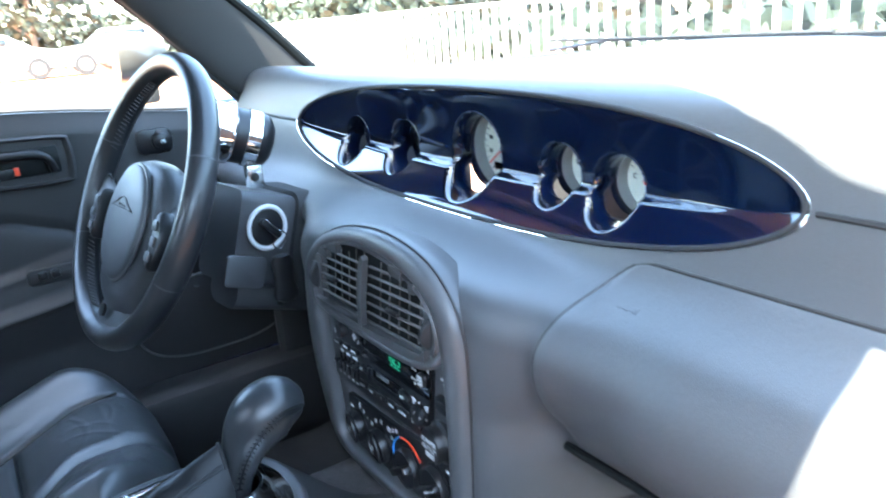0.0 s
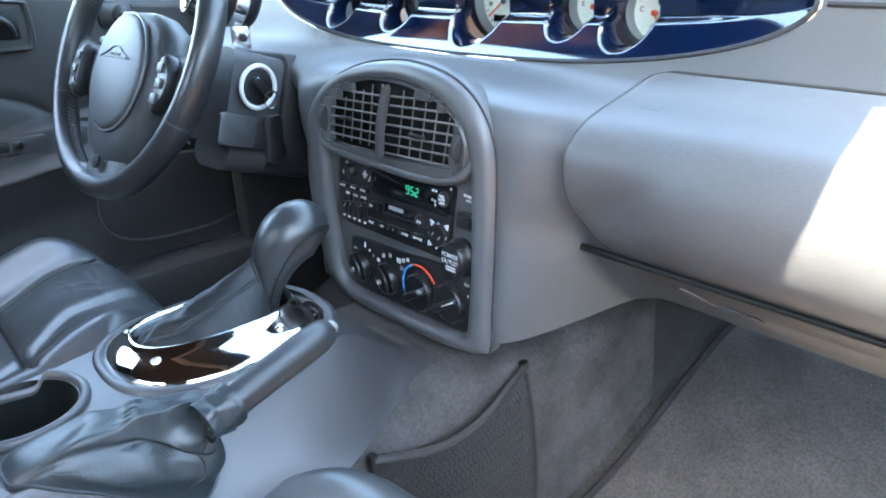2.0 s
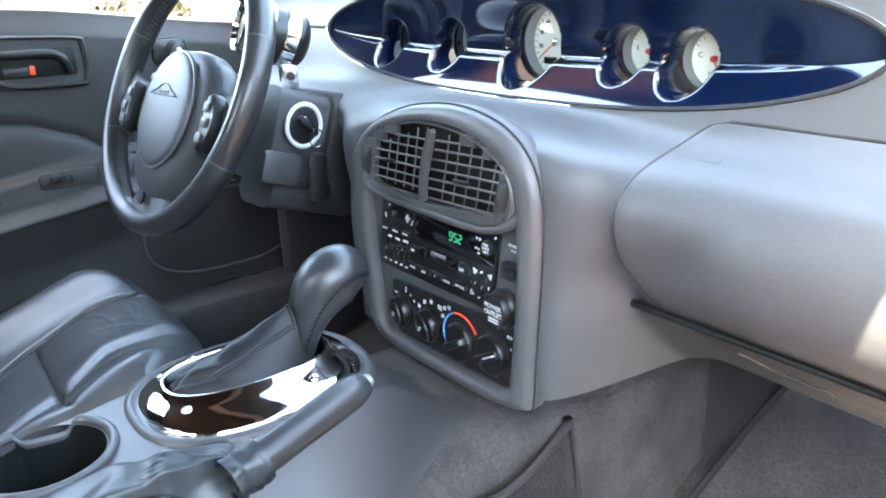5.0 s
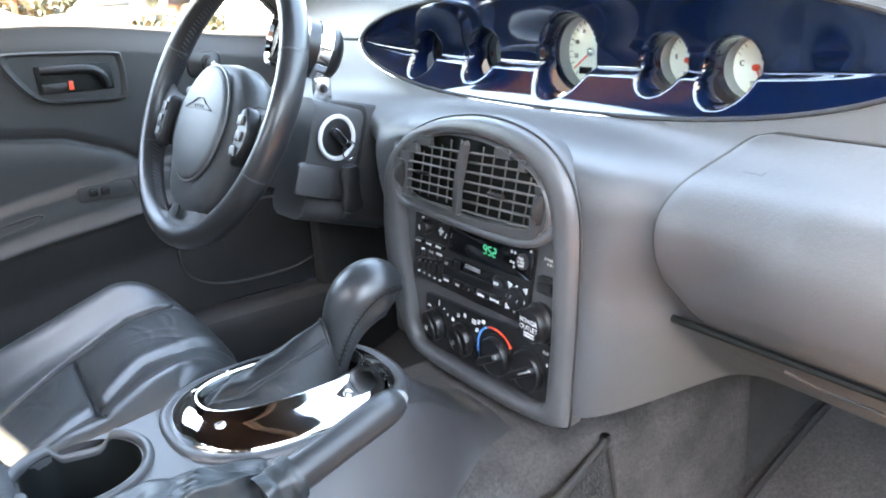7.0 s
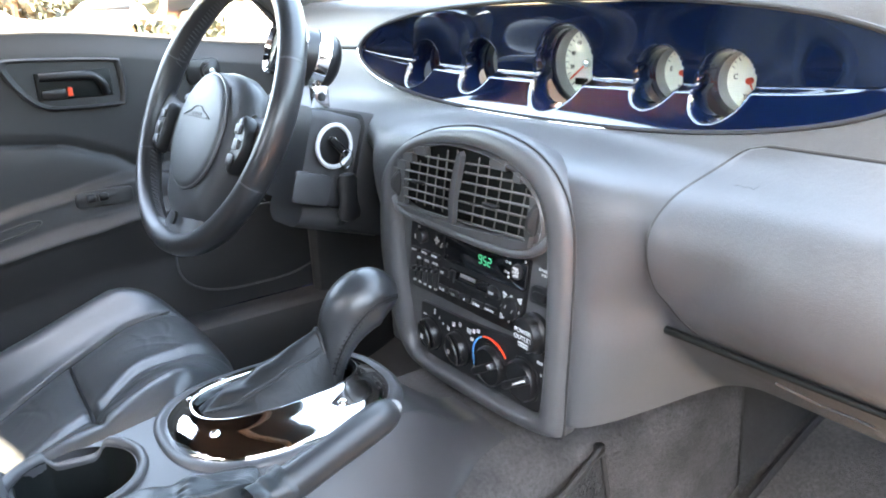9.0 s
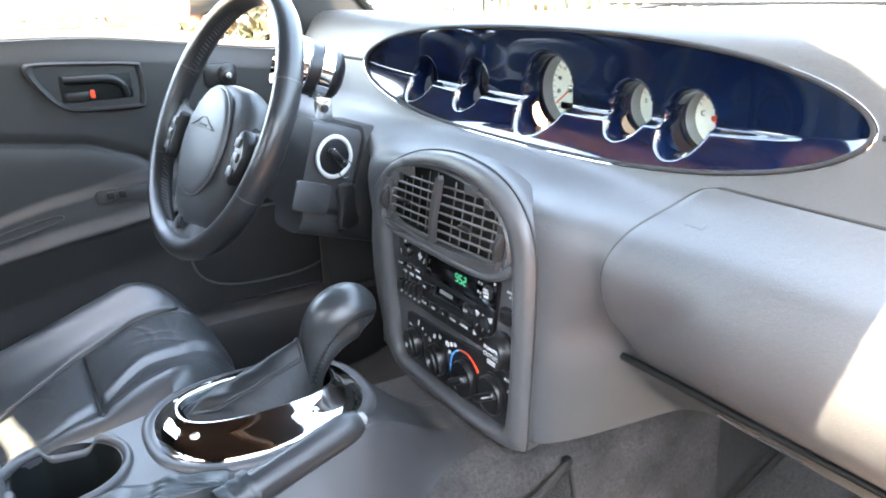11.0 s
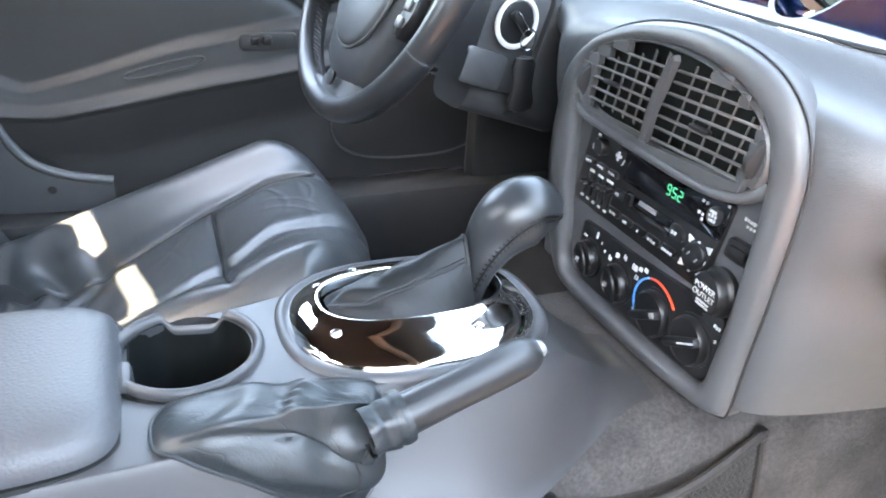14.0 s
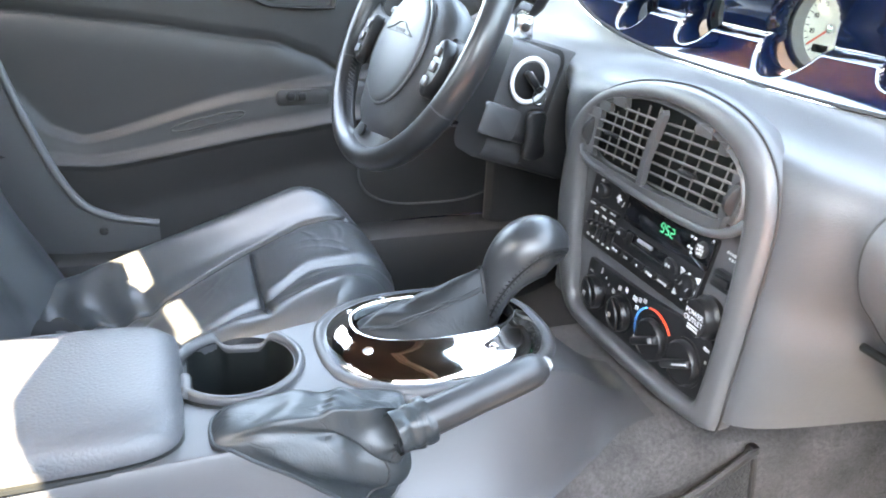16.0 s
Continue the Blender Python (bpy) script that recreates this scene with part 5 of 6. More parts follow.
# ---------------- gear lever ----------------
shift = thing("gear_lever", "automatic gear lever with a leather knob and a chrome surround", "gear lever", at=(0.01, -0.2, 0.33))
ov = lambda cx, rx, ry, z, p=2.5, cy=-0.217: superring(cx, cy, rx, ry, z, p, 72)
under("base_ring", rings([ov(0.012, 0.086, 0.106, 0.329), ov(0.012, 0.084, 0.104, 0.3345), ov(0.012, 0.079, 0.099, 0.336), ov(0.012, 0.075, 0.095, 0.333)], caps=False), M_CONSOLE, shift, "raised grey ring moulded round the chrome", sharp=60)
plate = under("chrome_surround", rings([ov(0.012, 0.0765, 0.0965, 0.329), ov(0.012, 0.0760, 0.0960, 0.3335), ov(0.012, 0.0735, 0.0935, 0.3370), ov(0.0115, 0.068, 0.0890, 0.3402), ov(0.010, 0.060, 0.0845, 0.3428), ov(0.008, 0.052, 0.0800, 0.3446), ov(0.007, 0.0445, 0.0765, 0.3462), ov(0.006, 0.0415, 0.0745, 0.3492), ov(0.006, 0.0395, 0.0725, 0.3500), ov(0.006, 0.0375, 0.0708, 0.3480), ov(0.006, 0.0365, 0.0700, 0.338)], caps=False), M_CHROME, shift, "polished chrome oval surround", sharp=80)
for a in (-125, -55, 25, 140, 205):
    c, s = math.cos(radians(a)), math.sin(radians(a))
    p = Vector((0.010 + 0.0575 * c, -0.217 + 0.0825 * s, 0.3432))
    under("screw", lathe([(0.0042, -0.002), (0.0042, 0.0015), (0.003, 0.0026), (0.0008, 0.0022)], 14, aim(p, (0.30 * c, 0.25 * s, 1))), M_SATIN, plate, "small cross-head screw")


def boot_pt(u, v):
    """u from rear to front, v round the half section."""
    f = u
    y = -0.284 + 0.112 * f
    h = 0.006 + 0.042 * f ** 0.9
    w = 0.036 * math.sin(math.pi * (0.05 + 0.72 * f)) ** 0.5
    w_top = 0.30 + 0.25 * (1 - f)
    a = math.pi * v
    x = 0.006 + w * math.cos(a) * (1 - (1 - w_top) * math.sin(a) ** 0.6)
    z = 0.340 + h * math.sin(a) ** 0.7
    n_ = noise.noise(Vector((x * 45, y * 22, z * 45)))
    fold = 0.0030 * math.sin(2.2 * math.pi * (f * 3 + 1.5 * math.sin(a))) * math.sin(a) * (1 - f) ** 1.5
    return Vector((x - 0.005 * f, y, z + fold + 0.0012 * n_))


boot = under("boot", surf(boot_pt, 60, 28), M_GEARBOOT, shift, "pleated black leather gear boot", sharp=80)
for v in (0.185, 0.215):
    under("seam", tube([boot_pt(0.06 + 0.9 * k / 24, v) + Vector((0, 0, 0.0004)) for k in range(25)], 0.0009, 6), M_GEARBOOT, boot)
under("boot_collar", tube([boot_pt(0.99, 0.16 + 0.68 * k / 16) for k in range(17)], 0.0018, 8), M_GEARBOOT, boot)
path = [(0.0, -0.169, 0.330), (0.0, -0.162, 0.352), (0.0, -0.154, 0.370), (0.0, -0.1445, 0.386), (0.001, -0.133, 0.3985), (0.002, -0.1205, 0.4045), (0.003, -0.110, 0.4050), (0.004, -0.1015, 0.4035), (0.004, -0.0965, 0.4020), (0.004, -0.0950, 0.4015)]
rad = [0.0145, 0.0155, 0.0190, 0.0245, 0.0282, 0.0280, 0.0245, 0.0180, 0.0105, 0.001]
pp = smooth_path(path, 40)
rr = [p.x for p in smooth_path([(r, 0, 0) for r in rad], 40)]
knob = under("knob", tube(pp, lambda f: max(0.0008, rr[min(39, int(round(f * 39)))]), 28, up=(1, 0, 0)), M_KNOB, shift, "grey-black leather covered knob")
seam = []
bm = bmesh.new()
for i in range(3, 38):
    t_ = (pp[min(39, i + 1)] - pp[i - 1]).normalized()
    side = Vector((1, 0, 0))
    down = t_.cross(side).normalized()
    wv = (side * 0.985 - down * 0.12).normalized()
    p = pp[i] + wv * (rr[i] + 0.0001)
    seam.append(p)
under("seam", tube(seam, 0.0009, 6), M_WELL, knob, "sewn seam along the knob")
for i in range(0, len(seam) - 1):
    for g in (0.0,):
        a, b = seam[i], seam[i + 1]
        p = a.lerp(b, g)
        t_ = (b - a).normalized()
        o = t_.cross((p - pp[i + 3]).normalized()) * 0.0042
        s_ = t_ * 0.0010
        tube([p - o * 0.8 - s_, p, p + o * 0.8 - s_], 0.0007, 5, bm=bm)
tagged(under("stitching", bm, M_GEARBOOT, knob, "dark cross stitches"), kind="stuff")

# ---------------- parking brake ----------------
brake = thing("parking_brake", "black parking brake lever with a loose leather boot", "parking brake", at=(0.12, -0.3, 0.29))
ax0, ax1 = Vector((0.140, -0.284, 0.3365)), Vector((0.117, -0.158, 0.359))
gw = (ax1 - ax0).normalized()
prof = [(0.0125, 0.0), (0.0135, 0.004), (0.0138, 0.03), (0.0134, 0.06), (0.0138, 0.09), (0.0136, 0.108), (0.0122, 0.117), (0.0098, 0.1205), (0.0098, 0.122)]
grip = under("grip", lathe(prof, 28, aim(ax0, gw)), M_WHEEL, brake, "grained black grip", sharp=50)
under("button", lathe([(0.006, 0.121), (0.006, 0.1265), (0.0045, 0.1285), (0.0005, 0.129)], 16, aim(ax0, gw)), M_GREYTUBE, grip, "grey release button")
base = [(0.0735, -0.392), (0.085, -0.4085), (0.105, -0.4115), (0.121, -0.405), (0.1315, -0.371), (0.1355, -0.335), (0.1365, -0.300), (0.129, -0.282), (0.113, -0.270), (0.094, -0.270), (0.084, -0.286), (0.079, -0.312), (0.0755, -0.352)]


def console_z(x, y):
    zt, wt, wb = console_row(y)
    d = x - 0.012 - wt * 0.96
    if d <= 0:
        return zt
    f = min(1.0, d / (wb - wt * 0.96))
    g = math.acos(max(-1, 1 - f ** 1.25)) / (math.pi / 2)
    return zt - (zt - 0.245) * math.sin(g * math.pi / 2) ** 2.1


bo = [Vector((p.x, p.y, console_z(p.x, p.y) + 0.001)) for p in smooth_path([(x, y, 0) for x, y in base], 96, closed=True)]
cm = aim(ax0 + gw * 0.006, gw)
bc = Vector((0.112, -0.335, 0.31))


def collar_pt(k):
    """The cuff ring, matched to the base by the angle about the lever."""
    d = bo[k] - ax0
    loc = (cm.to_3x3().transposed() @ d)
    a = math.atan2(loc.y, loc.x)
    return cm @ Vector((0.0165 * math.cos(a), 0.0165 * math.sin(a), 0))


def brake_boot(u, v):
    k = int(round(u * 96)) % 96
    b, c = bo[k], collar_pt(k)
    f = v ** 0.9
    p = b.lerp(c, f)
    far = (b - c).length
    p.z += (0.013 * min(1, far / 0.09)) * math.sin(math.pi * min(1, f ** 0.8)) ** 0.8
    n1 = noise.noise(Vector((p.x * 22, p.y * 16, 3)))
    fold = math.sin(2 * math.pi * (p.y * 24 + 0.9 * n1 + 9 * p.x)) * math.sin(math.pi * f)
    out_ = (b - bc).normalized()
    # a deep crease from the hem up to the cuff, with the leather bagging out below it
    near = sstep(0.112, 0.132, b.x)
    d = v - (0.02 + 0.46 * sstep(-0.42, -0.29, p.y))
    p += out_ * near * (0.0075 * math.exp(-((d + 0.17) / 0.12) ** 2) * sstep(0.0, 0.1, v) - 0.0085 * math.exp(-(d / 0.022) ** 2))
    # gathers below the cuff
    p += out_ * 0.0022 * math.sin(2 * math.pi * (u * 11 + 0.5 * n1)) * sstep(0.35, 0.8, v) * (1 - sstep(0.9, 1.0, v))
    return p + out_ * (0.0016 * fold + 0.0045 * n1 * math.sin(math.pi * f)) + Vector((0, 0, 0.0014 * fold + 0.003 * n1 * math.sin(math.pi * f)))


bb = under("boot", surf(brake_boot, 96, 56, close_u=True), M_BOOT, brake, "wrinkled black leather boot", sharp=80)
under("boot_hem", tube([p + Vector((0, 0, 0.001)) for p in bo], 0.0014, 8, closed=True), M_BOOT, bb)
under("boot_seam", tube([brake_boot(0.4375, 0.02 + 0.9 * k / 20) + Vector((0, 0, 0.001)) for k in range(21)], 0.0012, 6), M_DULL, bb)
rows = []
for k in range(19):
    z = -0.012 + 0.027 * k / 18
    row = []
    for j in range(48):
        a = 2 * math.pi * j / 48
        w_ = noise.noise(Vector((2.2 * math.cos(a), 2.2 * math.sin(a), z * 60)))
        r = 0.0160 + 0.0004 * math.sin(2 * math.pi * (z / 0.012 + 0.2 * math.sin(2 * a) + 0.3 * w_)) + 0.0007 * math.sin(6 * a + 1.5 * w_) * (1 - sstep(0.002, 0.010, z))
        if k > 13:
            r += 0.0014
        if 5 < k < 8:
            r -= 0.0008
        row.append(cm @ Vector((r * math.cos(a), r * math.sin(a), z)))
    rows.append(row)
under("cuff", rings(rows, caps=False), M_BOOT, bb, "gathered leather cuff", sharp=80)
under("buckle", box(0.142, -0.276, 0.3255, 0.010, 0.020, 0.007, 0.002), M_BOOT, bb)

# ---------------- seats ----------------
SEAM_L = lambda y: lerp_tab([(-0.70, -0.490), (-0.64, -0.470), (-0.57, -0.432), (-0.50, -0.408), (-0.43, -0.420), (-0.34, -0.448), (-0.26, -0.459), (-0.20, -0.447), (-0.10, -0.43)], y)
SEAM_R = lambda y: lerp_tab([(-0.70, -0.26), (-0.40, -0.263), (-0.333, -0.286), (-0.274, -0.312), (-0.204, -0.298), (-0.10, -0.29)], y)


rnd = random.Random(12)
CREASES = [(rnd.uniform(-0.43, -0.33), rnd.uniform(-0.30, -0.20), rnd.uniform(0.2, 1.3), rnd.uniform(0.015, 0.04)) for k in range(7)]
CREASES += [(rnd.uniform(-0.31, -0.25), rnd.uniform(-0.32, -0.20), rnd.uniform(0.9, 2.2), rnd.uniform(0.015, 0.035)) for k in range(6)]
CREASES += [(rnd.uniform(-0.42, -0.27), rnd.uniform(-0.42, -0.35), rnd.uniform(-0.4, 0.6), rnd.uniform(0.02, 0.04)) for k in range(5)]


def seat_z(x, y):
    """Driver's cushion: x across from the door, y forwards."""
    z = 0.222 + 0.36 * (y + 0.34) - 0.25 * max(0.0, y + 0.27) ** 1.5
    z += 0.034 * math.exp(-((x + 0.535) / 0.05) ** 2) + 0.030 * math.exp(-((x + 0.205) / 0.045) ** 2)
    # sewn channels
    seam_l, seam_r = SEAM_L(y), SEAM_R(y)
    z -= 0.007 * math.exp(-((x - seam_l) / 0.005) ** 2)
    z -= 0.004 * math.exp(-((x - seam_r) / 0.010) ** 2) * sstep(-0.46, -0.40, y) - 0.0015 * math.exp(-((x - seam_r + 0.022) / 0.014) ** 2)
    inside = sstep(seam_l, seam_l + 0.03, x) * (1 - sstep(-0.225, -0.20, x))
    ys = -0.337
    z -= 0.006 * inside * math.exp(-((y - ys) / 0.0045) ** 2)
    z += inside * 0.007 * max(0.0, math.sin(min(1.0, (y - ys) / 0.11) * math.pi)) * (1 if y > ys else 0)
    z += inside * 0.005 * sstep(ys, ys - 0.04, y)
    z -= 0.014 * math.exp(-((y + 0.50) / 0.05) ** 2) * math.exp(-((x - seam_l) / 0.05) ** 2)
    # gathers that run into the seam near the backrest
    rear = sstep(-0.435, -0.49, y)
    wob = noise.noise(Vector((x * 7, y * 5, 0)))
    z += rear * 0.0056 * math.sin(2 * math.pi * (y / 0.046 + 2.2 * (x - seam_l) + 1.4 * wob)) * math.exp(-((x - seam_l - 0.01) / 0.085) ** 2)
    # soft dents, and creases that run out of the seams
    z += 0.0012 * noise.noise(Vector((x * 6, y * 6, 1)))
    for k, (cx, cy, ang, ln) in enumerate(CREASES):
        c, n_ = math.cos(ang), math.sin(ang)
        a_, b_ = (x - cx) * c + (y - cy) * n_, (y - cy) * c - (x - cx) * n_
        b_ += 0.0015 * math.sin(a_ * 60 + k) + 0.25 * a_ * a_ / ln
        z -= 0.0007 * math.exp(-(b_ / 0.0022) ** 2) * math.exp(-(a_ / (1.4 * ln)) ** 4)
    return z


def cushion_pt(u, v):
    """u across, v from the rear to the front edge; the plan is a rounded square."""
    a, b = (u - 0.5) * 2, v
    x = -0.375 + 0.232 * a
    y1 = -0.150 - 0.135 * abs(a) ** 3.2
    y = -0.70 + (y1 + 0.70) * (1 - (1 - v) ** 1.25)
    z = seat_z(x, y)
    e = min((1 - abs(a)) * 0.232, (y1 - y) * 1.0 + 0.0)
    r = 0.075
    if e < r:
        z -= (r - math.sqrt(max(0.0, r * r - (r - e) ** 2))) * (1.6 if e > 0.012 else 1.6 + 1.5 * (1 - e / 0.012))
    return Vector((x, y, max(z, 0.05)))


def seat(at, label):
    t = thing("seat", label, "seat", "car seats", at=at)
    d = Vector(at) - Vector((-0.375, -0.42, 0.0))
    cu = surf(lambda u, v: cushion_pt(u, v), 200, 200)
    cu.transform(Matrix.Translation(d))
    c = under("cushion", cu, M_SEAT, t, "black leather seat cushion with sewn panels", sharp=80)
    for pts in ([(SEAM_L(y), y) for y in [-0.20 - 0.46 * k / 60 for k in range(61)]], [(-0.448 + 0.235 * k / 20, -0.337) for k in range(21)]):
        under("seam", tube([Vector((x, y, seat_z(x, y) + 0.0018)) + d for x, y in pts], 0.0021, 6), M_WELL, c)

    def back_pt(u, v):
        a = (u - 0.5) * 2
        z = 0.10 + 0.78 * v
        w = 0.225 * (1 - 0.25 * v ** 3)
        x = -0.375 + w * a
        y = -0.665 - 0.26 * v + 0.040 * math.exp(-((abs(a) - 0.78) / 0.16) ** 2) - 0.03 * (1 - math.exp(-4 * v))
        e = min((1 - abs(a)) * 0.2, (1 - v) * 0.5)
        if e < 0.045:
            y -= (0.045 - math.sqrt(max(0, 0.045 ** 2 - (0.045 - e) ** 2))) * 1.6
        y += 0.004 * noise.noise(Vector((x * 14, z * 14, 2)))
        return Vector((x, y, z)) + d
    bk = surf(back_pt, 60, 60)
    bk.normal_update()
    bmesh.ops.solidify(bk, geom=list(bk.faces), thickness=0.05)
    under("backrest", bk, M_SEAT, t, "black leather backrest", sharp=80)
    under("base", box(d.x - 0.375, d.y - 0.44, d.z + 0.07, 0.36, 0.42, 0.13, 0.02), M_DULL, t, "dark seat base")
    return t


seat((-0.375, -0.42, 0.0), "black leather driver's seat with creased cushion and sewn panels")
seat((0.352, -0.405, 0.008), "black leather passenger's seat with rounded bolsters")

# ---------------- driver's door ----------------
ARM_T = [(-0.90, 0.556), (-0.66, 0.426), (-0.60, 0.346), (-0.557, 0.327), (-0.318, 0.392), (-0.179, 0.416), (0.10, 0.436), (0.4, 0.446)]
ARM_B = [(-0.90, 0.391), (-0.66, 0.321), (-0.60, 0.306), (-0.530, 0.300), (-0.252, 0.343), (-0.186, 0.353), (0.10, 0.381), (0.4, 0.391)]
UP = [(-0.95, 0.535), (-0.64, 0.521), (-0.493, 0.506), (-0.266, 0.476), (-0.20, 0.452), (-0.14, 0.415), (0.4, 0.30)]


def door_x(y, z):
    t, b, u = lerp_tab(ARM_T, y), lerp_tab(ARM_B, y), lerp_tab(UP, y)
    fade = 1 - sstep(-0.14, 0.02, y)
    x = -0.694
    # padded insert below the crease
    x += 0.011 * (1 - math.exp(-max(0.0, u - z) / 0.012)) * (1 - sstep(-0.16, -0.08, y)) + 0.004 * sstep(u, u + 0.02, z)
    x -= 0.003 * math.exp(-((z - u) / 0.004) ** 2)
    # ledge: a roll at the top, a sloping band and a lower roll
    s = max(0.0, min(1.0, (t + 0.010 - z) / max(0.02, t + 0.010 - b)))
    arm = (0.45 * sstep(0, 0.24, s) + 0.10 * sstep(0.24, 0.74, s) + 0.45 * sstep(0.70, 1.0, s)) * (0.027 * fade + 0.012)
    under_ = 1 - sstep(b - 0.09, b + 0.004, z)
    x += arm * (1 - 0.60 * under_)
    x += 0.005 * math.exp(-((z - b) / 0.006) ** 2) * fade
    top = 0.640 - 0.040 * sstep(-0.30, 0.15, y)
    x += -0.012 * sstep(top - 0.035, top, z)
    return x


def door_pt(u, v):
    y = -0.92 + 1.20 * u
    top = 0.640 - 0.040 * sstep(-0.30, 0.15, y)
    z = 0.155 + (top - 0.155) * v
    return Vector((door_x(y, z), y, z))


door = thing("car_door", "dark grey vinyl driver's door with armrest and inside handle", "car door", kind="structure", at=(-0.72, -0.3, 0.155))
under("panel", surf(door_pt, 240, 220), M_DOOR, door, sharp=80)
bm = surf(lambda u, v: Vector((-0.706 - 0.10 * v, -0.92 + 1.20 * u, (0.640 - 0.040 * sstep(-0.30, 0.15, -0.92 + 1.20 * u)) - 0.012 * v * v)), 40, 6)
under("sill", bm, M_DASH, door, "rounded slate grey door top")
under("window_seal", tube([Vector((-0.745, -0.92 + 1.2 * k / 20, 0.642 - 0.040 * sstep(-0.30, 0.15, -0.92 + 1.2 * k / 20))) for k in range(21)], 0.006, 6), M_TRIM, door)
under("skin", box(-0.82, -0.32, 0.30, 0.03, 1.2, 0.62, 0.01), M_SHELL, door, "dark blue outer skin")


def yz_slab(outline, x0, x1, bevel, bm=None):
    b2 = slab(outline, -x0, -x1, bevel)
    b2.transform(Matrix(((0, -1, 0, 0), (1, 0, 0, 0), (0, 0, 1, 0), (0, 0, 0, 1))))
    return b2


hb = [(-0.327, 0.602), (-0.31, 0.606), (-0.24, 0.603), (-0.172, 0.598), (-0.162, 0.590), (-0.160, 0.560), (-0.163, 0.534), (-0.172, 0.529), (-0.23, 0.529), (-0.275, 0.533), (-0.300, 0.550), (-0.322, 0.583)]
hs = [(p.x, p.y) for p in smooth_path([(a, b, 0) for a, b in hb], 60, closed=True)]
hc = (-0.235, 0.567)
row = lambda s, x: [Vector((x, hc[0] + (a - hc[0]) * s, hc[1] + (b - hc[1]) * s)) for a, b in hs]
handle = under("handle_bezel", rings([row(1.03, -0.690), row(1.0, -0.676), row(0.97, -0.674), row(0.90, -0.6765), row(0.87, -0.681)], caps=False), M_DOOR, door, "raised bezel round the inside handle", sharp=60)
bm = bmesh.new()
bm.faces.new([bm.verts.new(p) for p in row(0.88, -0.680)])
under("bezel_face", bm, M_DOOR, handle)
# near-black block drawn as the shade of a recess
under("recess", box(-0.6800, -0.232, 0.565, 0.006, 0.104, 0.040, 0.001), M_WELL, handle, "near-black block painted as the shaded recess behind the lever")
pts = smooth_path([(-0.674, -0.278, 0.579), (-0.669, -0.245, 0.579), (-0.669, -0.210, 0.577), (-0.671, -0.195, 0.566), (-0.676, -0.190, 0.549)], 24)
under("lever", tube(pts, 0.0062, 10), M_BLACK, handle, "black release lever")
under("lock_slider", box(-0.676, -0.262, 0.5535, 0.008, 0.034, 0.014, 0.002), M_BLACK, handle, "black lock slider")
under("lock_mark", box(-0.6725, -0.2405, 0.5555, 0.003, 0.007, 0.013, 0.0008), M_RED, handle, "red lock marker")
sw = under("switch_plate", yz_slab(rrect(-0.222, 0.392, 0.085, 0.026, 0.008), -0.665, door_x(-0.222, 0.392) + 0.004, 0.003), M_DOOR, door, "switch plate on the armrest")
for k in range(2):
    under("window_switch", box(door_x(-0.222, 0.392) + 0.005, -0.242 + 0.018 * k, 0.394, 0.010, 0.013, 0.013, 0.003), M_BLACK, sw, "black window switch")
slot = []
for k in range(48):
    a = 2 * math.pi * k / 48
    y = -0.372 + 0.056 * math.copysign(abs(math.cos(a)) ** 0.5, math.cos(a))
    z = 0.358 + 0.21 * (y + 0.372) + 0.0065 * math.sin(a)
    slot.append(Vector((door_x(y, z) + 0.0008, y, z)))
under("pull_slot", tube(slot, 0.0016, 6, closed=True, up=(1, 0, 0)), M_DOOR, door, "raised outline of a long groove along the armrest")
sp = [(0.007 + 0.135 * math.copysign(abs(math.cos(a)) ** 0.7, math.cos(a)), 0.262 + 0.070 * math.copysign(abs(math.sin(a)) ** 0.8, math.sin(a))) for a in [2 * math.pi * k / 60 for k in range(60)]]
spk = under("speaker_cover", yz_slab(sp, -0.70, -0.668, 0.004), M_DOOR, door, "rounded speaker cover low on the door")
under("cover_line", tube([Vector((-0.669, 0.007 + (a - 0.007) * 1.01, 0.262 + (b - 0.262) * 1.02)) for a, b in sp], 0.002, 6, closed=True, up=(1, 0, 0)), M_TRIM, spk)
mk = under("mirror_switch", lathe([(0.017, 0), (0.017, 0.006), (0.013, 0.008), (0.013, 0.014), (0.010, 0.016), (0.001, 0.016)], 24, aim((-0.688, -0.025, 0.567), (1, 0, 0))), M_BLACK, door, "round black mirror switch")
under("switch_cap", lathe([(0.005, 0.0155), (0.005, 0.0185), (0.001, 0.019)], 14, aim((-0.688, -0.025, 0.567), (1, 0, 0))), M_SATIN, mk)
under("mirror_trim", yz_slab(rrect(-0.035, 0.567, 0.056, 0.040, 0.010), -0.695, -0.684, 0.003), M_BLACK, door, "dark recessed plate")

# sill, kick panel and rear trim on the driver's side
structure("sill_trim", box(-0.645, -0.2, 0.075, 0.09, 1.1, 0.17, 0.02), M_DOOR, "dark grey plastic sill trim", "sill")
structure("kick_panel", box(-0.650, 0.33, 0.30, 0.05, 0.45, 0.62, 0.02), M_DOOR, "dark kick panel in the driver's footwell", "panel")
rt = [(-0.640, -0.66, 0.50), (-0.636, -0.615, 0.345), (-0.632, -0.575, 0.255), (-0.630, -0.53, 0.222), (-0.630, -0.46, 0.205)]
trim = thing("rear_quarter_trim", "dark grey plastic trim with a screw behind the door sill", "trim", kind="structure", at=(-0.63, -0.56, 0.10))
pts = smooth_path(rt, 24)
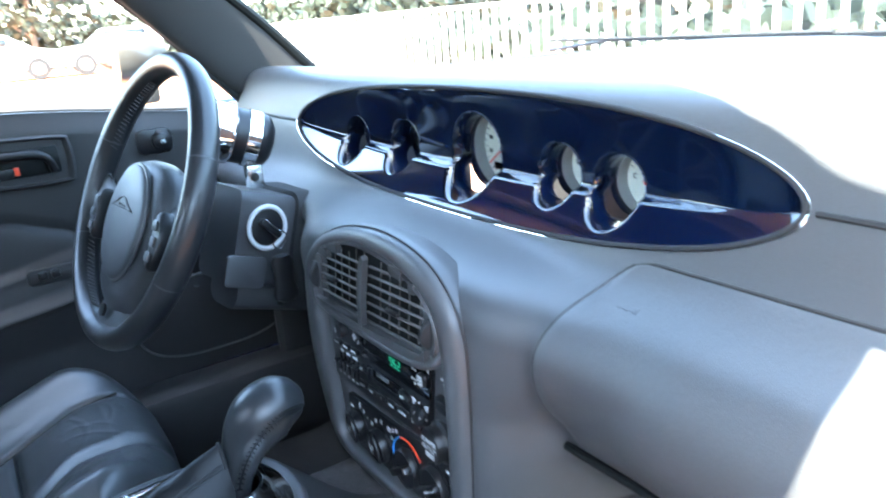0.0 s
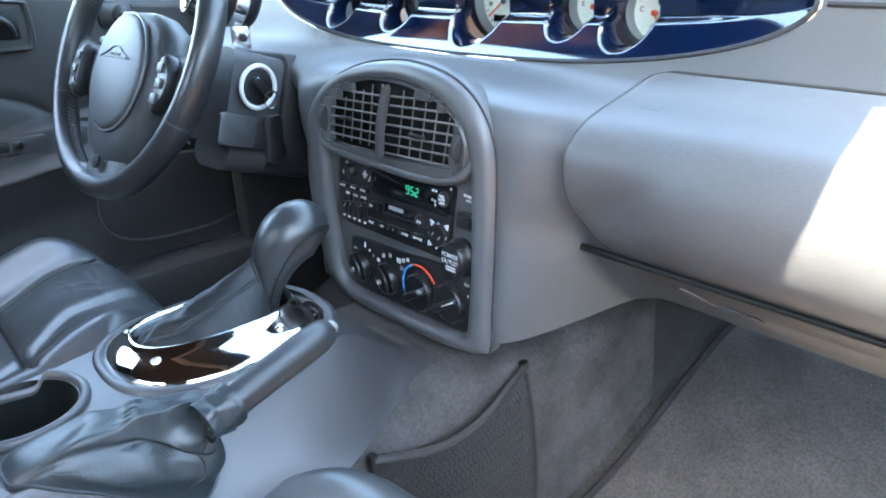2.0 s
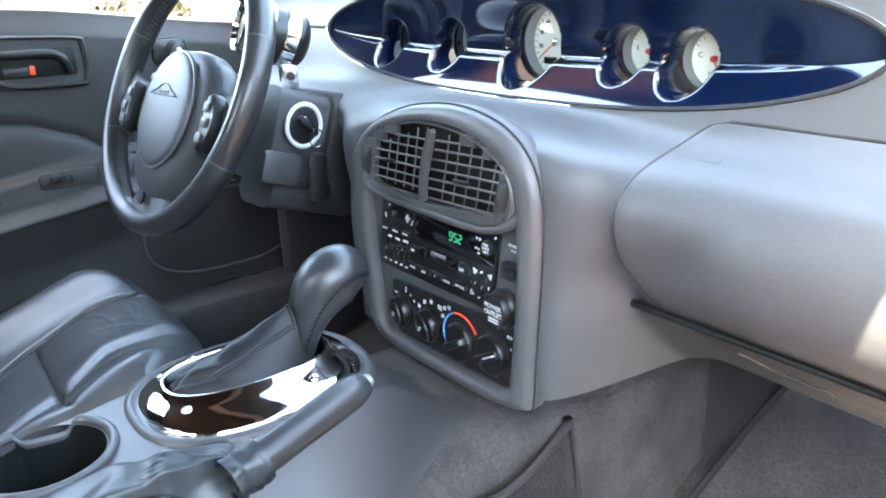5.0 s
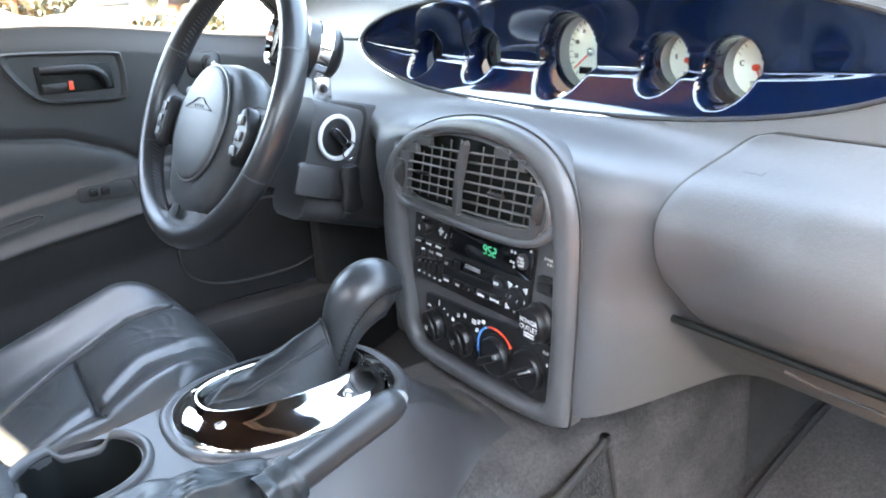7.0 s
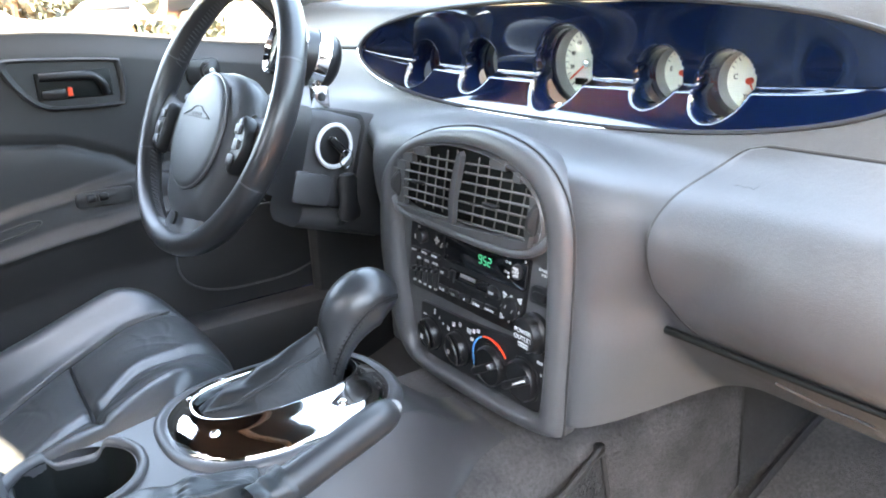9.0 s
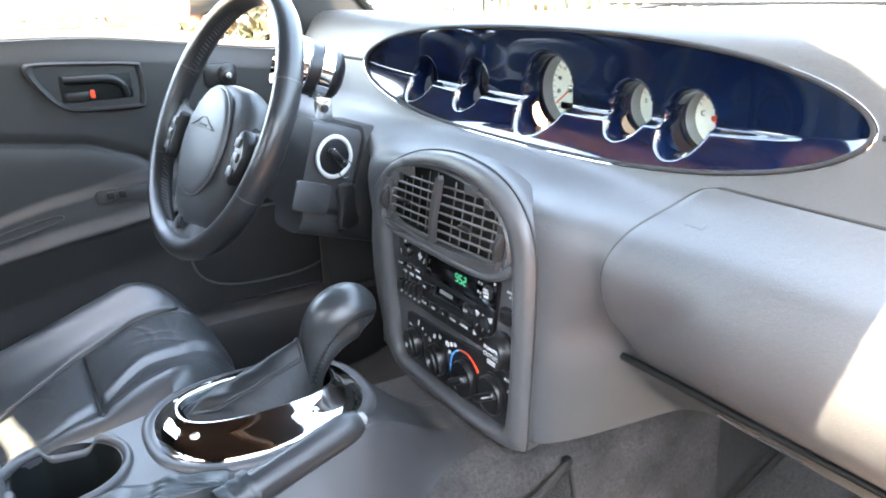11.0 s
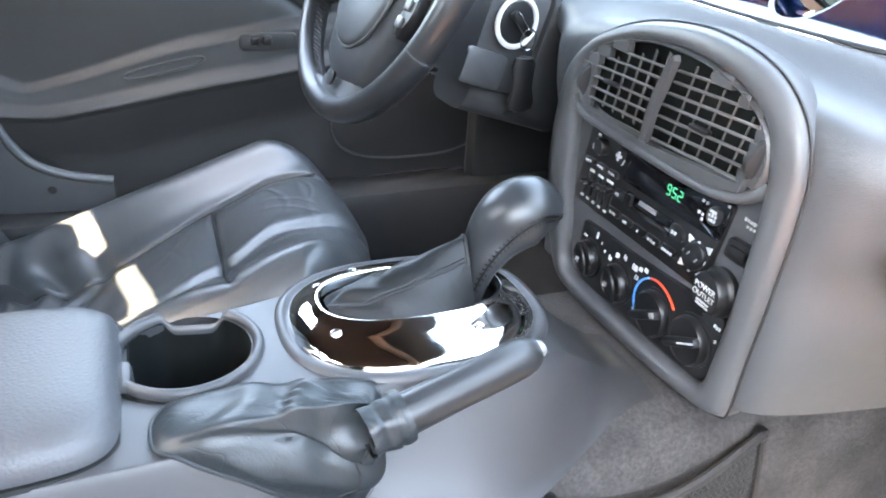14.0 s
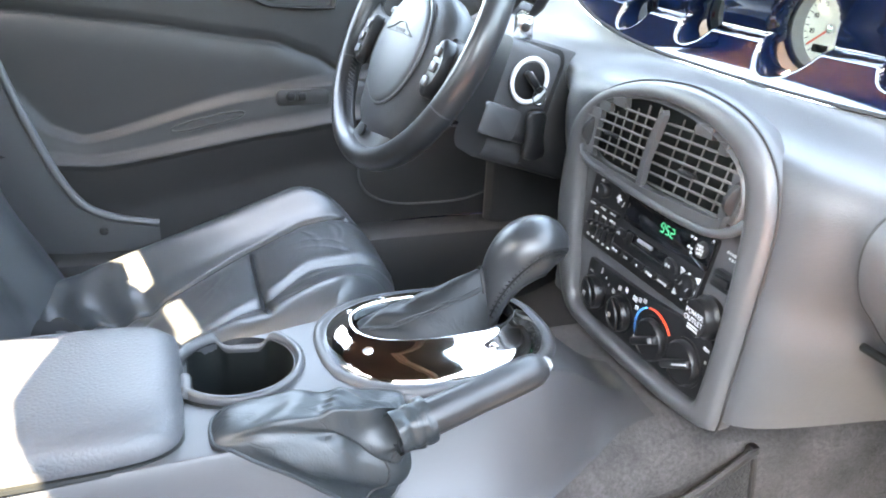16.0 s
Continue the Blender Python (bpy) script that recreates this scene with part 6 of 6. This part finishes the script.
under("panel", surf(lambda u, v: Vector((pts[int(round(u * 23))].x + 0.007 * math.sin(math.pi * min(1, 0.12 + v)) - 0.02 * v, pts[int(round(u * 23))].y - 0.04 * (1 - u) * v, pts[int(round(u * 23))].z * (1 - v) + 0.11 * v)), 24, 16), M_TRIM, trim, sharp=70)
under("edge", tube(pts, 0.007, 10), M_TRIM, trim)
under("screw", lathe([(0.007, 0), (0.007, 0.002), (0.004, 0.003)], 14, aim((-0.631, -0.541, 0.199), (1, 0, 0))), M_DULL, trim)
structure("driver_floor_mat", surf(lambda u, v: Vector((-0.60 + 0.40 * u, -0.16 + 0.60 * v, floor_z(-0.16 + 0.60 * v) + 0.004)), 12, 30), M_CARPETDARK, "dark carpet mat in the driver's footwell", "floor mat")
pedal = thing("brake_pedal", "black brake pedal in the driver's footwell", "pedal", at=(-0.28, 0.28, 0.12))
under("pad", box(-0.28, 0.26, 0.18, 0.07, 0.015, 0.05, 0.006, m=None), M_DULL, pedal)
under("arm", tube([(-0.27, 0.275, 0.19), (-0.26, 0.33, 0.28), (-0.26, 0.36, 0.42)], 0.008, 8), M_SATIN, pedal)

# ---------------- column fittings ----------------
def cl(x, y, z):
    return C @ Vector((x, y, z))


cxv = (C.to_3x3() @ Vector((1, 0, 0.0))).normalized()
key_c = cl(0.0575, 0.012, 0.020)
lock = under("lock_ring", tube([key_c + C.to_3x3() @ Vector((0.003, 0.0245 * math.cos(a), 0.0265 * math.sin(a))) for a in [2 * math.pi * k / 48 for k in range(48)]], 0.0029, 8, closed=True, up=cxv), M_WHITE, column, "white ring round the ignition lock")
under("lock_barrel", lathe([(0.022, -0.004), (0.022, 0.003), (0.018, 0.004), (0.001, 0.004)], 32, aim(key_c, cxv)), M_BLACK, column, "black ignition lock barrel")
key = thing("car_key", "black key in the ignition with a ring and a hanging fob", "key", at=key_c)
m = aim(key_c + cxv * 0.008, cxv) @ Matrix.Rotation(radians(40), 4, "Z")
under("blade", box(0, 0, 0.004, 0.008, 0.034, 0.009, 0.003, m=m), M_BLACK, key)
under("edge", box(0.0035, 0, 0.0088, 0.002, 0.030, 0.0015, 0.0005, m=m), M_SATIN, key)
rc = key_c + cxv * 0.014 + Vector((0, 0.008, -0.016))
under("ring", tube([rc + C.to_3x3() @ Vector((0.002, 0.0095 * math.cos(a), 0.0115 * math.sin(a))) for a in [2 * math.pi * k / 30 for k in range(30)]], 0.0009, 6, closed=True, up=cxv), M_SATIN, key, "thin steel key ring")
fo = rc + Vector((0.002, -0.002, -0.049))
rowf = []
for z, w in ((0.031, 0.004), (0.029, 0.009), (0.022, 0.012), (0.008, 0.0105), (-0.006, 0.0105), (-0.020, 0.0135), (-0.028, 0.012), (-0.032, 0.005)):
    rowf.append([fo + Vector((0.006 * math.sin(a) * min(1, w / 0.008), 1.22 * w * math.cos(a), z)) for a in [2 * math.pi * k / 20 for k in range(20)]])
under("fob", rings(rowf), M_BLACK, key, "black plastic key fob")
ol = rrect(0.012, -0.038, 0.052, 0.040, 0.006)
bm = bmesh.new()
rings([[cl(0.055, a - 0.02, b) for a, b in ol], [cl(0.0605, a - 0.02, b) for a, b in ol], [cl(0.0615, -0.008 + (a - 0.012) * 0.93, -0.038 + (b + 0.038) * 0.93) for a, b in ol]], bm=bm)
under("shroud_panel", bm, M_CONSOLE, column, "square cover panel on the shroud")
under("shroud_screw", lathe([(0.003, 0), (0.003, 0.002), (0.001, 0.003)], 10, aim(cl(0.03, -0.055, -0.062), (0, -0.3, -1))), M_DULL, column)
stalk = under("stalk", tube([cl(-0.05, -0.06, 0.03), cl(-0.12, -0.075, 0.04), cl(-0.175, -0.085, 0.045)], 0.007, 8), M_BLACK, column, "black column stalk")

tach = thing("tachometer", "chrome and black tachometer pod clamped on the steering column", "tachometer", at=(-0.345, 0.0, 0.555))
T = aim((-0.345, 0.040, 0.584), (-0.17, -0.92, 0.36))
body = under("pod", lathe([(0.010, 0.000), (0.024, 0.003), (0.033, 0.009), (0.0355, 0.016), (0.0355, 0.075), (0.034, 0.082)], 40, T), M_BLACK, tach, "black tachometer pod")
under("clamp_band", lathe([(0.0358, 0.020), (0.0372, 0.021), (0.0372, 0.036), (0.0358, 0.037)], 40, T, caps=False), M_CHROME, tach, "bright clamp band")
under("bezel", lathe([(0.0358, 0.052), (0.0385, 0.055), (0.0390, 0.075), (0.0370, 0.088), (0.0340, 0.090), (0.0325, 0.084)], 40, T, caps=False), M_CHROME, tach, "polished chrome bezel")
under("dial", lathe([(0.0325, 0.080), (0.0325, 0.082), (0.001, 0.082)], 40, T), M_SILVER, tach, "silver tachometer dial")
foot = under("foot", box(-0.335, 0.006, 0.548, 0.020, 0.020, 0.030, 0.003), M_SATIN, tach, "bright clamp foot")
under("screw", lathe([(0.0055, 0), (0.0055, 0.003), (0.003, 0.004)], 14, aim((-0.3245, 0.004, 0.549), (0.9, -0.4, 0))), M_DULL, foot, "dark clamp screw")

# ---------------- footwell things ----------------
YR, YF, NX0 = -0.138, 0.0615, 0.1235
net = thing("storage_net", "black elastic storage net on the tunnel side", "storage net", at=(NX0, 0.0, 0.02))


def net_top(y):
    """Height of the gathered hem, which sags between its two clips."""
    f = max(0.0, min(1.0, (y - YR) / (YF - YR)))
    return 0.214 + 0.019 * f - 0.026 * math.sin(math.pi * f) ** 1.2 * (1.0 - 0.25 * f)


def net_x(y, z):
    f = max(0.0, min(1.0, (y - YR) / (YF - YR)))
    return NX0 + 0.012 * math.sin(math.pi * f) * max(0.0, min(1.0, z / 0.18))


def front_edge(z):
    return YF + 0.020 * math.sin(math.pi * max(0, min(1, (0.233 - z) / 0.32)))


under("hem", tube([Vector((net_x(y, 0.18) + 0.002, y, net_top(y))) for y in [YR + (YF - YR) * k / 30 for k in range(31)]], 0.0045, 8), M_NET, net, "gathered elastic hem")
under("front_edge", tube([Vector((NX0 + 0.001, front_edge(z), z)) for z in [0.232 - 0.228 * k / 20 for k in range(21)]], 0.0028, 8, up=(1, 0, 0)), M_NET, net)
under("rear_edge", tube([(NX0, YR, 0.212), (NX0, YR + 0.004, 0.12), (NX0, YR + 0.008, 0.004)], 0.0034, 8, up=(1, 0, 0)), M_NET, net)
for p in ((NX0, YR, 0.214), (NX0, YF - 0.001, 0.231)):
    under("clip", box(*p, 0.010, 0.010, 0.014, 0.003), M_BLACK, net, "black plastic clip")
bm = bmesh.new()
for fam in (-1, 1):
    k = -60
    while k < 100:
        y0 = YR + k * 0.0062
        run = []
        for q in range(66):
            z = 0.004 + 0.230 * q / 65
            y = y0 + fam * 0.62 * z + 0.0012 * math.sin(q * 1.7)
            if YR + 0.002 < y < front_edge(z) and z < net_top(y) - 0.001:
                run.append(Vector((net_x(y, z), y, z)))
            elif len(run) > 1:
                break
        if len(run) > 2:
            tube(run, 0.00070, 4, bm=bm, caps=False)
        k += 1
tagged(under("mesh", bm, M_NET, net, "fine diamond mesh"), kind="stuff")
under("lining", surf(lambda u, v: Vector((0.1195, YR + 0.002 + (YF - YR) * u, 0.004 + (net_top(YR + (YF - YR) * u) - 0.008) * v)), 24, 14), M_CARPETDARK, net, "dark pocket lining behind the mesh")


def mat_pt(u, v):
    y = -0.10 + 0.66 * v
    x0 = 0.139 + 0.006 * sstep(0.1, 0.5, y)
    x = x0 + (0.60 - x0) * u
    return Vector((x, y, floor_z(y) + 0.006 + 0.002 * noise.noise(Vector((x * 12, y * 12, 5)))))


fm = thing("floor_mat", "grey carpet floor mat with bound edge in the passenger footwell", "floor mat", at=(0.36, 0.2, 0.0))
under("carpet", surf(mat_pt, 30, 40), M_MAT, fm)
edge = [mat_pt(0, k / 30) for k in range(31)]
under("binding", tube([p + Vector((0, 0, 0.003)) for p in edge], 0.0055, 8), M_DULL, fm, "dark bound edge")
# darker sheet that paints the shade of a recess the tunnel lacks
structure("footwell_side_shade", surf(lambda u, v: Vector((0.1215, 0.300 + 0.012 * (1 - v) + 0.34 * u, 0.004 + 0.225 * v)), 10, 8), M_CARPETDARK, "dark sheet painted as the shaded recess at the tunnel's front", "carpet")
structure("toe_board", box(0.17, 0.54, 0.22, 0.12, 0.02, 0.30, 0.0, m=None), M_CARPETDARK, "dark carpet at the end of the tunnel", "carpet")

# ---------------- outside ----------------
mirror = thing("door_mirror", "pale painted door mirror outside the driver's window", "door mirror", at=(-0.88, 0.0, 0.62))
rows = []
for y, s in ((-0.045, 0.80), (-0.040, 0.95), (-0.02, 1.0), (0.02, 0.92), (0.05, 0.6), (0.06, 0.2)):
    rows.append([Vector((-0.90 + 0.085 * s * math.copysign(abs(math.cos(a)) ** 0.7, math.cos(a)), y, 0.695 + 0.048 * s * math.copysign(abs(math.sin(a)) ** 0.7, math.sin(a)))) for a in [2 * math.pi * k / 32 for k in range(32)]])
under("housing", rings(rows), M_MIRROR, mirror)
under("glass", rings([[Vector((-0.90 + 0.078 * s * math.cos(a), y, 0.695 + 0.042 * s * math.sin(a))) for a in [2 * math.pi * k / 32 for k in range(32)]] for s, y in ((0.9, -0.0465), (0.88, -0.048))]), M_CHROME, mirror, "mirror glass")
under("foot", box(-0.84, 0.0, 0.64, 0.05, 0.04, 0.05, 0.01), M_MIRROR, mirror)

fence = thing("fence", "white metal picket fence beyond the parking area", "fence", kind="structure", at=(-6, 4, -0.27))
FA, FB = Vector((-12.6, 4.05, -0.27)), Vector((8.0, 4.05, -0.27))
fd = (FB - FA)
fn = fd.normalized()
for z in (0.08, 1.02):
    under("rail", tube([FA + Vector((0, 0, z)), FB + Vector((0, 0, z))], 0.022, 6), M_FENCE, fence)
pk = box(0, 0, 0.50, 0.030, 0.030, 1.00, 0.003)
first = None
count = 145
for k in range(count):
    p = FA + fd * (k / (count - 1))
    if first is None:
        first = part("picket", pk, M_FENCE, fence)
        ob = first
    else:
        ob = new("picket", first.data)
        ob.parent = fence
    ob.location = p - Vector(fence.location)


def tree(x, y, h, r, seed):
    rnd = random.Random(seed)
    t = thing("tree", "leafy green tree beyond the fence", "tree", "trees beyond the fence", at=(x, y, -0.27))
    bm = tube([Vector((0, 0, 0)), Vector((0.1, 0, h * 0.3)), Vector((0, 0.1, h * 0.6))], lambda f: 0.16 - 0.09 * f, 8)
    for k in range(6):
        a = rnd.uniform(0, 6.28)
        tube([Vector((0.05, 0, h * (0.25 + 0.05 * k))), Vector((r * 0.6 * math.cos(a), r * 0.6 * math.sin(a), h * (0.45 + 0.08 * k)))], lambda f: 0.06 - 0.04 * f, 6, bm=bm)
    part("trunk", bm, M_BARK, t)
    vs, fs = [], []
    for k in range(1500):
        d = Vector((rnd.gauss(0, 1), rnd.gauss(0, 1), rnd.gauss(0, 0.8)))
        d = d.normalized() * rnd.uniform(0.35, 1.0) ** 0.6
        c = Vector((d.x * r, d.y * r, h * 0.62 + d.z * r * 0.8))
        c += Vector((math.sin(c.z * 2 + seed), math.cos(c.x * 2), 0)) * 0.25
        s = rnd.uniform(0.10, 0.24)
        m = Euler((rnd.uniform(0, 6), rnd.uniform(0, 6), rnd.uniform(0, 6))).to_matrix()
        b = len(vs)
        for q in ((-s, -s * 0.4, 0), (0, -s * 0.6, s * 0.2), (s, 0, 0), (0, s * 0.6, s * 0.2), (-s, s * 0.4, 0)):
            vs.append(c + m @ Vector(q))
        fs.append((b, b + 1, b + 2, b + 3, b + 4))
    me = bpy.data.meshes.new("crown")
    me.from_pydata(vs, [], fs)
    me.materials.append(M_LEAF)
    ob = new("crown", me)
    ob.parent = t
    return t


for k, (x, y, h, r) in enumerate(((-26, 14, 5.5, 2.6), (-20, 13, 4.5, 2.4), (-13, 15, 6, 2.6), (-8, 12.5, 4.0, 2.0), (-2.5, 13, 5.0, 2.4), (3.0, 12, 4.2, 2.2), (-34, 3, 5.5, 2.8), (-36, -4, 6, 3.0), (-33, 9, 4.5, 2.2), (-37, -11, 6, 3.0))):
    tree(x, y, h, r, k)


def parked_car(x, y, rot, label):
    t = thing("parked_car", label, "car", "parked cars", at=(x, y, -0.27))
    t.rotation_euler = (0, 0, radians(rot))
    prof = [(-2.1, 0.35), (-2.15, 0.75), (-1.9, 0.9), (-1.2, 0.95), (-0.7, 1.38), (0.6, 1.42), (1.35, 0.98), (2.05, 0.85), (2.15, 0.6), (2.1, 0.35)]
    rows = [[Vector((a * (1 - 0.02 * abs(yy)), yy * (1 if b < 1.0 else 0.82), b)) for a, b in prof] for yy in (-0.86, -0.82, 0.0, 0.82, 0.86)]
    part("body", rings(rows), M_CARPAINT, t)
    for yy in (-0.80, 0.80):
        part("side_window", box(-0.02, yy * 0.93, 1.17, 1.3, 0.16, 0.26, 0.05), M_WINDOW, t)
    for wx in (-1.35, 1.35):
        for yy in (-0.80, 0.80):
            w = part("wheel", lathe([(0.20, -0.1), (0.33, -0.1), (0.34, 0.0), (0.33, 0.1), (0.20, 0.1)], 24, aim((wx, yy, 0.34), (0, 1, 0))), M_TYRE, t, "black tyre")
            part("rim", lathe([(0.19, -0.11), (0.19, 0.11)], 16, aim((wx, yy, 0.34), (0, 1, 0))), M_SATIN, w, "bright wheel rim")
    return t


parked_car(-27.5, 1.0, 84, "white parked car across the parking area")
parked_car(-27.0, 5.0, 85, "white parked car beside another car")
parked_car(-28.0, -3.5, 88, "white parked car in a row of cars")

# passenger-side sill and body behind the open door
structure("sill_passenger", box(0.70, -0.25, 0.03, 0.13, 1.25, 0.30, 0.03), M_DOOR, "dark grey sill under the open passenger door", "sill")
structure("quarter_panel", box(0.66, -1.10, 0.32, 0.10, 0.45, 0.80, 0.04), M_DOOR, "dark trim panel behind the passenger door", "panel")
structure("side_cowl", box(0.665, 0.40, 0.30, 0.06, 0.48, 0.64, 0.02), M_DOOR, "dark panel at the passenger end of the dashboard", "panel")


def hedge(name, x0, x1, y0, y1, h, n, seed, label):
    rnd = random.Random(seed)
    vs, fs = [], []
    for k in range(n):
        x, y = rnd.uniform(x0, x1), rnd.uniform(y0, y1)
        top = h * (0.75 + 0.25 * noise.noise(Vector((x * 0.5, y * 0.5, seed))))
        c = Vector((x, y, -0.27 + top * rnd.random() ** 0.7))
        s = rnd.uniform(0.10, 0.26)
        m = Euler((rnd.uniform(0, 6), rnd.uniform(0, 6), rnd.uniform(0, 6))).to_matrix()
        b = len(vs)
        for q in ((-s, -s * 0.4, 0), (0, -s * 0.6, s * 0.2), (s, 0, 0), (0, s * 0.6, s * 0.2), (-s, s * 0.4, 0)):
            vs.append(c + m @ Vector(q))
        fs.append((b, b + 1, b + 2, b + 3, b + 4))
    me = bpy.data.meshes.new(name)
    me.from_pydata(vs, [], fs)
    me.materials.append(M_LEAF)
    return tagged(new(name, me), label, "hedge", kind="stuff")


hedge("hedge", -34, 16, 9.6, 11.6, 2.4, 9000, 3, "dense green bushes behind the white fence")
hedge("low_shrubs", -22, 10, 4.5, 7.5, 0.9, 22000, 8, "low green shrubs just behind the white fence")
hedge("hedge_far", -40, -36, -16, 9, 2.6, 4000, 5, "green bushes at the edge of the parking area")
